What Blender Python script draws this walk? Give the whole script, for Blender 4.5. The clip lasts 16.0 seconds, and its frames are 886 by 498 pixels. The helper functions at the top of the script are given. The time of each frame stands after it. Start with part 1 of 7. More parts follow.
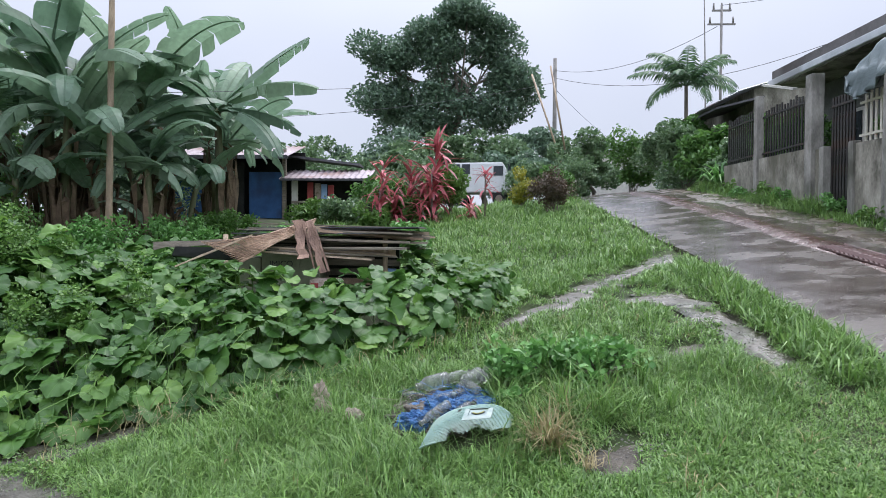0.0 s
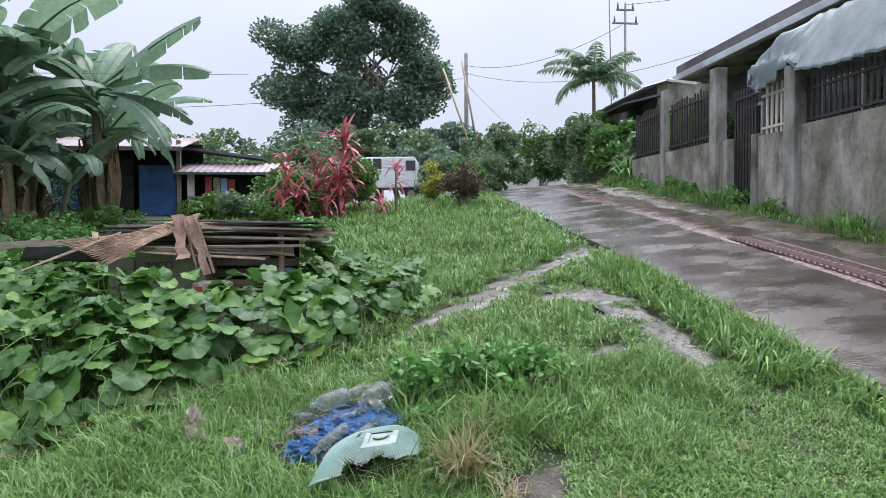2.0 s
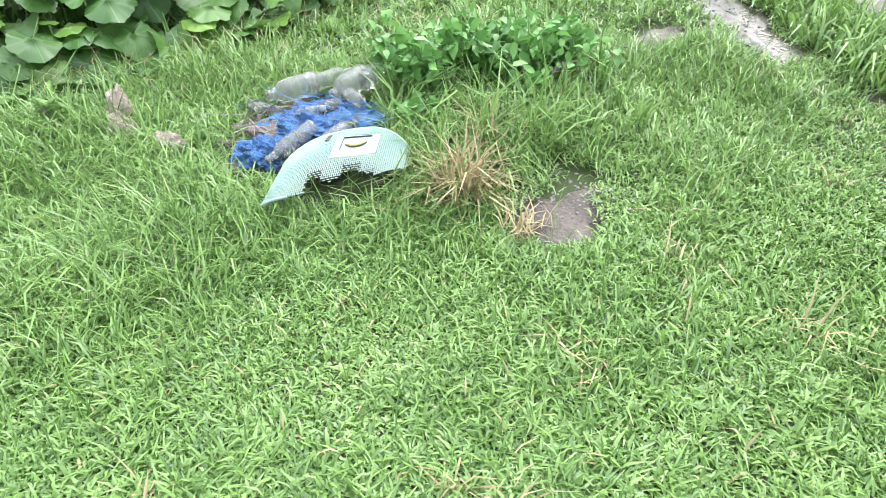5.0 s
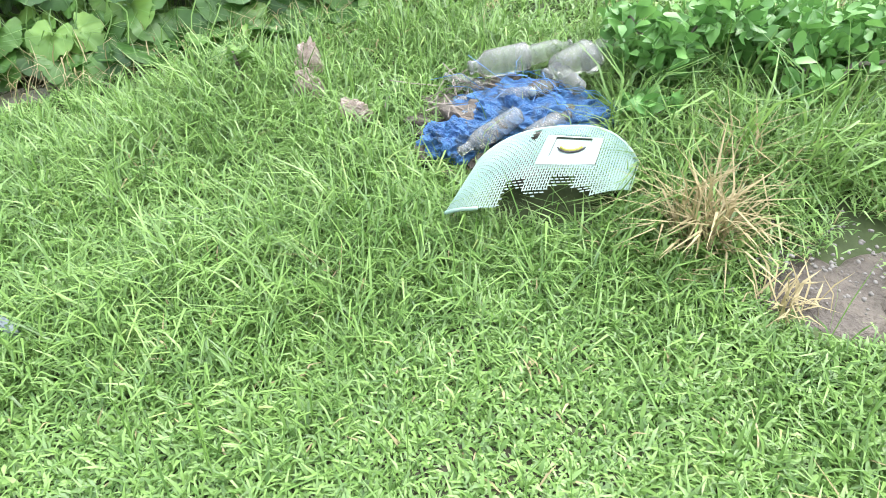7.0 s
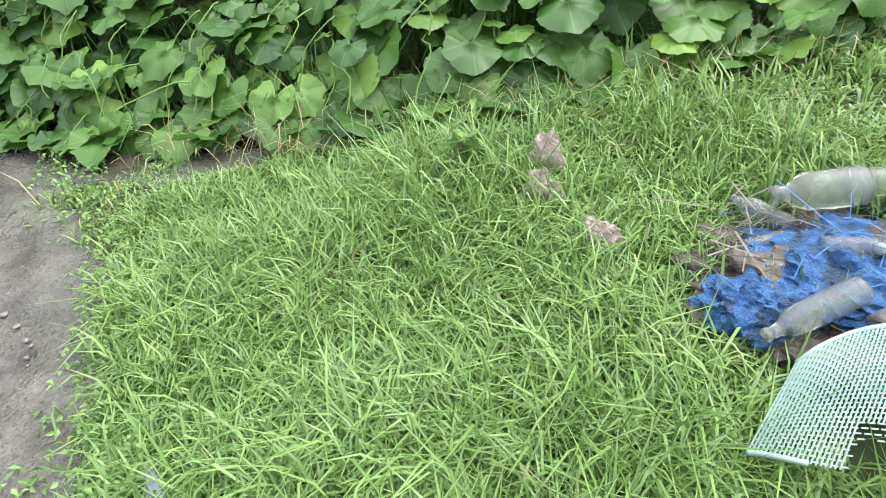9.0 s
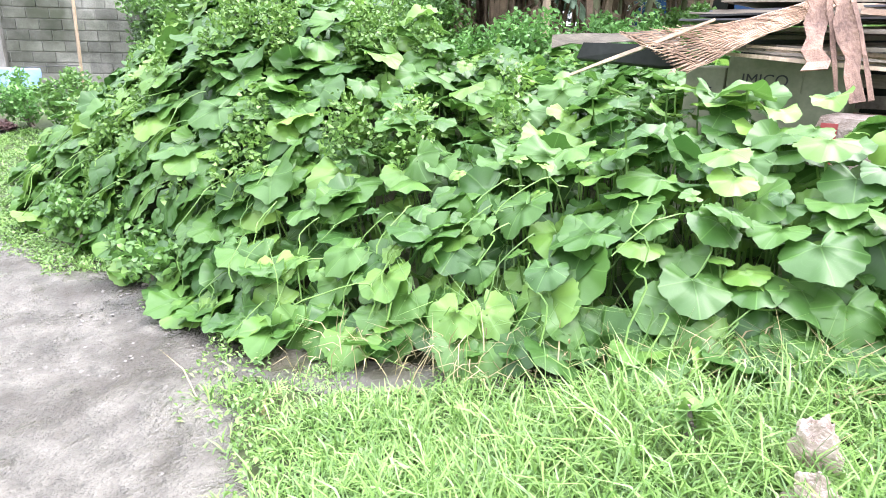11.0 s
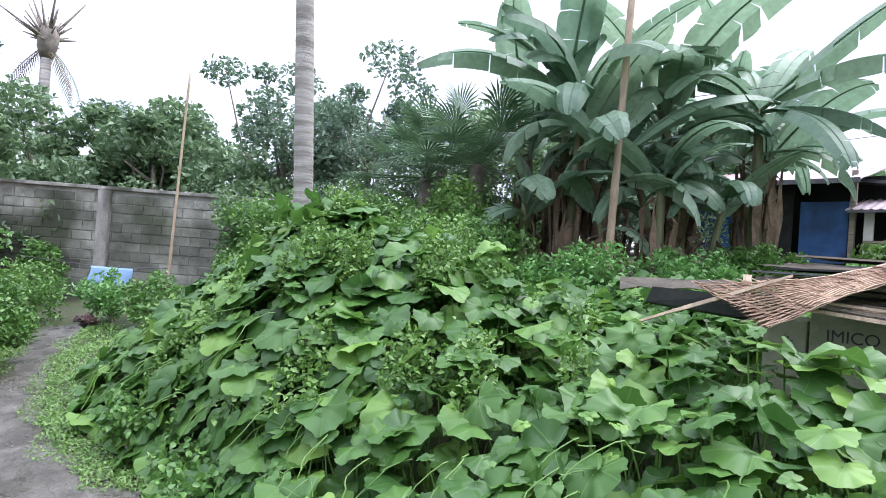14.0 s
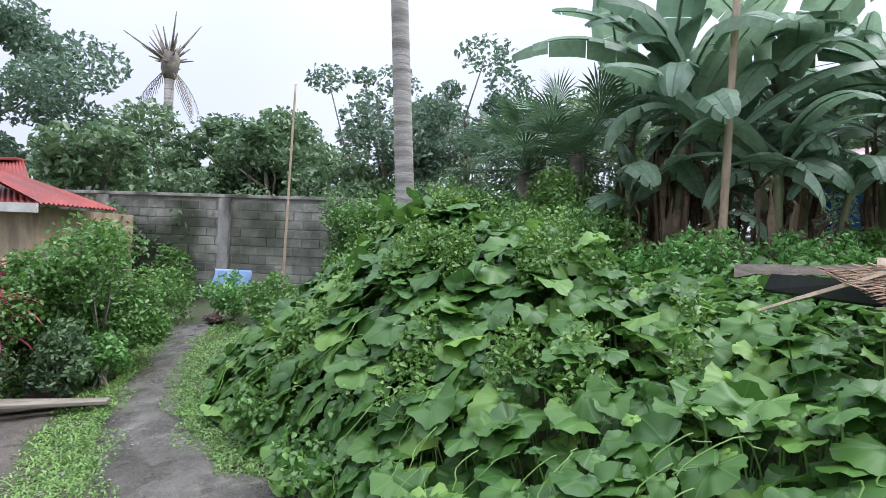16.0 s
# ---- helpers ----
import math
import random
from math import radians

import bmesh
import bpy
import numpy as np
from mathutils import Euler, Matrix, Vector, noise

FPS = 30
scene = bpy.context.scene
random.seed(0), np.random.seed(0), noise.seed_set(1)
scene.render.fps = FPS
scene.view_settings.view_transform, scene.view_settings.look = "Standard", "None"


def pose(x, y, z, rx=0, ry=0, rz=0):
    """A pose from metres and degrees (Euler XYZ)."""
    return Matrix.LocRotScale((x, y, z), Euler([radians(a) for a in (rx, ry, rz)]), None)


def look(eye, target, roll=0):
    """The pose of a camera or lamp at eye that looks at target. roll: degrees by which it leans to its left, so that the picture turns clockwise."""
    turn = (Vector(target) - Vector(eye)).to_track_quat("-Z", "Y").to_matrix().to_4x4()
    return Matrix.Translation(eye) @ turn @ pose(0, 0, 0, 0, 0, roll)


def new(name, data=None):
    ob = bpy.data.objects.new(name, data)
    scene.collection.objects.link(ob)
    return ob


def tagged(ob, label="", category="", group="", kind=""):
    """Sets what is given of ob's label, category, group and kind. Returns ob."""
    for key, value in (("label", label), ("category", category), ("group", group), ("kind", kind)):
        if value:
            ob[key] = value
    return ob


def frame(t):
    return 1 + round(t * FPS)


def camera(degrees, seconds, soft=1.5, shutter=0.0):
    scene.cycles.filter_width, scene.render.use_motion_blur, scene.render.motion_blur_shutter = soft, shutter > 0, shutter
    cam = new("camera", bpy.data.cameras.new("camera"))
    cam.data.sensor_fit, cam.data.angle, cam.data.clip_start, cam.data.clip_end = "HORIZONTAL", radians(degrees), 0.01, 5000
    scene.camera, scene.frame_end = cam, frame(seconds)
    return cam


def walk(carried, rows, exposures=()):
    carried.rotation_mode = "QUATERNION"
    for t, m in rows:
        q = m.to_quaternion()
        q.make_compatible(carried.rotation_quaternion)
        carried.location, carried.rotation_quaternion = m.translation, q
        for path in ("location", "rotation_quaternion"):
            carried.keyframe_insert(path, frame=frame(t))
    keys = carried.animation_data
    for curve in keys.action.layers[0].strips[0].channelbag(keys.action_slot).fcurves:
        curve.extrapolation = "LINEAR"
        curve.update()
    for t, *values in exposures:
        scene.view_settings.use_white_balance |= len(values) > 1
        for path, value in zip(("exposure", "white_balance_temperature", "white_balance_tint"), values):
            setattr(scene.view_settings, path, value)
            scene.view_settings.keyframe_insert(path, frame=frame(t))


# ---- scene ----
cam = camera(70.5, 16.0, soft=0.9)
PATH = [
    (0, (0.209, 0.507, 1.176), (0.154, 2.506, 1.121), 0.2),
    (0.5, (0.201, 0.631, 1.183), (0.132, 2.628, 1.096), 1.7),
    (1, (0.29, 0.807, 1.192), (0.158, 2.802, 1.182), 0.9),
    (1.5, (0.314, 0.999, 1.173), (0.295, 2.997, 1.099), -0.8),
    (2, (0.316, 1.159, 1.149), (0.532, 3.146, 1.083), -0.4),
    (2.5, (0.411, 1.371, 1.165), (0.581, 3.363, 1.151), 1.7),
    (3, (0.447, 1.515, 1.101), (0.604, 3.503, 0.949), 2.1),
    (3.5, (0.421, 1.662, 1.018), (0.749, 3.574, 0.529), -0.5),
    (4, (0.44, 1.812, 0.98), (0.666, 3.661, 0.251), 1.0),
    (4.2, (0.464, 1.903, 1.0), (0.705, 3.709, 0.175), 0.8),
    (6.3, (0.275, 2.505, 0.9), (0.305, 4.147, -0.241), 4.4),
    (6.5, (0.255, 2.582, 0.916), (0.181, 4.203, -0.255), 2.3),
    (7, (0.252, 2.773, 0.921), (-0.024, 4.366, -0.257), 2.6),
    (7.5, (0.197, 2.907, 0.915), (-0.158, 4.48, -0.268), 2.4),
    (8, (0.045, 3.088, 0.904), (-0.329, 4.73, -0.174), 1.2),
    (8.5, (-0.095, 3.235, 0.896), (-0.626, 4.791, -0.244), -0.7),
    (8.8, (-0.158, 3.373, 0.915), (-0.858, 4.848, -0.239), -1.4),
    (9, (-0.197, 3.434, 0.923), (-1.008, 4.877, -0.2), -0.6),
    (9.5, (-0.278, 3.543, 0.932), (-1.221, 4.898, -0.197), 0.7),
    (10, (-0.506, 3.609, 0.914), (-1.619, 5.038, 0.065), 1.6),
    (10.2, (-0.584, 3.634, 0.919), (-1.767, 5.044, 0.136), 1.4),
    (12.3, (-0.79, 3.788, 1.043), (-2.117, 5.26, 0.776), 4.4),
    (12.5, (-0.84, 3.857, 1.067), (-2.145, 5.362, 0.883), 5.1),
    (13, (-0.822, 3.822, 1.092), (-2.192, 5.278, 1.038), 4.0),
    (13.5, (-0.821, 3.788, 1.097), (-2.243, 5.194, 1.112), 4.2),
    (14, (-0.826, 3.763, 1.101), (-2.322, 5.091, 1.123), 4.1),
    (14.5, (-0.824, 3.754, 1.102), (-2.39, 4.998, 1.106), 3.4),
    (15, (-0.817, 3.755, 1.105), (-2.409, 4.966, 1.118), 3.3),
    (15.5, (-0.809, 3.74, 1.104), (-2.452, 4.879, 1.101), 2.9),
    (16, (-0.799, 3.744, 1.108), (-2.488, 4.816, 1.093), 2.1),
]
# exposure over the clip: the phone brightens when it looks down
EXPOSURES = [(0, 0.74), (2.7, 0.8), (3.05, 0.86), (3.4, 1.4), (4.2, 1.77), (6.3, 1.8), (8, 1.72), (9, 1.52), (10.2, 2.15), (12.3, 2.6), (12.6, 2.42), (13.4, 1.78), (14.2, 1.36), (15, 1.2), (16, 1.06)]
BALANCE_T, KELVIN, TINT = (0, 3, 4.2, 8, 10.2, 12.3, 13.4, 16), (6200, 6250, 6350, 6600, 6600, 6050, 6050, 6150), (14, 14, 15, 11, 13, 28, 20, 16)
EXPOSURES = [(t, e, float(np.interp(t, BALANCE_T, KELVIN)), float(np.interp(t, BALANCE_T, TINT))) for t, e in EXPOSURES]
walk(cam, [(t, look(eye, target, roll)) for t, eye, target, roll in PATH], EXPOSURES)

# ---- world: overcast, rain just over ----
world = bpy.data.worlds.new("overcast_sky")
scene.world = world
world.use_nodes = True
wn, wl = world.node_tree.nodes, world.node_tree.links
wn.clear()
w_out, w_bg, w_sky, w_mix = wn.new("ShaderNodeOutputWorld"), wn.new("ShaderNodeBackground"), wn.new("ShaderNodeTexSky"), wn.new("ShaderNodeMix")
w_noise, w_ramp, w_tc, w_scale = wn.new("ShaderNodeTexNoise"), wn.new("ShaderNodeValToRGB"), wn.new("ShaderNodeTexCoord"), wn.new("ShaderNodeMix")
w_sky.sky_type, w_sky.sun_disc, w_sky.sun_elevation, w_sky.sun_rotation = "NISHITA", False, radians(58), radians(150)
w_scale.data_type, w_scale.blend_type = "RGBA", "MULTIPLY"
w_scale.inputs[0].default_value = 1.0
w_scale.inputs[7].default_value = (0.1, 0.1, 0.1, 1)
w_mix.data_type = "RGBA"
w_mix.inputs[0].default_value = 0.88
w_noise.inputs["Scale"].default_value, w_noise.inputs["Detail"].default_value = 1.6, 3
w_ramp.color_ramp.elements[0].color, w_ramp.color_ramp.elements[1].color = (0.70, 0.75, 0.86, 1), (0.84, 0.88, 0.97, 1)
w_ramp.color_ramp.elements[0].position, w_ramp.color_ramp.elements[1].position = 0.35, 0.7
wl.new(w_tc.outputs["Generated"], w_noise.inputs["Vector"])
wl.new(w_noise.outputs["Fac"], w_ramp.inputs["Fac"])
wl.new(w_sky.outputs["Color"], w_scale.inputs[6])
wl.new(w_scale.outputs[2], w_mix.inputs[6])
wl.new(w_ramp.outputs["Color"], w_mix.inputs[7])
w_sep, w_grad, w_mul = wn.new("ShaderNodeSeparateXYZ"), wn.new("ShaderNodeMapRange"), wn.new("ShaderNodeMix")
w_grad.inputs["From Min"].default_value, w_grad.inputs["From Max"].default_value = 0.0, 1.0
w_grad.inputs["To Min"].default_value, w_grad.inputs["To Max"].default_value = 0.6, 2.75
w_pow = wn.new("ShaderNodeMath")
w_pow.operation = "POWER"
w_pow.use_clamp = True
w_pow.inputs[1].default_value = 2.5
w_mul.data_type, w_mul.blend_type = "RGBA", "MULTIPLY"
w_mul.inputs[0].default_value = 1.0
wl.new(w_tc.outputs["Generated"], w_sep.inputs[0])
wl.new(w_sep.outputs["Z"], w_pow.inputs[0])
wl.new(w_pow.outputs[0], w_grad.inputs["Value"])
wl.new(w_mix.outputs[2], w_mul.inputs[6])
wl.new(w_grad.outputs["Result"], w_mul.inputs[7])
wl.new(w_mul.outputs[2], w_bg.inputs["Color"])
w_bg.inputs["Strength"].default_value = 0.95
wl.new(w_bg.outputs["Background"], w_out.inputs["Surface"])
sun_data = bpy.data.lights.new("sun", "SUN")
sun_data.energy, sun_data.angle, sun_data.color = 1.5, radians(40), (1.0, 0.97, 0.92)
sun = new("sun", sun_data)
sun.matrix_world = pose(0, 0, 30, 32, 0, 150)

# ---- materials ----
def node_material(name):
    m = bpy.data.materials.new(name)
    m.use_nodes = True
    n, l = m.node_tree.nodes, m.node_tree.links
    return m, n, l, n["Principled BSDF"]


def surface(name, dark, light, rough=0.8, scale=4.0, fine=40.0, bump=0.3, metal=0.0, stain=None, spec=0.5, stretch=(1, 1, 1), pieces=0.0, stain_at=(0.5, 0.62), wet=None, placed=False):
    """A worn surface: two colours mixed by coarse and fine noise, with stains and relief."""
    m, n, l, b = node_material(name)
    tc, mp = n.new("ShaderNodeTexCoord"), n.new("ShaderNodeMapping")
    mp.inputs["Scale"].default_value = stretch
    l.new(n.new("ShaderNodeNewGeometry").outputs["Position"] if placed else tc.outputs["Object"], mp.inputs["Vector"])
    a, f = n.new("ShaderNodeTexNoise"), n.new("ShaderNodeTexNoise")
    a.inputs["Scale"].default_value, a.inputs["Detail"].default_value, a.inputs["Roughness"].default_value = scale, 6, 0.65
    f.inputs["Scale"].default_value, f.inputs["Detail"].default_value = fine, 4
    l.new(mp.outputs[0], a.inputs["Vector"])
    l.new(mp.outputs[0], f.inputs["Vector"])
    mixf = n.new("ShaderNodeMath")
    mixf.operation = "MULTIPLY_ADD"
    mixf.inputs[1].default_value = 0.4
    l.new(f.outputs["Fac"], mixf.inputs[0])
    sub = n.new("ShaderNodeMath")
    sub.operation = "MULTIPLY_ADD"
    sub.inputs[1].default_value, sub.inputs[2].default_value = 1.5, -0.45
    l.new(a.outputs["Fac"], sub.inputs[0])
    l.new(sub.outputs[0], mixf.inputs[2])
    ramp = n.new("ShaderNodeValToRGB")
    ramp.color_ramp.elements[0].color, ramp.color_ramp.elements[1].color = (*dark, 1), (*light, 1)
    ramp.color_ramp.elements[0].position, ramp.color_ramp.elements[1].position = 0.2, 0.8
    l.new(mixf.outputs[0], ramp.inputs["Fac"])
    col = ramp.outputs["Color"]
    if stain:
        s, r, mx = n.new("ShaderNodeTexNoise"), n.new("ShaderNodeValToRGB"), n.new("ShaderNodeMix")
        s.inputs["Scale"].default_value, s.inputs["Detail"].default_value = scale * 0.35, 8
        r.color_ramp.elements[0].position, r.color_ramp.elements[1].position = stain_at
        mx.data_type = "RGBA"
        mx.inputs[7].default_value = (*stain, 1)
        l.new(mp.outputs[0], s.inputs["Vector"])
        l.new(s.outputs["Fac"], r.inputs["Fac"])
        l.new(r.outputs["Color"], mx.inputs[0])
        l.new(col, mx.inputs[6])
        col = mx.outputs[2]
    if pieces:
        oi, hs, mr = n.new("ShaderNodeObjectInfo"), n.new("ShaderNodeHueSaturation"), n.new("ShaderNodeMapRange")
        mr.inputs["To Min"].default_value, mr.inputs["To Max"].default_value = 1 - pieces, 1 + pieces
        l.new(oi.outputs["Random"], mr.inputs["Value"])
        l.new(mr.outputs["Result"], hs.inputs["Value"])
        l.new(col, hs.inputs["Color"])
        col = hs.outputs["Color"]
    l.new(col, b.inputs["Base Color"])
    b.inputs["Roughness"].default_value, b.inputs["Metallic"].default_value, b.inputs["Specular IOR Level"].default_value = rough, metal, spec
    if wet:
        wnz, wmr = n.new("ShaderNodeTexNoise"), n.new("ShaderNodeMapRange")
        wnz.inputs["Scale"].default_value, wnz.inputs["Detail"].default_value = scale * 0.8, 7
        wmr.inputs["From Min"].default_value, wmr.inputs["From Max"].default_value = 0.38, 0.62
        wmr.inputs["To Min"].default_value, wmr.inputs["To Max"].default_value = wet
        l.new(mp.outputs[0], wnz.inputs["Vector"])
        l.new(wnz.outputs["Fac"], wmr.inputs["Value"])
        l.new(wmr.outputs["Result"], b.inputs["Roughness"])
    if bump:
        bp = n.new("ShaderNodeBump")
        bp.inputs["Strength"].default_value, bp.inputs["Distance"].default_value = bump, 0.02
        l.new(mixf.outputs[0], bp.inputs["Height"])
        l.new(bp.outputs["Normal"], b.inputs["Normal"])
    return m


def foliage(name, dark, light, rough=0.45, through_light=0.3, tip=None, by_object=False, patch=1.2, vein=0.0):
    """Leaves: colour varies leaf by leaf and patch by patch; some light passes through."""
    m, n, l, b = node_material(name)
    out = n["Material Output"]
    src = n.new("ShaderNodeObjectInfo") if by_object else n.new("ShaderNodeNewGeometry")
    tc, a = n.new("ShaderNodeTexCoord"), n.new("ShaderNodeTexNoise")
    a.inputs["Scale"].default_value, a.inputs["Detail"].default_value = patch, 4
    l.new(tc.outputs["Object"], a.inputs["Vector"])
    add = n.new("ShaderNodeMath")
    add.operation = "MULTIPLY_ADD"
    add.inputs[1].default_value = 0.62
    l.new(src.outputs["Random" if by_object else "Random Per Island"], add.inputs[0])
    half = n.new("ShaderNodeMath")
    half.operation = "MULTIPLY"
    half.inputs[1].default_value = 0.45
    l.new(a.outputs["Fac"], half.inputs[0])
    l.new(half.outputs[0], add.inputs[2])
    ramp = n.new("ShaderNodeValToRGB")
    e = ramp.color_ramp.elements
    e[0].color, e[1].color = (*dark, 1), (*light, 1)
    e[0].position, e[1].position = 0.12, 0.85
    if tip:
        t = e.new(0.97)
        t.color = (*tip, 1)
    l.new(add.outputs[0], ramp.inputs["Fac"])
    col = ramp.outputs["Color"]
    if vein:
        v, mx = n.new("ShaderNodeTexNoise"), n.new("ShaderNodeMix")
        v.inputs["Scale"].default_value, v.inputs["Detail"].default_value = vein, 3
        mx.data_type, mx.blend_type = "RGBA", "OVERLAY"
        mx.inputs[0].default_value = 0.35
        l.new(tc.outputs["Object"], v.inputs["Vector"])
        l.new(col, mx.inputs[6])
        l.new(v.outputs["Fac"], mx.inputs[7])
        col = mx.outputs[2]
        bp = n.new("ShaderNodeBump")
        bp.inputs["Strength"].default_value, bp.inputs["Distance"].default_value = 0.35, 0.01
        l.new(v.outputs["Fac"], bp.inputs["Height"])
        l.new(bp.outputs["Normal"], b.inputs["Normal"])
    l.new(col, b.inputs["Base Color"])
    b.inputs["Roughness"].default_value = rough
    tr, mix = n.new("ShaderNodeBsdfTranslucent"), n.new("ShaderNodeMixShader")
    l.new(col, tr.inputs["Color"])
    mix.inputs[0].default_value = through_light
    l.new(b.outputs["BSDF"], mix.inputs[1])
    l.new(tr.outputs["BSDF"], mix.inputs[2])
    l.new(mix.outputs[0], out.inputs["Surface"])
    return m


def pumpkin_foliage(name, by_object):
    """A broad leaf with pale radiating veins, from the leaf's own flat coordinates."""
    m = foliage(name, (0.03, 0.092, 0.019), (0.084, 0.19, 0.035), 0.42, 0.34, (0.19, 0.34, 0.062), by_object=by_object)
    n, l = m.node_tree.nodes, m.node_tree.links
    b, ramp = n["Principled BSDF"], n["Color Ramp"]
    b.inputs["Specular IOR Level"].default_value = 0.42
    ramp.color_ramp.elements[1].position, ramp.color_ramp.elements[2].position = 0.7, 0.88
    uv, sep = n.new("ShaderNodeUVMap"), n.new("ShaderNodeSeparateXYZ")
    l.new(uv.outputs["UV"], sep.inputs[0])

    def math(op, a, c=None):
        q = n.new("ShaderNodeMath")
        q.operation = op
        for i, s in enumerate((a, c)):
            if s is None:
                continue
            if isinstance(s, (int, float)):
                q.inputs[i].default_value = s
            else:
                l.new(s, q.inputs[i])
        return q.outputs[0]

    ang = math("ARCTAN2", sep.outputs["X"], sep.outputs["Y"])
    r = math("SQRT", math("ADD", math("MULTIPLY", sep.outputs["X"], sep.outputs["X"]), math("MULTIPLY", sep.outputs["Y"], sep.outputs["Y"])))
    main = math("MULTIPLY", math("ABSOLUTE", math("SINE", math("MULTIPLY", ang, 2.5))), r)
    fine = math("ABSOLUTE", math("SINE", math("ADD", math("MULTIPLY", r, 34.0), math("MULTIPLY", math("ABSOLUTE", math("SINE", math("MULTIPLY", ang, 2.5))), -9.0))))
    vein = math("MAXIMUM", math("SUBTRACT", 1.0, math("MULTIPLY", main, 26.0)), math("MULTIPLY", math("SUBTRACT", 0.2, fine), 0.8))
    vein = math("MAXIMUM", vein, 0.0)
    mx = n.new("ShaderNodeMix")
    mx.data_type = "RGBA"
    mx.inputs[7].default_value = (0.15, 0.30, 0.08, 1)
    l.new(math("MULTIPLY", vein, 0.5), mx.inputs[0])
    l.new(ramp.outputs["Color"], mx.inputs[6])
    l.new(mx.outputs[2], b.inputs["Base Color"])
    l.new(mx.outputs[2], n["Translucent BSDF"].inputs["Color"])
    bp = n.new("ShaderNodeBump")
    bp.inputs["Strength"].default_value, bp.inputs["Distance"].default_value = 0.15, 0.006
    l.new(math("MULTIPLY", vein, -1.0), bp.inputs["Height"])
    l.new(bp.outputs["Normal"], b.inputs["Normal"])
    return m


M_GROUND = surface("damp_soil_with_moss", (0.022, 0.034, 0.01), (0.06, 0.088, 0.022), 0.9, 1.3, 30, 0.6, stain=(0.06, 0.058, 0.032))
M_ROAD = surface("wet_concrete", (0.046, 0.038, 0.031), (0.092, 0.076, 0.063), 0.2, 2.2, 40, 0.3, stain=(0.04, 0.031, 0.025), spec=0.5, stretch=(0.8, 1.4, 1), wet=(0.03, 0.32))
M_REDBAND = surface("rust_stained_wet_concrete", (0.05, 0.026, 0.022), (0.105, 0.056, 0.048), 0.2, 6, 40, 0.4, stretch=(0.5, 1.2, 1), wet=(0.12, 0.3))
M_SHOULDER = surface("wet_brown_shoulder", (0.045, 0.034, 0.024), (0.13, 0.10, 0.075), 0.5, 3, 50, 1.0, stain=(0.05, 0.05, 0.03), wet=(0.05, 0.45))
M_PATH = surface("wet_gravelly_earth", (0.055, 0.051, 0.04), (0.165, 0.155, 0.128), 0.6, 5.0, 60, 2.6, stain=(0.06, 0.054, 0.041), spec=0.45, wet=(0.12, 0.75))
M_PUDDLE = surface("shallow_muddy_water", (0.045, 0.04, 0.03), (0.13, 0.115, 0.092), 0.2, 6, 50, 0.6, stain=(0.04, 0.042, 0.022), spec=0.5, wet=(0.05, 0.6))
M_MUD = surface("bare_wet_mud", (0.038, 0.031, 0.023), (0.12, 0.10, 0.076), 0.6, 7, 60, 1.4)
M_WALL = surface("stained_cement_plaster", (0.085, 0.08, 0.06), (0.46, 0.43, 0.36), 0.85, 2.4, 24, 0.5, stain=(0.11, 0.105, 0.07), stretch=(1.1, 1.1, 0.55), placed=True, stain_at=(0.5, 0.68))
M_COLUMN = surface("bare_concrete", (0.16, 0.155, 0.135), (0.42, 0.40, 0.36), 0.85, 4, 40, 0.5, stain=(0.09, 0.09, 0.07), stretch=(1, 1, 0.4), placed=True)
M_BLOCK = surface("weathered_hollow_block", (0.10, 0.105, 0.082), (0.42, 0.41, 0.35), 0.9, 1.9, 40, 0.9, stain=(0.06, 0.068, 0.042), pieces=0.3, placed=True, stain_at=(0.38, 0.56))
M_MORTAR = surface("grey_mortar", (0.13, 0.13, 0.11), (0.36, 0.35, 0.31), 0.95, 1.9, 40, 0.5, stain=(0.09, 0.10, 0.07), placed=True)
M_IRON = surface("black_painted_iron", (0.012, 0.012, 0.012), (0.04, 0.036, 0.033), 0.5, 8, 60, 0.2, stain=(0.05, 0.03, 0.02))
M_CREAM = surface("cream_painted_iron", (0.55, 0.52, 0.42), (0.72, 0.69, 0.6), 0.6, 8, 60, 0.2)
M_RUST = surface("rusty_red_iron", (0.07, 0.035, 0.032), (0.15, 0.085, 0.075), 0.5, 6, 50, 0.4, stain=(0.07, 0.05, 0.04))
M_ROOF_GREY = surface("grey_galvanised_roofing", (0.30, 0.31, 0.32), (0.52, 0.53, 0.54), 0.4, 2, 20, 0.1, metal=0.3, stain=(0.26, 0.2, 0.17), stretch=(1, 1, 1))
M_ROOF_PINK = surface("faded_pinkish_roofing", (0.24, 0.19, 0.20), (0.42, 0.36, 0.375), 0.5, 2, 20, 0.1, metal=0.1, stain=(0.22, 0.14, 0.125))
M_ROOF_RED = surface("red_painted_roofing", (0.20, 0.028, 0.022), (0.36, 0.06, 0.045), 0.55, 2, 20, 0.1, stain=(0.18, 0.04, 0.03))
M_ROOF_DARK = surface("dark_weathered_fascia", (0.05, 0.05, 0.055), (0.13, 0.13, 0.14), 0.7, 3, 30, 0.3)
# near-black on purpose: shade of interiors and of the pile is in this colour
M_SHADE = surface("shade_coloured_boards", (0.012, 0.014, 0.012), (0.035, 0.037, 0.034), 0.9, 3, 30, 0.2)
# grey-green plaster darkened in colour for the shade below the eave
M_FACADE = surface("shade_darkened_plaster", (0.07, 0.075, 0.068), (0.16, 0.165, 0.15), 0.9, 2, 24, 0.3, stain=(0.05, 0.05, 0.042))
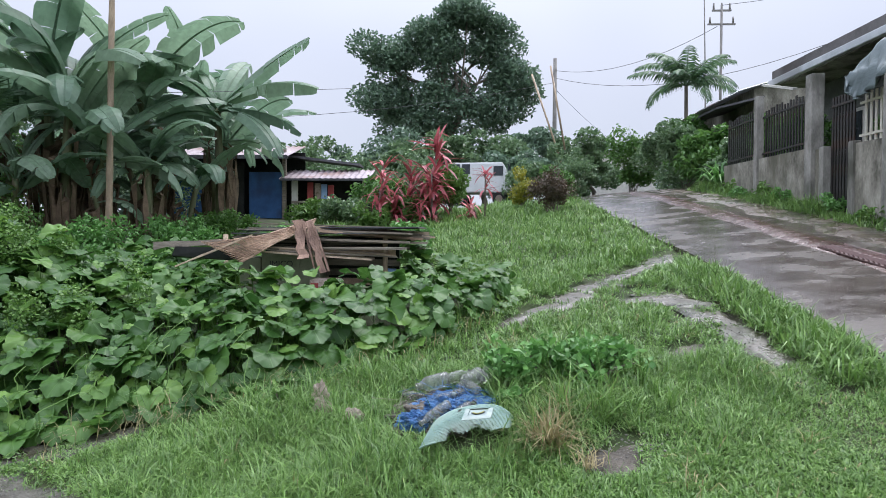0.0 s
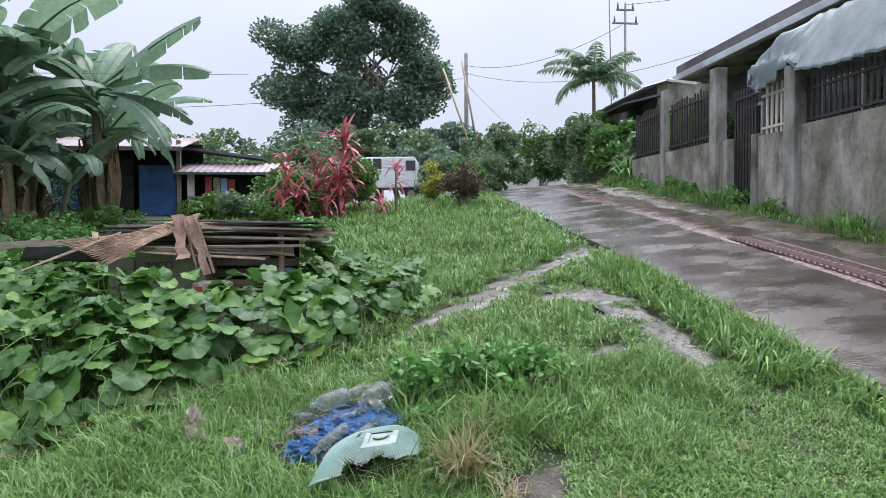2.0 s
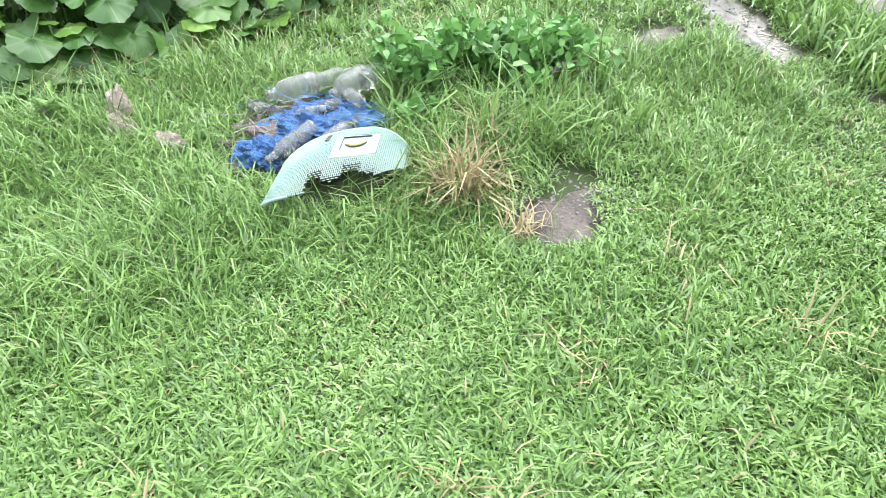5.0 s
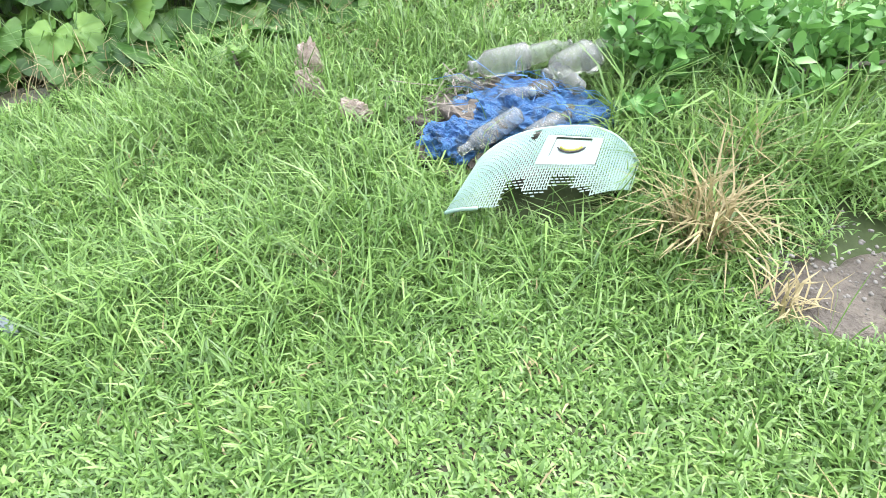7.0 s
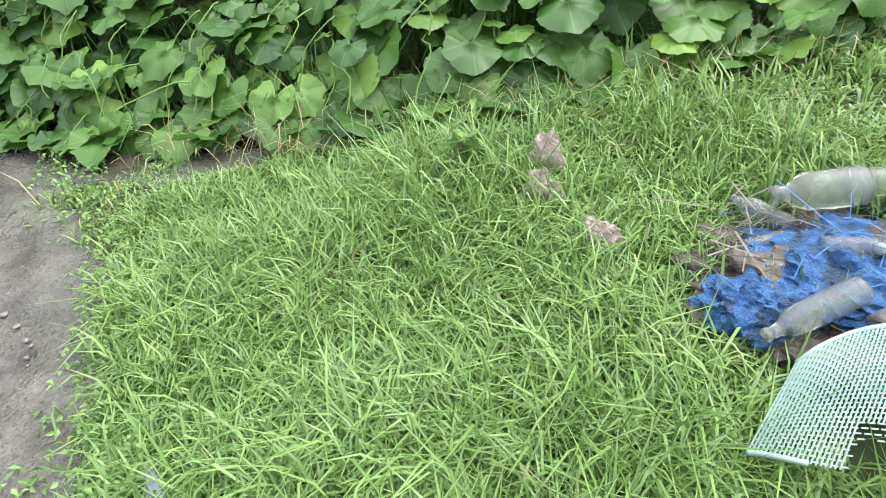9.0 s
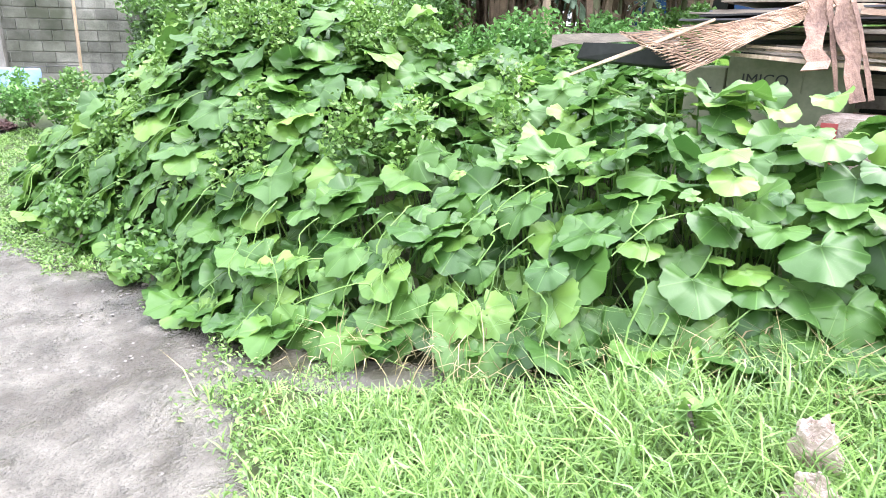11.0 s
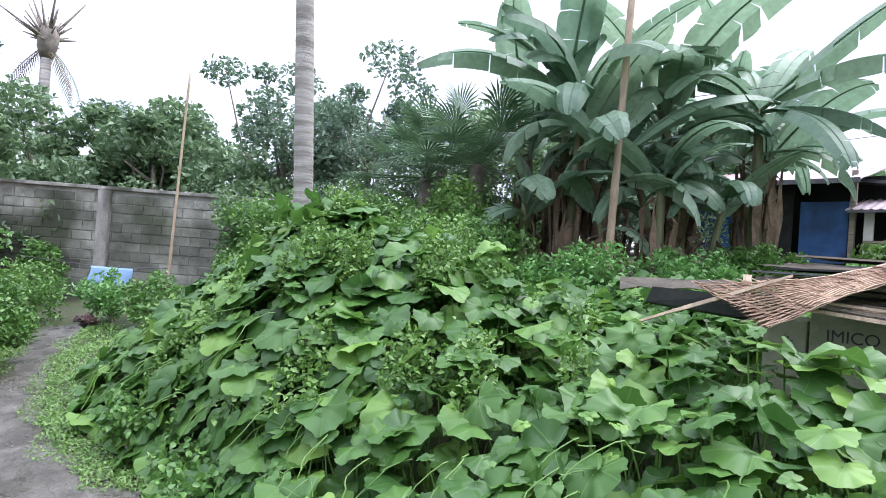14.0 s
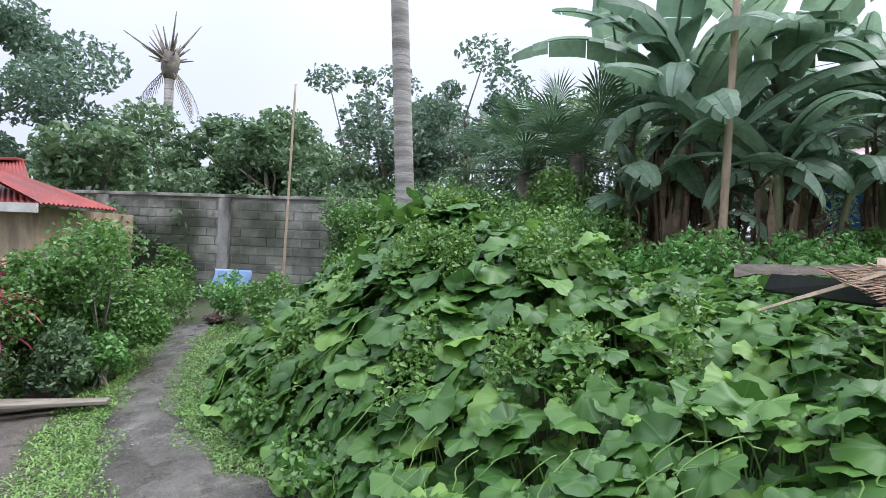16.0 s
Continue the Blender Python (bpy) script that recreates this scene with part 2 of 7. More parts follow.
M_EAVE = surface("brown_grey_eave_sheet", (0.085, 0.078, 0.075), (0.18, 0.165, 0.16), 0.6, 2, 30, 0.3, stain=(0.07, 0.06, 0.055))
M_GUTTER = surface("pale_painted_gutter", (0.42, 0.45, 0.48), (0.62, 0.65, 0.68), 0.45, 2, 30, 0.1, stain=(0.32, 0.33, 0.34))
M_BLUE = surface("blue_painted_plywood", (0.015, 0.055, 0.16), (0.035, 0.115, 0.28), 0.6, 2, 30, 0.2, stain=(0.02, 0.04, 0.10))
M_TRIM = surface("off_white_painted_wood", (0.45, 0.44, 0.4), (0.68, 0.66, 0.6), 0.7, 4, 40, 0.2)
M_WOOD = surface("grey_weathered_timber", (0.13, 0.11, 0.085), (0.30, 0.26, 0.2), 0.75, 3, 60, 0.5, stretch=(1, 8, 8))
M_BAMBOO = surface("dry_tan_bamboo", (0.32, 0.235, 0.15), (0.54, 0.42, 0.29), 0.5, 5, 40, 0.3, stain=(0.27, 0.20, 0.14), stretch=(2, 2, 0.5))
M_MAT = surface("dry_split_bamboo", (0.20, 0.125, 0.08), (0.50, 0.36, 0.25), 0.7, 5, 60, 0.5, pieces=0.3)
M_BARK = surface("grey_brown_bark", (0.10, 0.085, 0.065), (0.26, 0.23, 0.19), 0.9, 3, 30, 0.9)
M_COCO = surface("ringed_coconut_bark", (0.22, 0.205, 0.18), (0.46, 0.435, 0.395), 0.9, 3.2, 22, 0.9, stretch=(0.5, 0.5, 5), stain=(0.2, 0.19, 0.16))
M_TARP = surface("dull_grey_tarpaulin", (0.10, 0.13, 0.13), (0.19, 0.23, 0.235), 0.42, 2, 20, 0.5)
M_WHITE = surface("white_vehicle_paint", (0.66, 0.67, 0.68), (0.80, 0.81, 0.82), 0.3, 1.5, 20, 0.02)
M_GLASS_DARK = surface("dark_window_glass", (0.02, 0.025, 0.03), (0.05, 0.06, 0.07), 0.08, 2, 20, 0.0)
M_RUBBER = surface("black_rubber", (0.015, 0.015, 0.015), (0.035, 0.035, 0.035), 0.85, 4, 40, 0.2)
M_CLOTH_BLUE = surface("light_blue_cloth", (0.25, 0.42, 0.72), (0.42, 0.58, 0.85), 0.9, 4, 60, 0.4)
M_NET = surface("blue_nylon_net", (0.02, 0.09, 0.28), (0.09, 0.28, 0.58), 0.6, 34, 190, 1.6, stain=(0.05, 0.10, 0.16))
M_STRAND = surface("blue_cord", (0.015, 0.09, 0.30), (0.10, 0.28, 0.58), 0.5, 22, 160, 0.3)
M_STRIP = surface("reddish_dry_bark", (0.09, 0.048, 0.032), (0.30, 0.185, 0.125), 0.75, 9, 70, 0.9, stretch=(1, 1, 0.25))
M_MINT = surface("mint_green_plastic", (0.17, 0.29, 0.24), (0.31, 0.44, 0.38), 0.4, 6, 60, 0.05, stain=(0.26, 0.34, 0.28))
M_LABEL = surface("faded_paper_label", (0.22, 0.28, 0.26), (0.36, 0.42, 0.39), 0.6, 14, 80, 0.1, stain=(0.26, 0.30, 0.25))
M_LABEL_DIM = surface("wet_grey_label", (0.18, 0.24, 0.22), (0.32, 0.39, 0.37), 0.5, 14, 80, 0.1, stain=(0.3, 0.34, 0.28))
M_SACK = surface("dirty_pinkish_sack", (0.34, 0.26, 0.21), (0.58, 0.48, 0.42), 0.8, 18, 90, 0.9, stain=(0.26, 0.2, 0.15))
M_BOTTLE = surface("dusty_clear_glass", (0.50, 0.53, 0.49), (0.74, 0.77, 0.73), 0.2, 7, 60, 0.05, stain=(0.42, 0.41, 0.34))
M_BOTTLE.node_tree.nodes["Principled BSDF"].inputs["Transmission Weight"].default_value = 0.85
M_BOTTLE.node_tree.nodes["Principled BSDF"].inputs["IOR"].default_value = 1.25
M_RED = surface("red_faded_print", (0.34, 0.05, 0.05), (0.5, 0.1, 0.1), 0.6, 6, 50, 0.2)
M_BOX = surface("olive_carton", (0.17, 0.195, 0.11), (0.29, 0.31, 0.20), 0.8, 4, 40, 0.2, stain=(0.12, 0.13, 0.08))
M_BLACK = surface("black_print", (0.02, 0.02, 0.02), (0.04, 0.04, 0.04), 0.7, 6, 50, 0.0)
M_CABLE = surface("dark_grey_cable", (0.05, 0.05, 0.053), (0.09, 0.09, 0.09), 0.6, 6, 50, 0.0)
M_POLE = surface("grey_utility_pole", (0.16, 0.15, 0.135), (0.30, 0.285, 0.26), 0.85, 2, 40, 0.3)
M_STONE = surface("grey_pebble", (0.10, 0.095, 0.08), (0.26, 0.245, 0.22), 0.8, 6, 50, 0.4)

L_GRASS = foliage("lawn_grass", (0.055, 0.135, 0.026), (0.25, 0.41, 0.112), 0.36, 0.32, (0.46, 0.47, 0.20), patch=6.5)
L_GRASS_DRY = foliage("straw_grass", (0.25, 0.22, 0.10), (0.42, 0.35, 0.19), 0.7, 0.25)
L_PUMPKIN = pumpkin_foliage("pumpkin_leaf", True)
L_PUMPKIN_FAR = pumpkin_foliage("pumpkin_leaf_mass", False)
L_WEED = foliage("weed_leaf", (0.07, 0.19, 0.045), (0.185, 0.39, 0.10), 0.4, 0.3, (0.30, 0.50, 0.15))
L_SHRUB = foliage("shrub_leaf", (0.05, 0.13, 0.03), (0.15, 0.30, 0.065), 0.42, 0.3, (0.25, 0.40, 0.10))
L_PALE = foliage("pale_vine_leaf", (0.065, 0.15, 0.03), (0.17, 0.31, 0.065), 0.5, 0.3, (0.28, 0.40, 0.11))
# tree and banana greens are lightened and greyed: haze put into the leaf colour
L_TREE = foliage("hazed_tree_leaf", (0.09, 0.15, 0.105), (0.19, 0.29, 0.18), 0.34, 0.35)
L_TREE_MID = foliage("hazed_mid_tree_leaf", (0.08, 0.15, 0.072), (0.19, 0.29, 0.135), 0.34, 0.35)
L_BANANA = foliage("hazed_banana_leaf", (0.115, 0.205, 0.13), (0.265, 0.38, 0.245), 0.4, 0.45, by_object=True, vein=9)
L_BANANA_DRY = surface("dry_banana_leaf", (0.07, 0.05, 0.033), (0.23, 0.16, 0.10), 0.9, 5, 50, 0.5)
L_BANANA_STEM = surface("banana_stem", (0.10, 0.12, 0.05), (0.22, 0.23, 0.12), 0.6, 4, 40, 0.4, stain=(0.13, 0.08, 0.05), stretch=(4, 4, 0.6))
L_RED = foliage("red_cordyline_leaf", (0.20, 0.05, 0.055), (0.66, 0.18, 0.21), 0.4, 0.3, (0.66, 0.42, 0.40), by_object=True)
L_YELLOW = foliage("yellow_croton_leaf", (0.16, 0.20, 0.03), (0.45, 0.42, 0.06), 0.45, 0.3)
L_PURPLE = foliage("brownish_hedge_leaf", (0.05, 0.04, 0.025), (0.14, 0.10, 0.06), 0.5, 0.2)
L_PALM = foliage("palm_leaf", (0.05, 0.11, 0.06), (0.14, 0.24, 0.11), 0.42, 0.3)

# ---- mesh tools ----
def part(name, mesh_or_bm, material, parent=None, label="", smooth=False):
    """Links a mesh as one object, under a thing or a part if given."""
    data = mesh_or_bm
    if isinstance(data, bmesh.types.BMesh):
        data = bpy.data.meshes.new(name)
        mesh_or_bm.to_mesh(data)
        mesh_or_bm.free()
    if material and not data.materials:
        data.materials.append(material)
    if smooth and len(data.polygons):
        data.polygons.foreach_set("use_smooth", [True] * len(data.polygons))
    ob = new(name, data)
    if parent:
        ob.parent = parent
    if label:
        ob["label"] = label
    return ob


def array_mesh(name, verts, faces):
    """A mesh from an (n, 3) array and an (m, k) array of corners."""
    verts, faces = np.asarray(verts, np.float32), np.asarray(faces, np.int32)
    k = faces.shape[1]
    data = bpy.data.meshes.new(name)
    data.vertices.add(len(verts))
    data.vertices.foreach_set("co", verts.ravel())
    data.loops.add(faces.size)
    data.loops.foreach_set("vertex_index", faces.ravel())
    data.polygons.add(len(faces))
    data.polygons.foreach_set("loop_start", np.arange(0, faces.size, k, dtype=np.int32))
    data.polygons.foreach_set("loop_total", np.full(len(faces), k, np.int32))
    data.update(calc_edges=True)
    return data


def tube_arrays(points, radii, sides=7, cap=True):
    points = np.asarray(points, float)
    n = len(points)
    radii = np.broadcast_to(np.asarray(radii, float), (n,))
    tang = np.gradient(points, axis=0)
    tang /= np.linalg.norm(tang, axis=1, keepdims=True) + 1e-9
    ref = np.where(np.abs(tang[:, 2:3]) > 0.9, [[1.0, 0, 0]], [[0, 0, 1.0]])
    u = np.cross(ref, tang)
    u /= np.linalg.norm(u, axis=1, keepdims=True) + 1e-9
    v = np.cross(tang, u)
    a = np.linspace(0, 2 * np.pi, sides, endpoint=False)
    ring = u[:, None] * np.cos(a)[None, :, None] + v[:, None] * np.sin(a)[None, :, None]
    verts = (points[:, None] + ring * radii[:, None, None]).reshape(-1, 3)
    faces = []
    for i in range(n - 1):
        for j in range(sides):
            k = (j + 1) % sides
            faces.append((i * sides + j, i * sides + k, (i + 1) * sides + k, (i + 1) * sides + j))
    if cap:
        verts = np.vstack([verts, points[:1], points[-1:]])
        c0, c1 = len(verts) - 2, len(verts) - 1
        for j in range(sides):
            k = (j + 1) % sides
            faces.append((c0, k, j, j))
            faces.append((c1, (n - 1) * sides + j, (n - 1) * sides + k, (n - 1) * sides + k))
    return verts, faces


def py_mesh(name, verts, faces):
    data = bpy.data.meshes.new(name)
    data.from_pydata([tuple(map(float, v)) for v in verts], [], [tuple(dict.fromkeys(int(i) for i in f)) for f in faces])
    data.update()
    return data


def tube(name, points, radii, material, parent=None, sides=7, label=""):
    return part(name, py_mesh(name, *tube_arrays(points, radii, sides)), material, parent, label, smooth=True)


def join_arrays(list_of):
    verts, faces, base = [], [], 0
    for v, f in list_of:
        verts.append(np.asarray(v, float))
        faces += [tuple(i + base for i in q) for q in f]
        base += len(v)
    return np.vstack(verts), faces


def box_bm(size, centre=(0, 0, 0), bevel=0.0, turn=None):
    bm = bmesh.new()
    bmesh.ops.create_cube(bm, size=1.0)
    bmesh.ops.scale(bm, vec=size, verts=bm.verts)
    if bevel:
        bmesh.ops.bevel(bm, geom=bm.edges[:], offset=bevel, segments=2, affect="EDGES", profile=0.6)
    if turn is not None:
        bmesh.ops.transform(bm, matrix=turn, verts=bm.verts)
    bmesh.ops.translate(bm, vec=centre, verts=bm.verts)
    return bm


def empty(name, at, label, category, group="", kind=""):
    ob = new(name)
    ob.location = at
    return tagged(ob, label, category, group, kind)


def turned(az, el=None):
    """Unit vectors from azimuth and elevation."""
    el = np.zeros_like(az) if el is None else el
    return np.stack([np.cos(az) * np.cos(el), np.sin(az) * np.cos(el), np.sin(el)], -1)


def leaf_mesh(name, centres, length, width, rng, droop=0.3, up=0.5, fold=0.25, full=False):
    """Many small folded leaves, each a rhomb of two triangles pairs, in one mesh."""
    n = len(centres)
    length = np.broadcast_to(length, (n,)) * rng.uniform(0.65, 1.25, n)
    width = np.broadcast_to(width, (n,)) * rng.uniform(0.75, 1.2, n)
    along = turned(rng.uniform(0, 2 * np.pi, n), rng.normal(-droop, 0.5, n))
    nor = rng.normal(0, 0.55, (n, 3)) + [0, 0, up]
    side = np.cross(along, nor)
    side /= np.linalg.norm(side, axis=1, keepdims=True) + 1e-9
    nor = np.cross(side, along)
    c = np.asarray(centres)
    L, W = length[:, None], width[:, None]
    if full:
        rows = [(-0.5, 0.0, 0.0), (-0.32, 0.8, fold), (0.1, 0.95, fold), (0.5, 0.0, -0.45), (0.1, -0.95, fold), (-0.32, -0.8, fold), (0.0, 0.0, 0.0)]
        v = np.stack([c + along * L * a + side * W * 0.5 * s + nor * W * k for a, s, k in rows], 1).reshape(-1, 3)
        i = np.arange(n)[:, None] * 7
        f = np.concatenate([i + [[0, 1, 6]], i + [[1, 2, 6]], i + [[2, 3, 6]], i + [[3, 4, 6]], i + [[4, 5, 6]], i + [[5, 0, 6]]], 1).reshape(-1, 3)
        return array_mesh(name, v, f)
    v = np.stack([c - along * L * 0.5, c - along * L * 0.05 + side * W * 0.5 + nor * W * fold, c + along * L * 0.5 - nor * L * 0.12, c - along * L * 0.05 - side * W * 0.5 + nor * W * fold], 1).reshape(-1, 3)
    i = np.arange(n)[:, None] * 4
    f = np.concatenate([i + [[0, 1, 2]], i + [[0, 2, 3]]], 1).reshape(-1, 3)
    return array_mesh(name, v, f)


def blade_mesh(name, roots, length, width, rng, lean=0.7, curl=0.8):
    """Grass blades of three triangles, curving over."""
    n = len(roots)
    length = np.broadcast_to(length, (n,)) * rng.uniform(0.55, 1.3, n)
    width = np.broadcast_to(width, (n,)) * rng.uniform(0.7, 1.25, n)
    az, el = rng.uniform(0, 2 * np.pi, n), np.clip(np.pi / 2 - np.abs(rng.normal(lean, 0.35, n)), 0.12, 1.5)
    d0 = turned(az, el)
    d1 = turned(az, el - np.abs(rng.normal(curl, 0.35, n)))
    s = turned(az + np.pi / 2 + rng.normal(0, 0.4, n))
    r = np.asarray(roots)
    L, W = length[:, None], width[:, None]
    mid, top = r + d0 * L * 0.5, r + d0 * L * 0.5 + d1 * L * 0.5
    v = np.stack([r - s * W * 0.35, r + s * W * 0.35, mid + s * W * 0.5, mid - s * W * 0.5, top], 1).reshape(-1, 3)
    i = np.arange(n)[:, None] * 5
    f = np.concatenate([i + [[0, 1, 2]], i + [[0, 2, 3]], i + [[3, 2, 4]]], 1).reshape(-1, 3)
    return array_mesh(name, v, f)


# ---- lie of the land ----
FALL_Y = np.array([-400, -5, 0.5, 2.8, 4.5, 7, 10.4, 14, 17, 20, 32, 60, 400.0])
FALL_Z = np.array([-1.2, -0.62, -0.6, -0.53, -0.36, 0.08, 0.6, 1.13, 1.58, 1.88, 2.35, 3.2, 5.0])


def height(x, y):
    """Ground height: it rises up the lane and gently towards the road."""
    x, y = np.asarray(x, float), np.asarray(y, float)
    f = sum(np.interp(y + d, FALL_Y, FALL_Z) for d in (-0.8, -0.4, 0, 0.4, 0.8)) / 5
    g = sum(0.09 * np.clip(x + d, -3.7, 12) for d in (-0.6, 0, 0.6)) / 3
    return f + g


def H(x, y):
    return float(height(x, y))


def bumps(x, y):
    """Small unevenness of the turf."""
    return 0.02 * np.sin(2.3 * x + 1.1 * y) * np.sin(1.7 * y - 0.6 * x) + 0.012 * np.sin(6.1 * x - 2.2 * y) * np.cos(5.3 * y)


ROAD_LEFT, ROAD_RIGHT = 3.58, 7.0


def road_shift(y):
    return 0.0035 * np.clip(np.asarray(y, float) - 16, 0, 18) ** 2


TRACK = np.array([(0.9, -3.5), (-0.7, 0.5), (-1.35, 2.4), (-2.35, 3.55), (-3.6, 4.35), (-4.6, 4.75), (-5.4, 4.48), (-7.1, 4.52), (-8.6, 4.78), (-10.0, 5.22), (-12.0, 5.9)])
TRACK_W = np.array([0.5, 0.62, 0.9, 0.8, 0.75, 0.6, 0.43, 0.33, 0.3, 0.28, 0.35])


def track_gap(x, y):
    """Distance from the edge of the trodden path; negative on it."""
    best = np.full(np.shape(x), 1e9)
    for (ax, ay), (bx, by), wa, wb in zip(TRACK[:-1], TRACK[1:], TRACK_W[:-1], TRACK_W[1:]):
        dx, dy = bx - ax, by - ay
        s = np.clip(((x - ax) * dx + (y - ay) * dy) / (dx * dx + dy * dy), 0, 1)
        best = np.minimum(best, np.hypot(x - ax - s * dx, y - ay - s * dy) - (wa + (wb - wa) * s))
    return best


PUDDLES = [  # centre x, y, half length, half width, turn
    (1.4, 8.0, 0.85, 0.23, 47), (2.62, 7.72, 0.6, 0.28, -50), (2.86, 6.15, 0.8, 0.19, -86), (1.22, 4.5, 0.3, 0.18, 15), (-3.15, 5.15, 1.1, 0.2, 22), (2.3, 6.2, 0.25, 0.13, 10), (6.3, 9.5, 1.6, 0.35, 90),
    (2.15, 8.8, 0.8, 0.22, 42), (2.98, 9.65, 0.8, 0.17, 45), (2.8, 6.95, 0.55, 0.18, -78), (0.75, 7.35, 0.45, 0.14, 52)]
MUDDY, ON_LANE = (3, 5, 10), 6


def puddle_gap(x, y):
    best = np.full(np.shape(x), 1e9)
    for cx, cy, a, b, turn in PUDDLES:
        c, s = np.cos(radians(turn)), np.sin(radians(turn))
        u, v = (x - cx) * c + (y - cy) * s, -(x - cx) * s + (y - cy) * c
        best = np.minimum(best, np.hypot(u / a, v / b) - 1)
    return best

# ---- large structure ----
def grid_lines(near, step, far, grow=1.35):
    a, b = near
    pts = list(np.arange(a, b + step / 2, step))
    d, v = step, b
    while v < far:
        d *= grow
        v += d
        pts.append(v)
    d, v = step, a
    while v > -far:
        d *= grow
        v -= d
        pts.insert(0, v)
    return np.array(pts)


def sheet(name, xs, ys, z, material):
    X, Y = np.meshgrid(xs, ys)
    verts = np.stack([X, Y, z(X, Y)], -1).reshape(-1, 3)
    nx, ny = len(xs), len(ys)
    i = (np.arange(ny - 1)[:, None] * nx + np.arange(nx - 1)[None]).reshape(-1, 1)
    return part(name, array_mesh(name, verts, i + [[0, 1, nx + 1, nx]]), material, smooth=True)


def ground_z(X, Y):
    z = height(X, Y) + bumps(X, Y)
    on_road = (X > ROAD_LEFT + 0.1 + road_shift(Y)) & (X < ROAD_RIGHT + 0.3 + road_shift(Y)) & (Y < 60)
    return np.where(on_road, z - 0.2, z - 0.018 - 0.05 * np.clip(1 - puddle_gap(X, Y), 0, 1))


tagged(sheet("ground", grid_lines((-13, 12), 0.2, 1500), grid_lines((-3, 22), 0.2, 1500), ground_z, M_GROUND), "damp mossy soil under short grass", "ground", kind="structure")

# concrete road: slab with a real edge
ry = np.concatenate([np.arange(-20, 30, 0.4), np.arange(30, 60, 2.0)])
across = np.linspace(0, 1, 9)
RX = ROAD_LEFT + road_shift(ry)[:, None] + across[None] * (ROAD_RIGHT - ROAD_LEFT) + 0.03 * np.sin(ry * 2.1)[:, None] * (1 - across[None])
RY = np.repeat(ry[:, None], 9, 1)
RZ = height(RX, RY) + 0.03 - 0.004 * np.sin(across * np.pi)[None]
top = np.stack([RX, RY, RZ], -1)
skirt = top[:, :1] - [0.002, 0, 0.22]
road_v = np.concatenate([skirt, top], 1).reshape(-1, 3)
ri = (np.arange(len(ry) - 1)[:, None] * 10 + np.arange(9)[None]).reshape(-1, 1)
tagged(part("road", array_mesh("road", road_v, ri + [[0, 1, 11, 10]]), M_ROAD), "wet grey concrete lane running uphill", "road", kind="structure")

bpy.data.objects["road"].data.polygons.foreach_set("use_smooth", [False] * len(bpy.data.objects["road"].data.polygons))


def ribbon(name, line, half, lift, material, rough_edge=0.06):
    """A strip that follows the ground along a line."""
    line, half = np.asarray(line, float), np.asarray(half, float)
    s = np.concatenate([[0], np.cumsum(np.hypot(*np.diff(line, axis=0).T))])
    t = np.arange(0, s[-1], 0.1)
    px, py, hw = np.interp(t, s, line[:, 0]), np.interp(t, s, line[:, 1]), np.interp(t, s, half)
    for _ in range(6):
        px[1:-1], py[1:-1] = (px[:-2] + px[1:-1] * 2 + px[2:]) / 4, (py[:-2] + py[1:-1] * 2 + py[2:]) / 4
    tx, ty = np.gradient(px), np.gradient(py)
    n = np.hypot(tx, ty) + 1e-9
    k = np.linspace(-1, 1, 9)
    wob = 1 + rough_edge * np.sin(t * 7)[:, None] + rough_edge * np.sin(t * 3.1 + 1)[:, None]
    X = px[:, None] - (ty / n)[:, None] * k[None] * hw[:, None] * wob
    Y = py[:, None] + (tx / n)[:, None] * k[None] * hw[:, None] * wob
    Z = height(X, Y) + bumps(X, Y) + lift * (1 - np.abs(k[None]) ** 4) - 0.03 * np.abs(k[None]) ** 8
    i = (np.arange(len(t) - 1)[:, None] * 9 + np.arange(8)[None]).reshape(-1, 1)
    return part(name, array_mesh(name, np.stack([X, Y, Z], -1).reshape(-1, 3), i + [[0, 1, 10, 9]]), material, smooth=True)


tagged(ribbon("path", TRACK, TRACK_W * 1.12, 0.025, M_PATH), "trodden wet earth path with fine gravel", "path", kind="structure")


DITCH = np.array([(-4.4, 2.2), (-6.0, 2.9), (-7.2, 3.2), (-8.4, 3.45), (-10.2, 3.9)])
tagged(ribbon("ditch", DITCH, np.array([0.5, 0.45, 0.45, 0.5, 0.5]), 0.012, M_MUD), "dark wet ditch beside the yard path", "ditch", kind="structure")


def puddle(cx, cy, a, b, turn, material, lift, wavy=0.55, name="puddle"):
    rng = np.random.default_rng(int(abs(cx * 100 + cy * 10)))
    n = 36
    th = np.linspace(0, 2 * np.pi, n, endpoint=False)
    r = 1 + wavy * (np.sin(3 * th + rng.uniform(0, 6)) * 0.5 + np.sin(5 * th + rng.uniform(0, 6)) * 0.35 + np.sin(9 * th + rng.uniform(0, 6)) * 0.2)
    c, s = np.cos(radians(turn)), np.sin(radians(turn))
    verts, faces = [], []
    for ring, k in enumerate((1.0, 0.75, 0.45)):
        u, v = a * r * k * np.cos(th), b * r * k * np.sin(th)
        x, y = cx + u * c - v * s, cy + u * s + v * c
        verts += list(zip(x, y, height(x, y) + (lift if ring else lift - 0.03)))
    for ring in range(2):
        for j in range(n):
            k = (j + 1) % n
            faces.append((ring * n + j, ring * n + k, (ring + 1) * n + k, (ring + 1) * n + j))
    faces.append(tuple(range(2 * n, 3 * n)))
    return part(name, py_mesh(name, verts, faces), material, smooth=True)


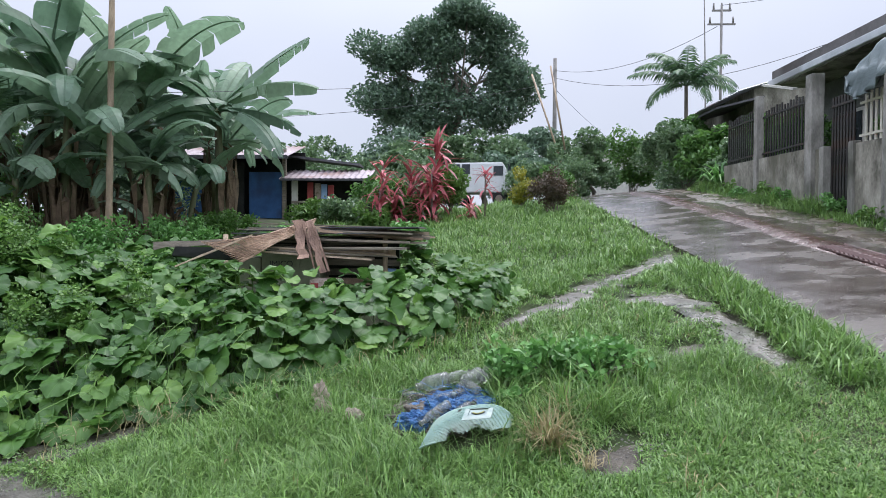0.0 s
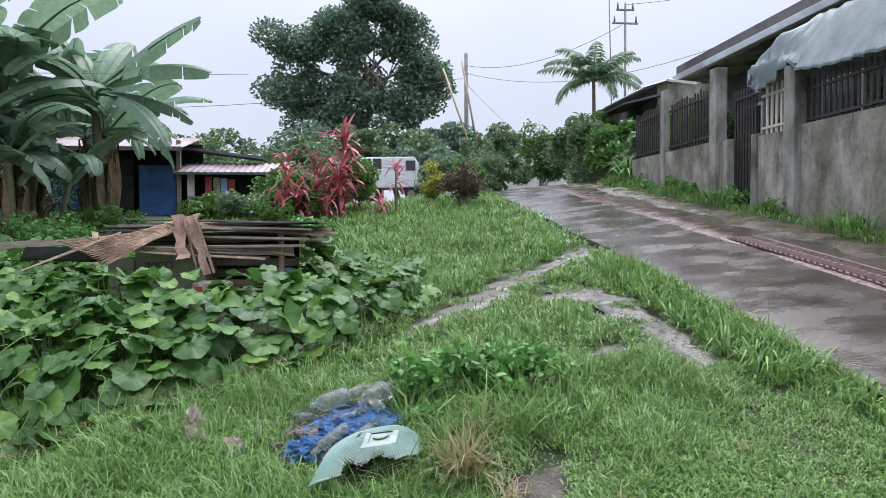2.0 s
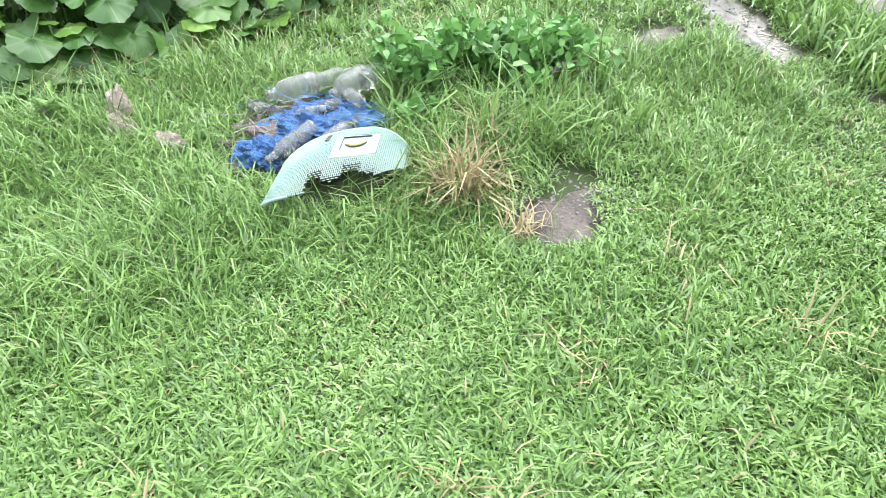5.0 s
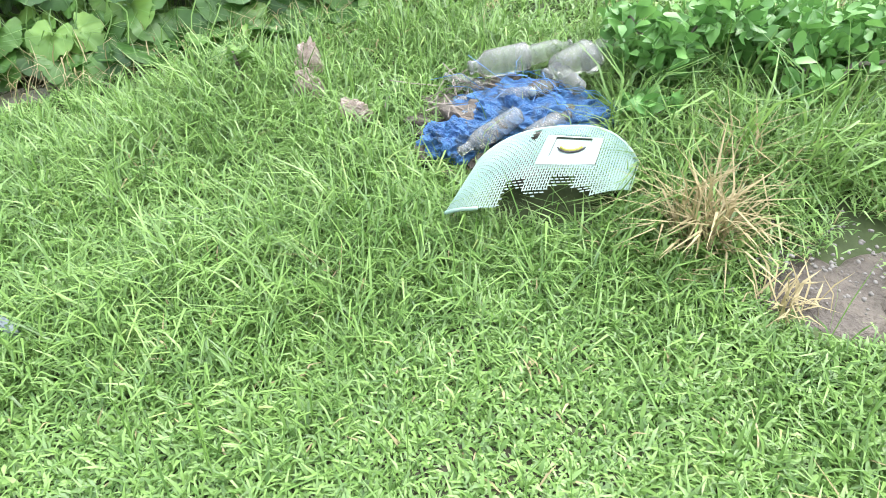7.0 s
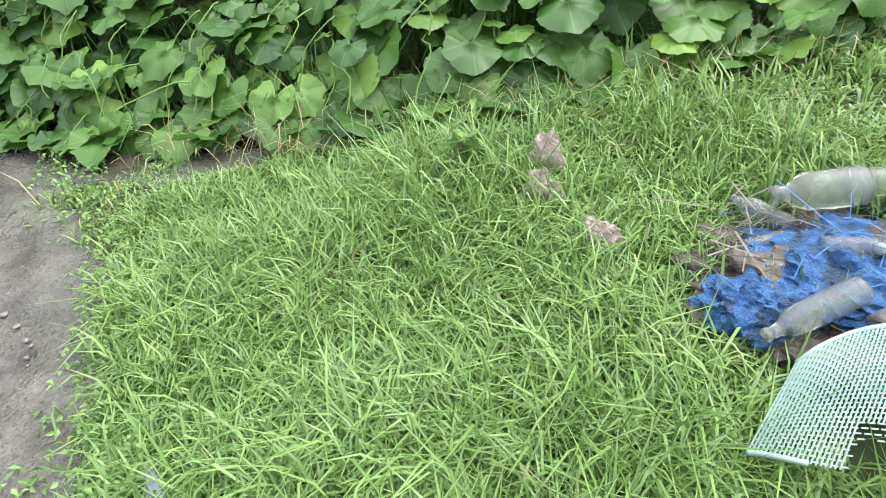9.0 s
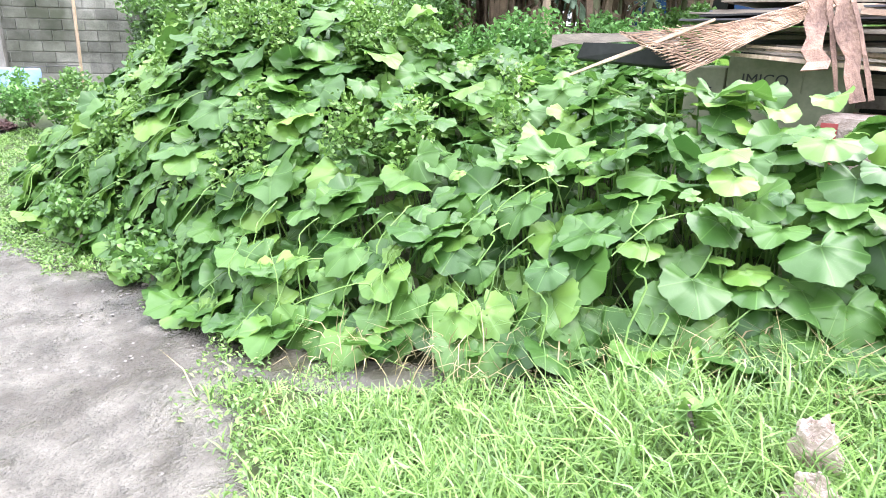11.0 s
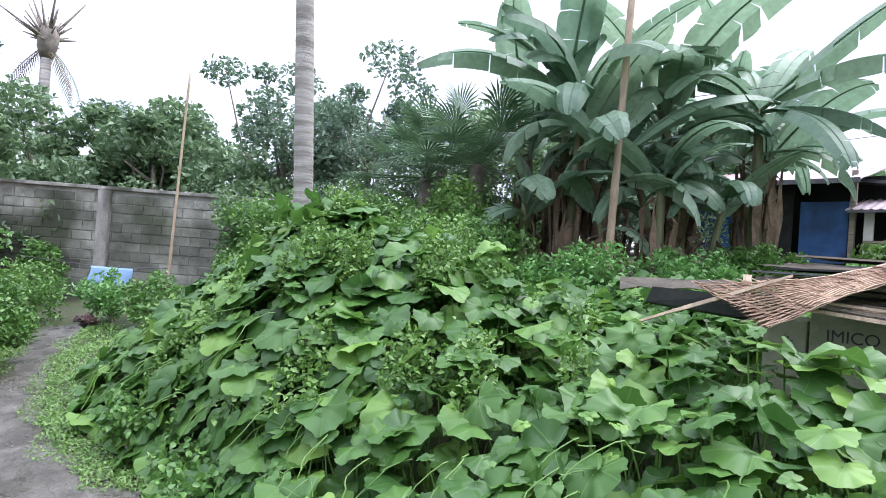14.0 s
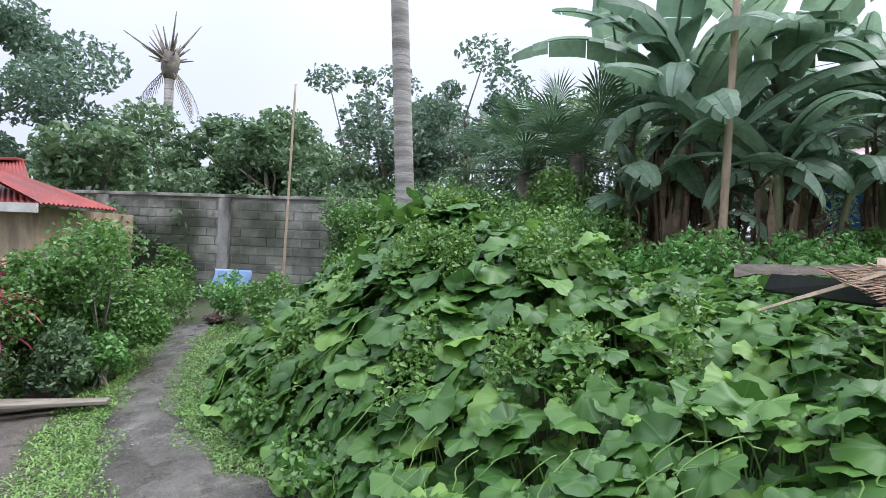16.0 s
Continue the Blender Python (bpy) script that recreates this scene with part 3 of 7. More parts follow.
for i, p in enumerate(PUDDLES):
    muddy = i in MUDDY
    tagged(puddle(*p, M_MUD if muddy else M_PUDDLE, 0.03 if i == ON_LANE else -0.028 if muddy else -0.012, name="mud_patch" if muddy else "puddle"),
           "bare patch of wet brown mud in the grass" if muddy else "thin sheet of rain water on the concrete lane" if i == ON_LANE else "shallow muddy rain water lying in the grass", "mud" if muddy else "puddle", kind="structure")

# rust-stained strip over the drain and the muddy shoulder of the lane
def lane_strip(name, x0, x1, y0, y1, lift, material, label, category, wobble):
    gy = np.arange(y0, y1, 0.2)
    k = np.linspace(0, 1, 5)
    edge = wobble * (np.sin(gy * 2.3) + 0.6 * np.sin(gy * 5.1 + 1))
    X = x0 + (edge + road_shift(gy))[:, None] + k[None] * (x1 - x0 - edge[:, None] * (0.7 if wobble < 0.05 else 1.0))
    Y = np.repeat(gy[:, None], 5, 1)
    Z = height(X, Y) + 0.03 + lift - np.where((k == 0) | (k == 1), lift + 0.004, 0)[None]
    i = (np.arange(len(gy) - 1)[:, None] * 5 + np.arange(4)[None]).reshape(-1, 1)
    return tagged(part(name, array_mesh(name, np.stack([X, Y, Z], -1).reshape(-1, 3), i + [[0, 1, 6, 5]]), material, smooth=True), label, category, kind="structure")


lane_strip("drain_strip", 5.2, 5.7, 2.0, 27.0, 0.028, M_REDBAND, "reddish wet concrete strip over the drain", "road", 0.03)
lane_strip("road_shoulder", 6.0, 6.85, 2.0, 27.0, 0.022, M_SHOULDER, "muddy shoulder between the lane and the wall", "mud", 0.09)

# iron drain grate along the lane
grate = empty("drain_grate", (5.45, 9.5, H(5.45, 9.5)), "rust-red iron drain grate set in the wet lane", "drain grate")
for k, gx in enumerate((5.27, 5.45, 5.63)):
    gy = np.arange(4.5, 9.6, 0.5)
    tube("rail", np.stack([np.full_like(gy, gx) - 5.45, gy - 9.5, height(gx, gy) + 0.048 - H(5.45, 9.5)], -1), 0.02, M_RUST, grate, 4)
bar_mesh = py_mesh("bar", *tube_arrays([(-0.19, 0, 0), (0.19, 0, 0)], 0.024, 4))
for gy in np.arange(4.6, 9.5, 0.1):
    b = part("bar", bar_mesh, M_RUST, grate)
    b.location = (0, gy - 9.5, H(5.45, gy) + 0.046 - H(5.45, 9.5))


def block(name, lo, hi, material, parent=None, bevel=0.0, label=""):
    lo, hi = Vector(lo), Vector(hi)
    origin = parent.location if parent else Vector()
    return part(name, box_bm(hi - lo, (lo + hi) / 2 - origin, bevel), material, parent, label)


# ---- roadside wall with columns, pickets and a gate ----
WX = 7.12
wall_r = empty("wall_right", (WX, 12, H(WX, 12)), "stained grey cement roadside wall on a slope", "wall", kind="structure")
for lo_y, hi_y, tz in ((4.0, 10.46, 2.66), (10.74, 11.72, 2.72), (12.62, 12.82, 2.78), (13.08, 17.0, 2.84)):
    bm = box_bm((0.16, hi_y - lo_y, 1), (0, (lo_y + hi_y) / 2 - 12, 0))
    for v in bm.verts:
        v.co.z = (tz + 0.015 * (v.co.y + 12 - lo_y) if v.co.z > 0 else H(WX, v.co.y + 12) - 0.25) - H(WX, 12)
    part("wall_panel", bm, M_WALL, wall_r)


def post(name, y, size, top_z, x=WX, material=M_COLUMN, label="square bare concrete column beside the roadside wall"):
    z0 = H(x, y) - 0.2
    bm = box_bm((size, size, top_z - z0), (0, 0, (top_z - z0) / 2), 0.012)
    ob = part(name, bm, material)
    ob.location = (x, y, z0)
    return tagged(ob, label, "column", "columns of the roadside wall")


post("column", 10.6, 0.27, 3.72, WX - 0.06)
post("column", 12.95, 0.24, 4.25, WX - 0.04)
post("column", 15.2, 0.16, 4.3, WX - 0.05, label="slim weathered concrete column beside the roadside wall")
post("column", 11.66, 0.15, 2.78, WX - 0.05, label="low concrete gate post at the roadside wall")
post("column", 12.55, 0.15, 2.8, WX - 0.05, label="low concrete gate post at the roadside wall")


def picket_fence(y0, y1, z0, z1, material, label, step=0.115, x=WX, uneven=0.0):
    f = empty("picket_fence", (x, y0, z0), label, "fence", "fence panels on the roadside wall")
    for rz in (0.12, z1 - z0 - 0.2):
        part("rail", box_bm((0.03, y1 - y0, 0.04), (0, (y1 - y0) / 2, rz)), material, f)
    mesh = bpy.data.meshes.new("picket")
    bm = box_bm((0.022, 0.05, z1 - z0), (0, 0, (z1 - z0) / 2))
    for v in bm.verts:
        if v.co.z > 0.1 and abs(v.co.y) > 0.01:
            v.co.z -= 0.03
    bm.to_mesh(mesh)
    bm.free()
    rng = random.Random(int(y0 * 10))
    y = y0 + step / 2
    while y < y1:
        p = part("picket", mesh, material, f)
        p.location, p.scale = (0.02, y - y0, 0), (1, 1, 1 + rng.uniform(-uneven, uneven))
        y += step
    return f


picket_fence(13.1, 15.1, 2.86, 4.0, M_IRON, "black iron picket fence on the roadside wall", uneven=0.05)
picket_fence(15.3, 17.0, 2.88, 4.05, M_IRON, "black iron picket fence on the roadside wall", uneven=0.05)
picket_fence(10.76, 11.6, 2.74, 3.62, M_CREAM, "cream painted picket panel on the roadside wall", 0.13)
picket_fence(6.0, 10.44, 2.70, 3.5, M_IRON, "black iron picket fence on the roadside wall", uneven=0.05)
gate = picket_fence(11.76, 12.46, H(WX, 12.1) + 0.06, 3.72, M_IRON, "narrow closed black iron gate between low posts", 0.09)
gate.name, gate["category"], gate["group"] = "gate", "gate", ""

# house behind the wall
house_r = empty("house", (9.5, 12.0, H(9.5, 12)), "low grey house with a long metal roof behind the roadside wall", "house")
hz = H(9.5, 12)
part("wall", box_bm((4.0, 8.2, 3.2), (1.2, -0.45, 1.55)), M_FACADE, house_r, "grey-green facade with the eave's shade in its colour")
for wy in (-3.2, -0.4, 2.4):
    w = part("window", box_bm((0.06, 1.0, 0.9), (-0.83, wy, 1.7)), M_TRIM, house_r)
    part("pane", box_bm((0.04, 0.84, 0.74), (-0.86, wy, 1.7)), M_GLASS_DARK, w)


def corrugated(name, length, run, rise, material, parent, at, pitch=0.2, depth=0.025, thick=0.02, turn=None, label="", hip=0.0):
    """A corrugated sheet: waves along its length (y), rising along x."""
    n = int(length / pitch * 4)
    y = np.linspace(0, length, n)
    w = depth * np.sin(y / pitch * 2 * np.pi)
    rows = []
    for x, z in ((0, 0), (run * 0.5, rise * 0.5), (run, rise)):
        rows.append(np.stack([np.full(n, x), y * (1 - hip * x / run) + length * hip * x / run, z + w], -1))
    for x, z in ((run, rise), (0, 0)):
        rows.append(np.stack([np.full(n, x), y * (1 - hip * x / run) + length * hip * x / run, z + w - thick], -1))
    rows.append(rows[0])
    verts = np.concatenate(rows)
    i = (np.arange(5)[:, None] * n + np.arange(n - 1)[None]).reshape(-1, 1)
    ob = part(name, array_mesh(name, verts, i + [[0, 1, n + 1, n]]), material, parent, label, smooth=False)
    ob.matrix_local = Matrix.Translation(at) @ (turn or Matrix())
    return ob


corrugated("roof", 9.1, 4.2, 0.9, M_ROOF_GREY, house_r, (-1.75, -5.1, 4.98 - hz), label="long grey corrugated roof")
part("fascia", box_bm((0.05, 9.1, 0.24), (-1.74, -0.55, 4.95 - hz)), M_EAVE, house_r, "brown-grey fascia board")
part("gutter", box_bm((0.13, 9.0, 0.15), (-1.84, -0.55, 4.745 - hz), 0.02), M_GUTTER, house_r, "pale metal gutter")
part("soffit", box_bm((1.4, 8.9, 0.04), (-1.05, -0.55, 4.68 - hz)), M_COLUMN, house_r, "grey boarded eave")
strip = part("loose_strip", box_bm((0.1, 1.5, 0.05), (-1.95, 3.3, 4.55 - hz), 0, Matrix.Rotation(radians(16), 4, "X")), M_TRIM, house_r, "loose pale strip hanging from the eave")

# tarpaulin sagging over the fence
ty = np.linspace(5.0, 11.68, 90)[:, None]
tx = np.linspace(0, 1, 16)[None]
z_low = np.interp(ty, [5, 8.5, 9.8, 10.45, 10.62, 10.8, 11.1, 11.4, 11.6, 11.68], [3.3, 3.42, 3.49, 3.6, 3.76, 3.66, 3.5, 3.4, 3.6, 3.84])
z_high = np.interp(ty, [5, 10.6, 11.2, 11.68], [4.5, 4.56, 4.42, 3.98])
x_high = np.interp(ty, [5, 10.6, 11.68], [7.55, 7.55, 7.02])
fall = tx ** 0.85
gather = np.clip((ty - 10.2) / 0.7, 0, 1)
X = x_high + (6.9 - x_high) * fall + (0.03 + 0.05 * gather) * np.sin(ty * 31 + 3 * tx) * np.sin(np.pi * np.clip(tx, 0.05, 1) / 2) + 0.01 * np.sin(ty * 67)
Y = ty + 0.05 * gather * np.sin(tx * 9 + ty * 5)
Z = z_high + (z_low - z_high) * tx - 0.07 * np.sin(np.pi * tx) * (1 - gather) + 0.03 * gather * np.sin(tx * 13 + ty * 9) + 0.015 * np.sin(ty * 23 + tx * 4)
i = (np.arange(89)[:, None] * 16 + np.arange(15)[None]).reshape(-1, 1)
tarp_m = array_mesh("tarpaulin", np.stack([X, Y, Z], -1).reshape(-1, 3), i + [[0, 1, 17, 16]])
tarp = tagged(part("tarpaulin", tarp_m, M_TARP, smooth=True), "crumpled grey tarpaulin slung from eave to fence", "tarpaulin")
tarp.modifiers.new("thick", "SOLIDIFY").thickness = 0.012
tube("hem", np.stack([X[:, -1], Y[:, -1], Z[:, -1]], -1), 0.014, M_TARP, tarp, 5, "rolled lower hem")
for k in (8, 30, 52, 72):
    tube("tie_rope", [(X[k, -1], Y[k, -1], Z[k, -1]), (X[k, -1] + 0.1, Y[k, -1] + 0.03, Z[k, -1] - 0.12), (WX, Y[k, -1] + 0.05, Z[k, -1] - 0.3)], 0.006, M_CABLE, tarp, 4)

# second house up the lane
house_2 = empty("house", (12.0, 24.5, H(12, 24.5)), "small house with a light metal roof up the lane", "house")
part("wall", box_bm((4.5, 5.0, 3.0), (0.3, 0, 1.5)), M_WALL, house_2)
corrugated("roof", 5.8, 3.0, 0.9, M_ROOF_GREY, house_2, (-2.6, -2.9, 2.75))
corrugated("roof", 5.8, 2.8, -0.8, M_ROOF_GREY, house_2, (0.4, -2.9, 3.65))
part("canopy", box_bm((1.6, 3.0, 0.06), (-2.6, -1.5, 2.35), 0, Matrix.Rotation(radians(-14), 4, "Y")), M_ROOF_DARK, house_2)
house_3 = empty("house", (13.6, 54.0, H(13.6, 54)), "distant cream house at the end of the lane", "house")
part("wall", box_bm((5.0, 4.0, 3.6), (0, 0, 1.6)), M_TRIM, house_3)
corrugated("roof", 5.0, 3.0, 0.5, M_ROOF_GREY, house_3, (-2.9, -2.4, 3.45))
for k in (-1.5, 0.3):
    part("window", box_bm((0.8, 0.08, 0.9), (k, -2.03, 1.9)), M_GLASS_DARK, house_3)

# ---- blue shack ----
shack = empty("shack", (-7.0, 21.5, H(-7, 21.5)), "blue plywood shack with rusty metal roof and lean-to", "shack")
sz = H(-7, 21.5)
# back and lean-to walls use the shade colour for the dim interior
part("back_wall", box_bm((4.4, 0.08, 2.4), (-0.6, 1.6, 1.2)), M_SHADE, shack)
part("front_wall", box_bm((1.1, 0.07, 1.55), (0.65, 0.0, 0.78)), M_BLUE, shack, "blue painted plywood wall")
part("front_wall", box_bm((1.5, 0.07, 1.4), (-1.9, 0.02, 0.7)), M_BLUE, shack, "blue painted plywood wall")
part("side_wall", box_bm((0.07, 1.6, 2.3), (-2.7, 0.8, 1.15)), M_BLUE, shack)
# near-black panel fills the opening in place of its interior shade
part("doorway_shade", box_bm((0.85, 0.05, 1.9), (-0.55, 0.12, 0.95)), M_SHADE, shack, "dark panel standing in for the shaded doorway")
part("post", box_bm((0.12, 0.12, 2.35), (1.3, -0.05, 1.15)), M_WOOD, shack)
part("post", box_bm((0.1, 0.1, 2.3), (-1.15, -0.05, 1.15)), M_WOOD, shack)
part("brace", box_bm((0.06, 0.06, 1.3), (-1.75, -0.08, 1.95), 0, Matrix.Rotation(radians(48), 4, "Y")), M_WOOD, shack)
turn_y = Matrix.Rotation(radians(90), 4, "Z")
corrugated("roof", 4.6, 2.4, 0.62, M_ROOF_PINK, shack, (1.6, -0.75, 2.02), turn=turn_y, label="faded pinkish rusty roof sheets")
part("fascia", box_bm((4.6, 0.05, 0.12), (-0.7, -0.78, 1.98)), M_ROOF_DARK, shack)
corrugated("lean_to_roof", 3.0, 1.5, 0.42, M_ROOF_PINK, shack, (4.2, -0.35, 1.32), turn=turn_y, label="pale pink lean-to roof sheets")
part("fascia", box_bm((3.0, 0.04, 0.07), (2.75, -0.36, 1.28)), M_ROOF_DARK, shack)
part("upper_roof", box_bm((3.0, 0.9, 0.08), (2.2, 1.3, 2.08), 0, Matrix.Rotation(radians(7), 4, "Y")), M_ROOF_DARK, shack)
part("lean_to_wall", box_bm((2.8, 0.06, 1.5), (2.7, 1.1, 0.7)), M_SHADE, shack)
part("white_post", box_bm((0.2, 0.08, 1.35), (1.65, -0.05, 0.65)), M_TRIM, shack)
part("post", box_bm((0.09, 0.09, 1.35), (4.0, -0.25, 0.65)), M_WOOD, shack)
part("counter", box_bm((2.4, 0.4, 0.06), (2.8, -0.1, 0.55)), M_WOOD, shack)
for k, cx in enumerate((2.15, 2.4, 2.62, 2.85)):
    c = tagged(part("hanging_cloth", box_bm((0.2, 0.05, 0.6), (0, 0, 0), 0.02), (M_RED, M_SACK, M_CLOTH_BLUE, M_RED)[k]), "washed garment hanging under the lean-to roof", "laundry", "laundry under the lean-to")
    c.location = (-7 + cx, 21.55, sz + 0.92 - 0.03 * k)

# ---- block wall at the back of the yard ----
back = empty("wall_back", (-16.6, 5.7, -0.75), "weathered hollow-block wall at the back of the yard", "wall", kind="structure")
back.rotation_euler = (0, 0, radians(52))
part("core", box_bm((16.0, 0.12, 2.75), (1.0, 0.03, 1.37)), M_MORTAR, back)
block_data = bpy.data.meshes.new("block")
bmb = box_bm((0.39, 0.1, 0.185), (0, 0, 0), 0.012)
bmb.to_mesh(block_data)
bmb.free()
rng = random.Random(4)
for row in range(13):
    for col in range(22):
        b = part("block", block_data, M_BLOCK, back)
        b.location = (-3.4 + col * 0.405 + (0.2 if row % 2 else 0), 0.004 + rng.uniform(-0.012, 0.008), 0.15 + row * 0.2)
        b.rotation_euler = (rng.uniform(-0.01, 0.01), 0, rng.uniform(-0.012, 0.012))
for k in (-4.0, -1.0, 1.9, 4.9, 8.0):
    part("pier", box_bm((0.24, 0.26, 2.72), (k, -0.05, 1.36), 0.015), M_COLUMN, back)
part("coping", box_bm((16.0, 0.2, 0.07), (1.0, 0.0, 2.77), 0.01), M_COLUMN, back)

# red-roofed house beside the yard path
house_l = empty("house", (-14.7, 3.6, H(-13.6, 2.9)), "small house with red roof and bamboo walls beside the path", "house")
lz = H(-13.6, 2.9)
house_l.rotation_euler = (0, 0, radians(52))
part("wall", box_bm((4.0, 3.0, 2.35), (-1.6, 0.9, 1.17)), M_BAMBOO, house_l, "split bamboo house wall")
turn_h = Matrix.Rotation(radians(90), 4, "Z")
corrugated("roof", 5.0, 2.2, 0.95, M_ROOF_RED, house_l, (0.85, -1.05, 1.56 - lz), pitch=0.12, depth=0.02, turn=turn_h, label="red corrugated roof", hip=0.42)
part("fascia", box_bm((5.0, 0.05, 0.16), (-1.65, -1.06, 1.47 - lz)), M_TRIM, house_l)
part("ridge_cap", box_bm((2.8, 0.3, 0.06), (-2.7, 1.15, 2.53 - lz), 0.02), M_ROOF_RED, house_l)
corrugated("roof", 2.2, 2.1, 0.95, M_ROOF_RED, house_l, (0.85, -1.05, 1.56 - lz), pitch=0.12, depth=0.02, turn=Matrix.Rotation(radians(180), 4, "Z") @ Matrix.Translation((0, -2.2, 0)), label="red corrugated roof end", hip=0.95)
part("awning", box_bm((0.9, 0.7, 0.04), (-1.3, -0.9, 1.22 - lz), 0, Matrix.Rotation(radians(12), 4, "X")), M_ROOF_GREY, house_l)

# ---- trees, palms and shrubs ----
def tree(name, at, crown, radii, trunk_r, leaves, leaf, material, seed, label, clumps=26, limbs=9, group="", lobes=()):
    """A tapered trunk, limbs to leaf clumps, and a crown of many leaves with gaps; lobes shift clumps to an uneven outline."""
    rng = np.random.default_rng(seed)
    at, crown, radii = np.array(at, float), np.array(crown, float), np.array(radii, float)
    thing = empty(name, at, label, "tree", group)
    base = crown - at
    d = rng.normal(0, 1, (clumps, 3))
    d /= np.linalg.norm(d, axis=1, keepdims=True)
    centres = base + d * radii * rng.uniform(0.45, 1.0, (clumps, 1))
    if lobes:
        pick = np.array([lobes[k % len(lobes)] for k in range(clumps)])
        centres = base + (pick[:, :3] + d * pick[:, 3:] * rng.uniform(0.3, 1.0, (clumps, 1))) * radii
    bend = rng.normal(0, 0.12, (6, 3)) * radii * 0.4
    bend[0] = 0
    line = np.linspace([0, 0, -0.2], base + [0, 0, radii[2] * 0.2], 6) + bend
    tube("trunk", line, np.linspace(trunk_r, trunk_r * 0.35, 6), M_BARK, thing, 8)
    limbs_v = []
    for c in centres[:limbs]:
        s = line[2 + int(rng.integers(0, 3))]
        mid = (s + c) / 2 + rng.normal(0, 0.1, 3) * radii
        limbs_v.append(tube_arrays([s, mid, c], [trunk_r * 0.4, trunk_r * 0.22, trunk_r * 0.08], 5))
    part("branching", py_mesh("branching", *join_arrays(limbs_v)), M_BARK, thing, smooth=True)
    size = rng.uniform(0.55, 1.25, clumps)
    which = rng.choice(clumps, leaves, p=size / size.sum())
    spread = radii.mean() * (0.25 if lobes else 0.3) * size[which][:, None]
    off = rng.normal(0, 1, (leaves, 3))
    off = off / (np.linalg.norm(off, axis=1, keepdims=True) + 1e-6) * rng.uniform(0.2, 1, (leaves, 1)) ** 0.5
    pts = centres[which] + off * spread * [1.15, 1.15, 0.75]
    part("crown", leaf_mesh("crown", pts, leaf, leaf * 0.55, rng), material, thing)
    return thing


def shrub(name, at, radii, leaves, leaf, material, seed, label, category="shrub", stems=7, clumps=14, group="", slim=0.5):
    rng = np.random.default_rng(seed)
    x, y = at
    radii = np.array(radii, float)
    thing = empty(name, (x, y, H(x, y)), label, category, group)
    centre = np.array([0, 0, radii[2] * 0.95])
    d = rng.normal(0, 1, (clumps, 3))
    d /= np.linalg.norm(d, axis=1, keepdims=True)
    centres = centre + d * radii * rng.uniform(0.3, 0.85, (clumps, 1))
    centres[:, 2] = np.maximum(centres[:, 2], radii[2] * 0.15)
    st = [tube_arrays([(rng.normal(0, 0.06), rng.normal(0, 0.06), -0.05), c * [0.5, 0.5, 0.6], c], [0.02, 0.014, 0.006], 4) for c in centres[:stems]]
    part("woody_base", py_mesh("woody_base", *join_arrays(st)), M_BARK, thing)["kind"] = "stuff"
    w = rng.integers(0, clumps, leaves)
    off = rng.normal(0, 1, (leaves, 3))
    off = off / (np.linalg.norm(off, axis=1, keepdims=True) + 1e-6) * rng.uniform(0.1, 1, (leaves, 1)) ** 0.5
    pts = centres[w] + off * radii.mean() * 0.42 * rng.uniform(0.6, 1.2, (clumps, 1))[w]
    pts[:, 2] = np.maximum(pts[:, 2], 0.03)
    part("foliage", leaf_mesh("foliage", pts, leaf, leaf * slim, rng, full=leaf < 0.1, fold=0.12 if leaf < 0.1 else 0.25), material, thing, smooth=leaf < 0.1)
    return thing


def frond_arrays(length, leaflets, leaf_len, arch, rng, start=0.12, el0=0.9, width=0.035):
    """One feather palm frond: curved rib with leaflets on both sides."""
    s = np.linspace(0, 1, 9)
    ang = el0 - arch * s ** 1.3
    step = length / 8
    rib = np.concatenate([[[0, 0, 0]], np.cumsum(np.stack([np.cos(ang[:-1]) * step, 0 * s[:-1], np.sin(ang[:-1]) * step], -1), 0)])
    out = [tube_arrays(rib, np.linspace(0.03, 0.006, 9), 4)]
    verts, faces = [], []
    for k in range(leaflets):
        t = start + (1 - start) * k / leaflets
        p = np.array([np.interp(t, s, rib[:, j]) for j in range(3)])
        a = np.interp(t, s, ang)
        for side in (-1, 1):
            L = leaf_len * (np.sin(np.pi * (0.18 + 0.8 * t)) * 0.8 + 0.25) * rng.uniform(0.8, 1.1)
            ahead = np.array([np.cos(a), 0, np.sin(a)])
            d = ahead * 0.55 + np.array([0, side, 0]) * 0.85 + np.array([0, 0, -0.25 + rng.normal(0, 0.1)])
            d /= np.linalg.norm(d)
            w = ahead * width
            b = len(verts)
            mid = p + d * L * 0.5
            tip = p + d * L + np.array([0, 0, -L * rng.uniform(0.2, 0.5)])
            verts += [p - w * 0.4, p + w * 0.4, mid + w, mid - w, tip]
            faces += [(b, b + 1, b + 2, b + 3), (b + 3, b + 2, b + 4)]
    out.append((np.array(verts), faces))
    return join_arrays(out)


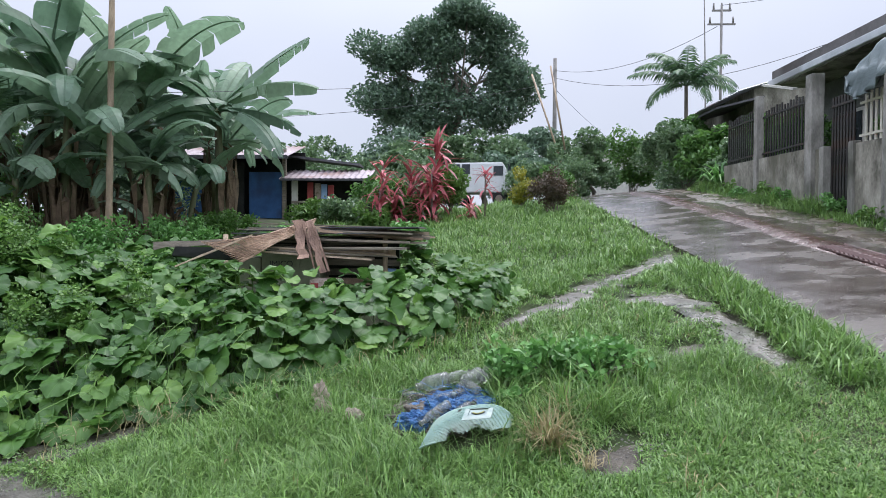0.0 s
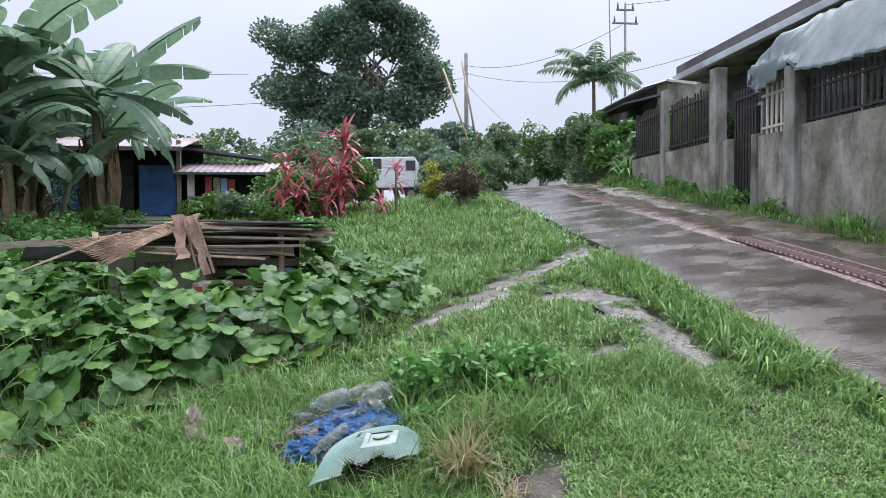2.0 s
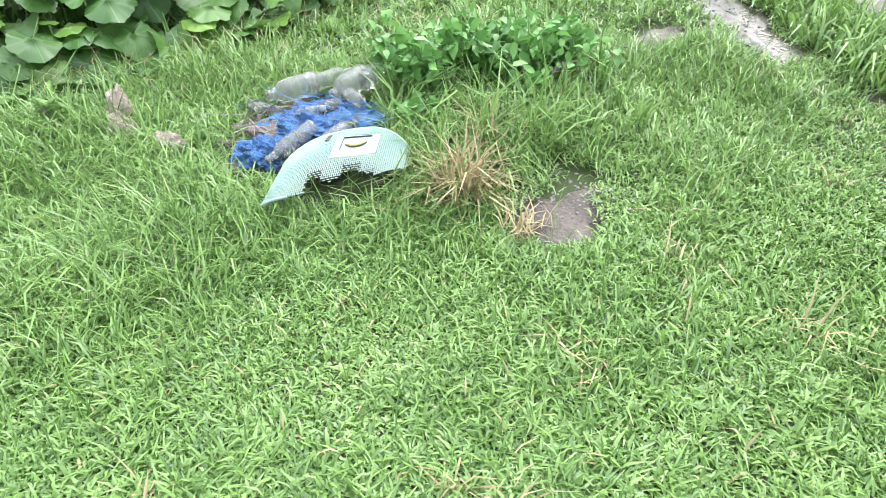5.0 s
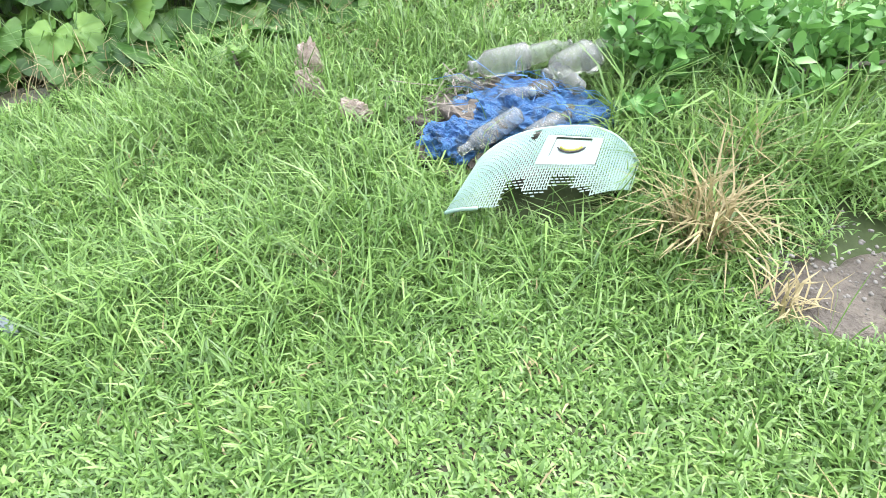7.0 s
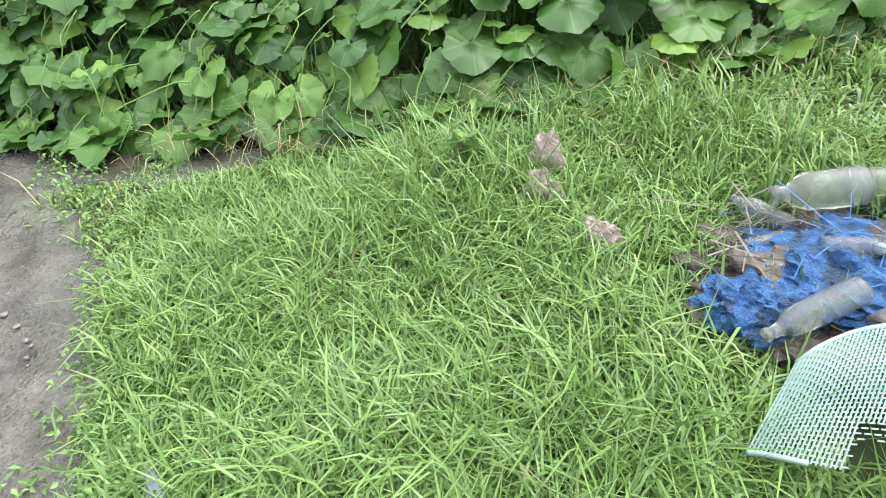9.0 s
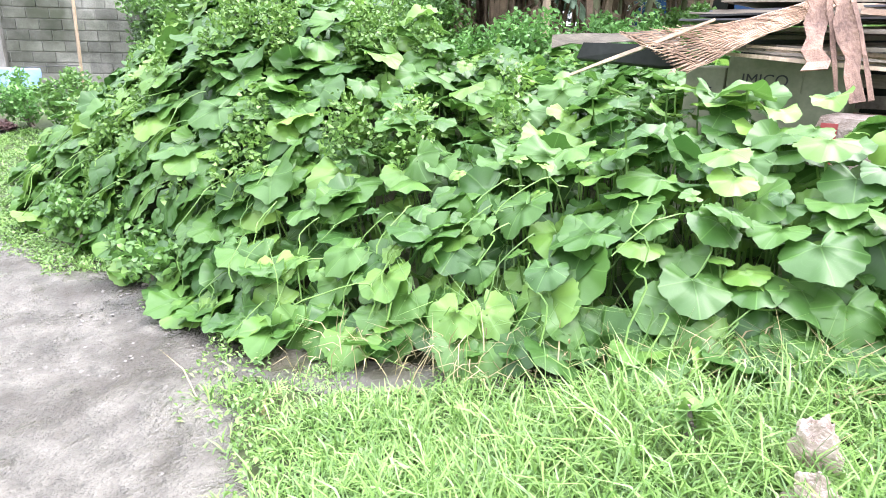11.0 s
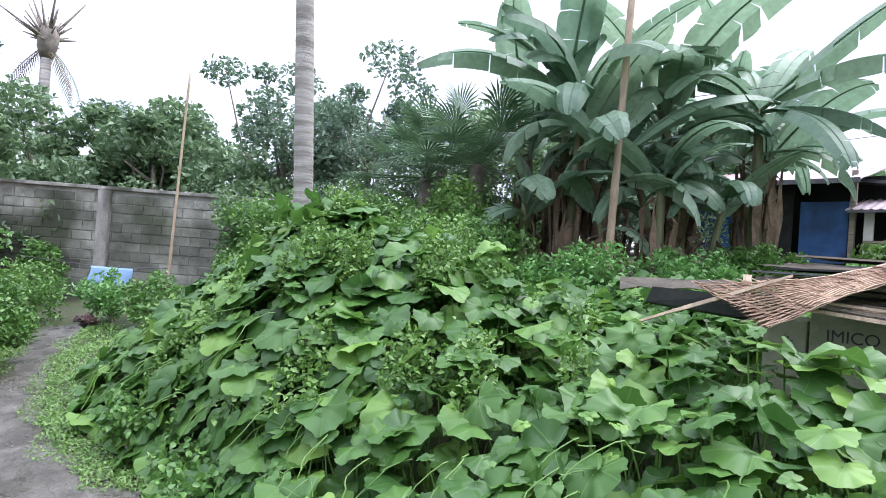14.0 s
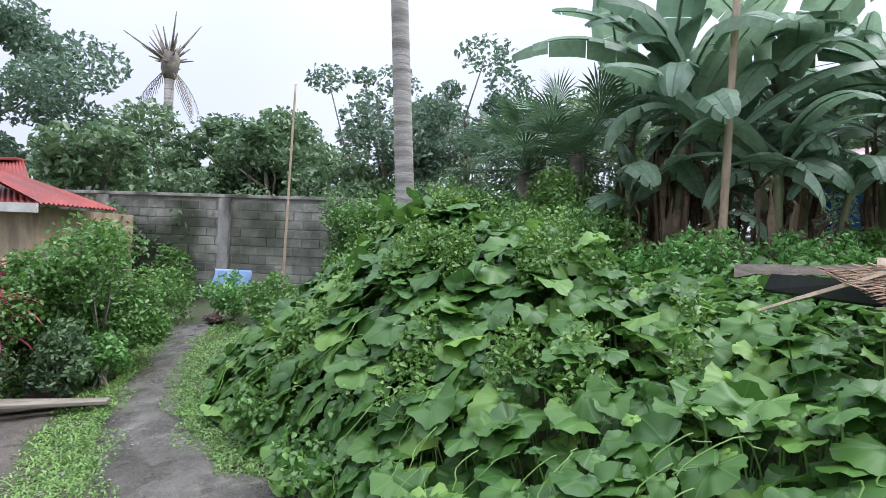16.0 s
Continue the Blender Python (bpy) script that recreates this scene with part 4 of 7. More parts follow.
def palm(name, at, trunk_h, trunk_r, fronds, length, seed, label, trunk_material=M_COCO, lean=(0, 0), leaf_len=0.55, leaflets=26, arch=2.2):
    rng = np.random.default_rng(seed)
    thing = empty(name, at, label, "palm tree")
    n = 90 if trunk_r > 0.1 else 10
    t = np.linspace(0, 1, n)
    line = np.stack([lean[0] * t, lean[1] * t, -0.2 + (trunk_h + 0.2) * t], -1)
    rad = trunk_r * (1.12 - 0.3 * t) * (1 + 0.022 * (np.arange(n) % 2))
    tube("trunk", line, rad, trunk_material, thing, 12)
    for k in range(fronds):
        v, f = frond_arrays(length * rng.uniform(0.85, 1.1), leaflets, leaf_len, arch * rng.uniform(0.7, 1.15), rng, el0=0.35 + 1.0 * ((k * 0.618) % 1))
        ob = part("frond", py_mesh("frond", v, f), L_PALM, thing)
        ob.matrix_local = Matrix.Translation(line[-1]) @ Matrix.Rotation(2 * math.pi * k / fronds + rng.uniform(-0.2, 0.2), 4, "Z")
    return thing


def banana_leaf_mesh(seed, length, width, el0, bend):
    """A long blade with a midrib, torn into strips along its edges."""
    rng = np.random.default_rng(seed)
    n = 26
    s = np.linspace(0, 1, n)
    ang = el0 - bend * s ** 1.4
    step = length / (n - 1)
    rib = np.concatenate([[[0, 0, 0]], np.cumsum(np.stack([np.cos(ang[:-1]) * step, 0 * s[:-1], np.sin(ang[:-1]) * step], -1), 0)])
    prof = np.where(s < 0.14, 0.04, np.clip(np.sin(np.pi * np.clip((s - 0.12) / 0.9, 0, 1)) ** 0.45, 0.04, 1)) * width * 0.5
    verts, faces = [], []
    out = [tube_arrays(rib, np.linspace(0.035, 0.008, n), 5)]
    for side in (-1, 1):
        droop = rng.uniform(0.1, 0.5)
        i = 3
        while i < n - 1:
            run = int(rng.integers(2, 9))
            j = min(i + run, n - 1)
            droop = np.clip(droop + rng.normal(0, 0.3), 0.05, 1.2)
            b = len(verts)
            for q in range(i, j + 1):
                up = np.array([-np.sin(ang[q]), 0, np.cos(ang[q])])
                w = prof[q]
                o = np.array([0, side, 0])
                shrink = 0.93 if q in (i, j) and run < 5 else 1.0
                slide = np.array([np.cos(ang[q]), 0, np.sin(ang[q])]) * (-0.012 if q == j else 0.0)
                verts += [rib[q], rib[q] + o * w * 0.5 + up * (0.03 - 0.1 * droop * w) + slide, rib[q] + o * w * shrink * np.cos(droop * 0.8) + np.array([0, 0, -droop * w * 0.75]) + slide * 2]
            for q in range(j - i):
                a = b + q * 3
                faces += [(a, a + 1, a + 4, a + 3), (a + 1, a + 2, a + 5, a + 4)]
            i = j
    out.append((np.array(verts), faces))
    return py_mesh("leaf", *join_arrays(out))


BANANA_LEAVES = [banana_leaf_mesh(20 + k, L, W, e, b) for k, (L, W, e, b) in enumerate([(3.0, 0.8, 1.15, 1.5), (2.7, 0.74, 1.1, 1.9), (3.1, 0.82, 0.95, 1.3), (2.5, 0.7, 0.75, 2.1), (2.9, 0.76, 1.25, 0.9), (2.2, 0.62, 0.3, 1.9)])]


def banana_plant(x, y, stem_h, leaves, seed, dry=6, scale=1.0, lean=0.1, aimed=()):
    """Stem, loose leaves all round, leaves aimed a given way (azimuth, rise, bend, length), and a dry skirt."""
    rng = np.random.default_rng(seed)
    thing = empty("banana_plant", (x, y, H(x, y)), "tall banana plant with torn leaves and dry skirts", "banana plant", "banana clump")
    lx, ly = rng.normal(0, lean, 2)
    t = np.linspace(0, 1, 8)
    line = np.stack([lx * t ** 2 * stem_h, ly * t ** 2 * stem_h, -0.1 + stem_h * t], -1)
    tube("stem", line, np.linspace(0.125, 0.07, 8) * scale, L_BANANA_STEM, thing, 10)
    head = Vector((lx * stem_h, ly * stem_h, stem_h))
    for k in range(leaves):
        az = 2.4 * k + rng.uniform(-0.4, 0.4)
        ob = part("leaf", BANANA_LEAVES[int(rng.integers(0, 6))], L_BANANA, thing)
        ob.matrix_local = Matrix.Translation(head * (0.72 + 0.28 * k / leaves)) @ Matrix.Rotation(az, 4, "Z") @ Matrix.Rotation(rng.uniform(-0.5, 0.5), 4, "X") @ Matrix.Scale(scale * rng.uniform(0.75, 1.05), 4)
    for az, rise, bend, length in aimed:
        ob = part("leaf", banana_leaf_mesh(40 + int(az) % 360, length, 0.27 * length, rise, bend), L_BANANA, thing)
        ob.matrix_local = Matrix.Translation(head * 0.96) @ Matrix.Rotation(radians(az), 4, "Z") @ Matrix.Rotation(rng.uniform(-0.3, 0.3), 4, "X")
    for k in range(dry * 3):
        az = rng.uniform(0, 6.28)
        L = rng.uniform(0.9, 1.7)
        w = rng.uniform(0.025, 0.07)
        z0 = stem_h * rng.uniform(0.4, 0.8)
        o = np.array([math.cos(az), math.sin(az), 0]) * 0.16
        sd = np.array([-math.sin(az), math.cos(az), 0]) * w
        pts = [o + [0, 0, z0], o * 2.2 + [0, 0, z0 - 0.1 * L], o * 2.0 + [0, 0, z0 - 0.5 * L], o * 1.8 + [0, 0, z0 - L]]
        v = []
        for q, p in enumerate(pts):
            k2 = (0.3, 0.8, 1.0, 0.5)[q]
            v += [p - sd * k2 + rng.normal(0, 0.035, 3), p + o * 0.15 + rng.normal(0, 0.03, 3), p + sd * k2 + rng.normal(0, 0.035, 3)]
        f = [(a, a + 1, a + 4, a + 3) for q in range(3) for a in (q * 3, q * 3 + 1)]
        part("dry_leaf", py_mesh("dry_leaf", v, f), L_BANANA_DRY, thing)
    return thing


banana_plant(-7.6, 12.7, 3.3, 4, 1, 10, 1.05, 0.04, ((227, 0.75, 1.35, 3.3), (214, 1.0, 1.0, 3.0), (196, 1.25, 0.8, 2.7), (262, 1.1, 1.5, 2.6), (48, 0.85, 0.9, 3.0), (25, 1.15, 0.8, 2.8), (300, 0.5, 1.9, 2.2), (340, 0.9, 1.7, 2.5), (130, 1.0, 1.2, 2.6)))
banana_plant(-5.3, 14.8, 3.15, 2, 4, 5, 1.0, 0.03, ((8, 0.8, 0.3, 2.7), (-8, 0.55, 1.0, 2.6), (14, 0.1, 0.9, 2.0), (-30, -0.1, 1.1, 2.5), (200, 0.8, 1.6, 2.5), (150, 1.1, 1.1, 2.4), (250, 0.7, 1.9, 2.3), (100, 1.1, 0.9, 2.4)))
for bx, by, bh, nl, sd, dr, sc in ((-8.4, 13.5, 3.7, 8, 2, 5, 1.1), (-7.2, 13.2, 2.5, 7, 3, 6, 1.0), (-6.6, 14.6, 3.5, 8, 5, 4, 1.1), (-7.6, 16.6, 3.6, 8, 6, 5, 1.05), (-6.4, 13.6, 2.0, 6, 8, 5, 0.85), (-9.3, 13.6, 3.2, 7, 9, 6, 1.05), (-6.0, 16.4, 2.6, 7, 10, 4, 0.9), (-8.3, 12.3, 1.7, 6, 14, 7, 0.75), (-6.9, 12.9, 1.5, 5, 15, 4, 0.65), (-5.7, 14.0, 1.5, 6, 17, 3, 0.7), (-6.6, 18.0, 2.8, 8, 21, 4, 0.95), (-6.1, 13.1, 2.1, 8, 31, 3, 0.8), (-7.9, 14.4, 2.3, 8, 32, 3, 0.9), (-5.7, 15.7, 2.2, 8, 33, 3, 0.85)):
    banana_plant(bx, by, bh, nl, sd, dr, sc)

# large trees along the lane and behind
tree("tree", (-1.6, 46, 2.7), (-0.6, 46, 12.5), (6.6, 5.0, 6.4), 0.4, 30000, 0.36, L_TREE, 11, "big dark broadleaf tree behind the truck", 60, 22,
     lobes=((0.1, 0, 0.6, 0.28), (-0.25, 0, 0.45, 0.3), (0.5, 0.1, 0.42, 0.3), (-0.68, 0, 0.22, 0.27), (-0.7, 0.1, -0.3, 0.28), (0.72, 0, -0.12, 0.28), (0.0, 0.1, 0.05, 0.42), (-0.25, -0.1, -0.5, 0.35), (0.45, 0, -0.45, 0.3)))
for k, (qx, qy, r, top_z) in enumerate([(-14, 36, 3.5, 7.6), (-10.5, 38, 3.2, 7.4), (-7.2, 36, 3.0, 6.4), (-4.2, 38, 3.2, 7.4), (-1.4, 36, 3.0, 6.4), (1.6, 38, 3.0, 7.0), (4.4, 40, 3.2, 7.8), (6.8, 41, 2.6, 7.6), (9.0, 43, 2.3, 7.0), (2.9, 34, 2.2, 5.2), (-3.0, 31, 2.4, 4.9), (-18, 34, 3.8, 8.2)]):
    g = H(qx, qy)
    tree("tree", (qx, qy, g), (qx, qy, (g + top_z) / 2 + 0.2), (r, 2.4, (top_z - g) / 2), 0.2, 5000, 0.32, L_TREE_MID if k % 3 else L_TREE, 500 + k, "dense green roadside tree beyond the lawn", 26, 8, "tree line")
palm("palm_tree", (9.05, 25.4, H(9.05, 25.4)), 6.9 - H(9.05, 25.4), 0.08, 15, 2.5, 21, "small feather palm standing over the roadside hedge", M_BARK, (-0.05, 0), 0.5, 40, 1.75)
for k, (sx, sy, rr, rh) in enumerate([(7.75, 18.0, 0.8, 0.7), (7.8, 19.6, 1.0, 0.95), (7.9, 22.2, 1.2, 1.2), (8.5, 24.4, 1.4, 1.5), (8.9, 27.0, 1.6, 1.7), (10.2, 21.0, 1.2, 1.2), (11, 32, 1.7, 1.7), (8.4, 30.5, 1.5, 1.7)]):
    shrub("hedge_shrub", (sx, sy), (rr, rr, rh), 3400, 0.21, L_SHRUB if k % 2 else L_TREE_MID, 30 + k, "dense green roadside shrub beyond the wall", group="lane shrubs")

for k, (sx, sy, r, hh) in enumerate([(7.75, 13.8, 0.4, 1.15), (7.8, 15.0, 0.45, 1.1), (7.75, 16.3, 0.5, 1.1), (7.8, 9.6, 0.4, 1.25), (7.9, 12.2, 0.3, 1.0)]):
    shrub("fence_shrub", (sx, sy), (r, r, hh), 1100, 0.13, L_SHRUB, 550 + k, "dark green shrub growing behind the iron fence", group="fence shrubs")

# plants in front of the truck
def strap_leaf(bend):
    """A pointed strap leaf, one unit long, arching over, with a central fold."""
    verts, faces = [], []
    for i, t in enumerate(np.linspace(0, 1, 6)):
        w = 0.085 * (0.35 + 1.3 * t) * (1 - t) ** 0.5 + 0.004
        x, z = t * (1 - 0.2 * bend * t), -bend * 0.5 * t * t
        verts += [(x, -w, z + w * 0.3), (x, 0, z), (x, w, z + w * 0.3)]
    for i in range(5):
        faces += [(i * 3, i * 3 + 1, i * 3 + 4, i * 3 + 3), (i * 3 + 1, i * 3 + 2, i * 3 + 5, i * 3 + 4)]
    return py_mesh("strap_leaf", verts, faces)


STRAP_LEAVES = [strap_leaf(b) for b in (0.3, 0.7, 1.1, 1.5)]


def cordyline(x, y, stems, seed, size=1.0, label="red cordyline with strap leaves on bare stems"):
    rng = np.random.default_rng(seed)
    thing = empty("cordyline", (x, y, H(x, y)), label, "cordyline", "red cordylines")
    for k in range(stems):
        top = np.array([rng.normal(0, 0.3) * size, rng.normal(0, 0.2) * size, size * rng.uniform(0.4, 0.8)])
        if k == 0:
            top = np.array([0, 0, size * 1.35])
        tube("stem", [(top[0] * 0.4, top[1] * 0.4, -0.05), top * [0.7, 0.7, 0.5], top], [0.03, 0.024, 0.02], M_BARK, thing, 5)
        for q in range(26):
            az, el = rng.uniform(0, 6.28), rng.uniform(-0.2, 1.3)
            lf = part("strap_leaf", STRAP_LEAVES[q % 4], L_RED, thing)
            lf.matrix_local = Matrix.Translation(top + [0, 0, rng.uniform(-0.55, 0.05) * size]) @ Matrix.Rotation(az, 4, "Z") @ Matrix.Rotation(-el, 4, "Y") @ Matrix.Scale(size * rng.uniform(0.35, 0.6), 4)
    return thing


cordyline(-0.43, 16.6, 4, 41, 1.5, "tall red cordyline clump on the grass bank")
cordyline(-1.75, 16.4, 4, 42, 1.15)
cordyline(-1.05, 16.5, 4, 43, 1.05)
cordyline(-0.5, 16.0, 3, 44, 0.9)
cordyline(0.82, 16.0, 2, 45, 0.85, "small red cordyline at the edge of the lawn")
shrub("garden_shrub", (-0.9, 16.3), (0.8, 0.4, 0.35), 1800, 0.12, L_SHRUB, 400, "low green shrub among red cordylines")
shrub("garden_shrub", (-1.9, 16.0), (0.7, 0.4, 0.3), 1500, 0.12, L_PALE, 401, "low pale shrub among red cordylines")
shrub("garden_shrub", (-0.1, 17.6), (0.8, 0.7, 0.85), 2600, 0.13, L_PALE, 46, "pale green variegated garden shrub")
shrub("garden_shrub", (-1.6, 17.8), (0.9, 0.7, 0.7), 2200, 0.13, L_SHRUB, 47, "green garden shrub behind red cordylines")
shrub("garden_shrub", (1.85, 17.6), (0.5, 0.5, 0.55), 1600, 0.09, L_YELLOW, 48, "yellow-green croton bush beside the hedge")
shrub("clipped_bush", (2.5, 16.1), (0.62, 0.55, 0.56), 4200, 0.06, L_PURPLE, 49, "clipped rounded bush with brownish leaves", clumps=30)
for k, (sx, sy, r, hh) in enumerate([(3.2, 19.5, 0.6, 0.6), (-3.0, 17.5, 0.8, 0.35), (-4.0, 18.2, 0.8, 0.35), (-2.2, 19.2, 0.9, 0.7), (4.2, 23, 0.8, 0.8), (-3.6, 25, 1.6, 1.4), (-1.6, 27, 1.6, 1.3), (3.4, 30, 1.5, 1.3), (5.4, 33, 1.6, 1.5), (-6.5, 27, 1.8, 1.6), (-10, 25, 2.2, 2.0)]):
    shrub("garden_shrub", (sx, sy), (r, r, hh), 1800, 0.15 if r < 1.2 else 0.22, (L_SHRUB, L_TREE_MID, L_PALE)[k % 3] if r < 1.2 else L_TREE_MID, 60 + k, "leafy green garden shrub on the bank", group="garden shrubs")

# ---- white mini truck ----
truck = empty("mini_truck", (1.3, 31.5, H(1.3, 31.5)), "small white covered utility truck parked on the lawn", "truck")
truck.rotation_euler, truck.scale = (0, 0, radians(-8)), (1.16, 1.16, 1.16)
bm = box_bm((2.3, 1.45, 1.25), (-0.25, 0, 1.15), 0.06)
part("body", bm, M_WHITE, truck)
bm = box_bm((1.0, 1.4, 1.15), (0.75, 0, 1.1), 0.08)
for v in bm.verts:
    if v.co.z > 1.3 and v.co.x > 0.9:
        v.co.x -= 0.28
part("cab", bm, M_WHITE, truck)
for k in (-1.05, -0.62):
    w = part("window", box_bm((0.34, 0.03, 0.42), (k, -0.735, 1.5), 0.01), M_GLASS_DARK, truck)
part("windscreen", box_bm((0.04, 1.15, 0.5), (1.12, 0, 1.45), 0, None), M_GLASS_DARK, truck)
part("door_window", box_bm((0.4, 0.03, 0.4), (0.72, -0.725, 1.42), 0.01), M_GLASS_DARK, truck)
part("bumper", box_bm((0.1, 1.4, 0.2), (1.25, 0, 0.42), 0.03), M_ROOF_DARK, truck)
for k in (-0.85, 0.75):
    for s in (-0.66, 0.66):
        w = part("wheel", py_mesh("wheel", *tube_arrays([(k, s - 0.09, 0.28), (k, s + 0.09, 0.28)], 0.28, 16)), M_RUBBER, truck)
        part("rim", py_mesh("rim", *tube_arrays([(k, s - 0.1, 0.28), (k, s + 0.1, 0.28)], 0.15, 12)), M_ROOF_GREY, w)

# ---- poles and wires ----
def utility_pole(x, y, top_z, r, label, arms=()):
    p = empty("utility_pole", (x, y, H(x, y)), label, "utility pole", "utility poles")
    hgt = top_z - H(x, y)
    tube("pole", [(0, 0, -0.3), (0, 0, hgt * 0.5), (0, 0, hgt)], [r, r * 0.85, r * 0.7], M_POLE, p, 9)
    for az, w in arms:
        part("crossarm", box_bm((w, 0.08, 0.07), (0, 0, hgt - az)), M_POLE, p)
        for k in (-0.42, 0, 0.42):
            tube("insulator", [(k * w, 0, hgt - az + 0.05), (k * w, 0, hgt - az + 0.35)], [0.05, 0.035], M_POLE, p, 6)
    return p


utility_pole(6.5, 43, 12.8, 0.17, "bare grey utility pole behind the trees")
utility_pole(12.6, 31, 12.0, 0.075, "slim utility pole with two crossarms", ((0.25, 0.9), (0.9, 1.3)))
utility_pole(14.0, 52, 8.5, 0.12, "distant plain utility pole")
for k, (a, b) in enumerate([((4.4, 38, 10.5), (6.1, 37, 5.0)), ((5.5, 38, 11.0), (6.3, 37.5, 6.0))]):
    tagged(tube("bamboo_prop", [a, b], 0.06, M_BAMBOO), "leaning bamboo prop among the trees", "bamboo pole")


tagged(tube("antenna_mast", [(11.55, 30.0, 2.3), (11.5, 30.0, 8.0), (11.3, 30.0, 15.5)], [0.035, 0.03, 0.02], M_POLE, sides=6), "thin grey antenna mast behind the palm", "mast")


def wire(a, b, sag, r=0.012):
    t = np.linspace(0, 1, 15)[:, None]
    pts = np.array(a) * (1 - t) + np.array(b) * t - np.array([0, 0, 1.0]) * sag * 4 * t * (1 - t)
    return tagged(tube("overhead_wire", pts, r, M_CABLE, sides=4), "thin black overhead wire", "wire", "overhead wires")


wire((6.5, 43, 12.0), (12.4, 31, 11.0), 0.8, 0.014)
wire((6.5, 43, 11.5), (18, 26, 10.0), 1.5, 0.014)
wire((12.6, 31, 12.0), (26, 18, 12.5), 0.8, 0.012)
wire((6.5, 43, 11.2), (-22, 30, 6.6), 1.0, 0.014)
wire((6.5, 43, 10.8), (12, 44, 6.5), 0.3, 0.012)
wire((-2.5, 16, 4.7), (-14.0, 11, 3.6), 0.1, 0.006)

# ---- bamboo poles and coconut trunk in the yard ----
def bamboo_pole(name, a, b, r, label):
    a, b = np.array(a, float), np.array(b, float)
    n = 24
    t = np.linspace(0, 1, n)
    line = a + (b - a) * t[:, None]
    rad = r * (1.1 - 0.35 * t) * np.where(np.arange(n) % 3 == 0, 1.12, 1.0)
    return tagged(tube(name, line, rad, M_BAMBOO, sides=9), label, "bamboo pole", "bamboo poles")


bamboo_pole("bamboo_pole", (-6.52, 12.3, H(-6.52, 12.3) - 0.1), (-6.34, 12.3, 7.6), 0.06, "tall slanting tan bamboo pole standing in the vines")
bamboo_pole("bamboo_pole", (-12.0, 7.4, H(-12, 7.4) - 0.1), (-12.05, 7.55, 3.95), 0.024, "thin upright bamboo pole near the back wall")
palm("coconut_palm", (-11.3, 9.65, H(-11.3, 9.65)), 12.5, 0.168, 16, 4.0, 71, "coconut palm with a tall ringed grey trunk", M_COCO, (-0.55, -0.6), 0.9, 30)

for k, (sx, sy) in enumerate(((-17.0, 4.6), (-17.2, 6.4), (-17.0, 8.3), (-16.8, 10.0))):
    shrub("overhanging_shrub", (sx, sy), (1.3, 1.2, 1.35), 3000, 0.15, L_TREE_MID, 820 + k, "leafy shrub crowding over the top of the block wall", group="wall shrubs", clumps=20)

for k, (sx, sy, r, hh) in enumerate(((-12.3, 9.2, 0.8, 1.2), (-12.9, 9.1, 0.6, 1.3), (-15.4, 6.0, 0.6, 0.7))):
    shrub("wall_shrub", (sx, sy), (r, r, hh), 2400, 0.11, (L_SHRUB, L_TREE_MID)[k % 2], 870 + k, "dark leafy shrub growing against the block wall", group="wall shrubs", clumps=18)

# dead palm far behind the wall
dead = empty("dead_palm", (-38.5, 9.3, H(-38.5, 9.3)), "dying palm with broken stubs and drooping dry fronds", "palm tree")
dz = H(-38.5, 9.3)
tube("trunk", [(0, 0, -0.2), (0.1, 0, 5.5), (0, 0, 11.2 - dz)], [0.32, 0.26, 0.24], M_COCO, dead, 10)
rng = np.random.default_rng(9)
tube("boss", [(0, 0, 9.7 - dz), (0.05, 0, 10.2 - dz), (0.1, 0.05, 10.8 - dz), (0, 0, 11.3 - dz)], [0.28, 0.46, 0.5, 0.3], M_BARK, dead, 9)
for k in range(46):
    az, el = rng.uniform(0, 6.28), rng.uniform(-0.5, 1.3)
    d = np.array([math.cos(az) * math.cos(el), math.sin(az) * math.cos(el), math.sin(el)])
    L = rng.choice([0.9, 1.2, 1.6, 2.3], p=[0.35, 0.35, 0.2, 0.1]) * rng.uniform(0.8, 1.2)
    tube("stub", [np.array([0, 0, 10.6 - dz]), np.array([0, 0, 10.9 - dz]) + d * L], [0.1, 0.025], M_BARK, dead, 5)
for k, az in enumerate((0.6, 1.0, 3.9, 2.2, 4.3)):
    v, f = frond_arrays(3.4, 20, 0.5, 0.7, rng, el0=-0.75)
    ob = part("dry_frond", py_mesh("dry_frond", v, f), L_TREE if k % 2 else L_BANANA_DRY, dead)
    ob.matrix_local = Matrix.Translation((0, 0, 10.4 - dz)) @ Matrix.Rotation(az, 4, "Z")

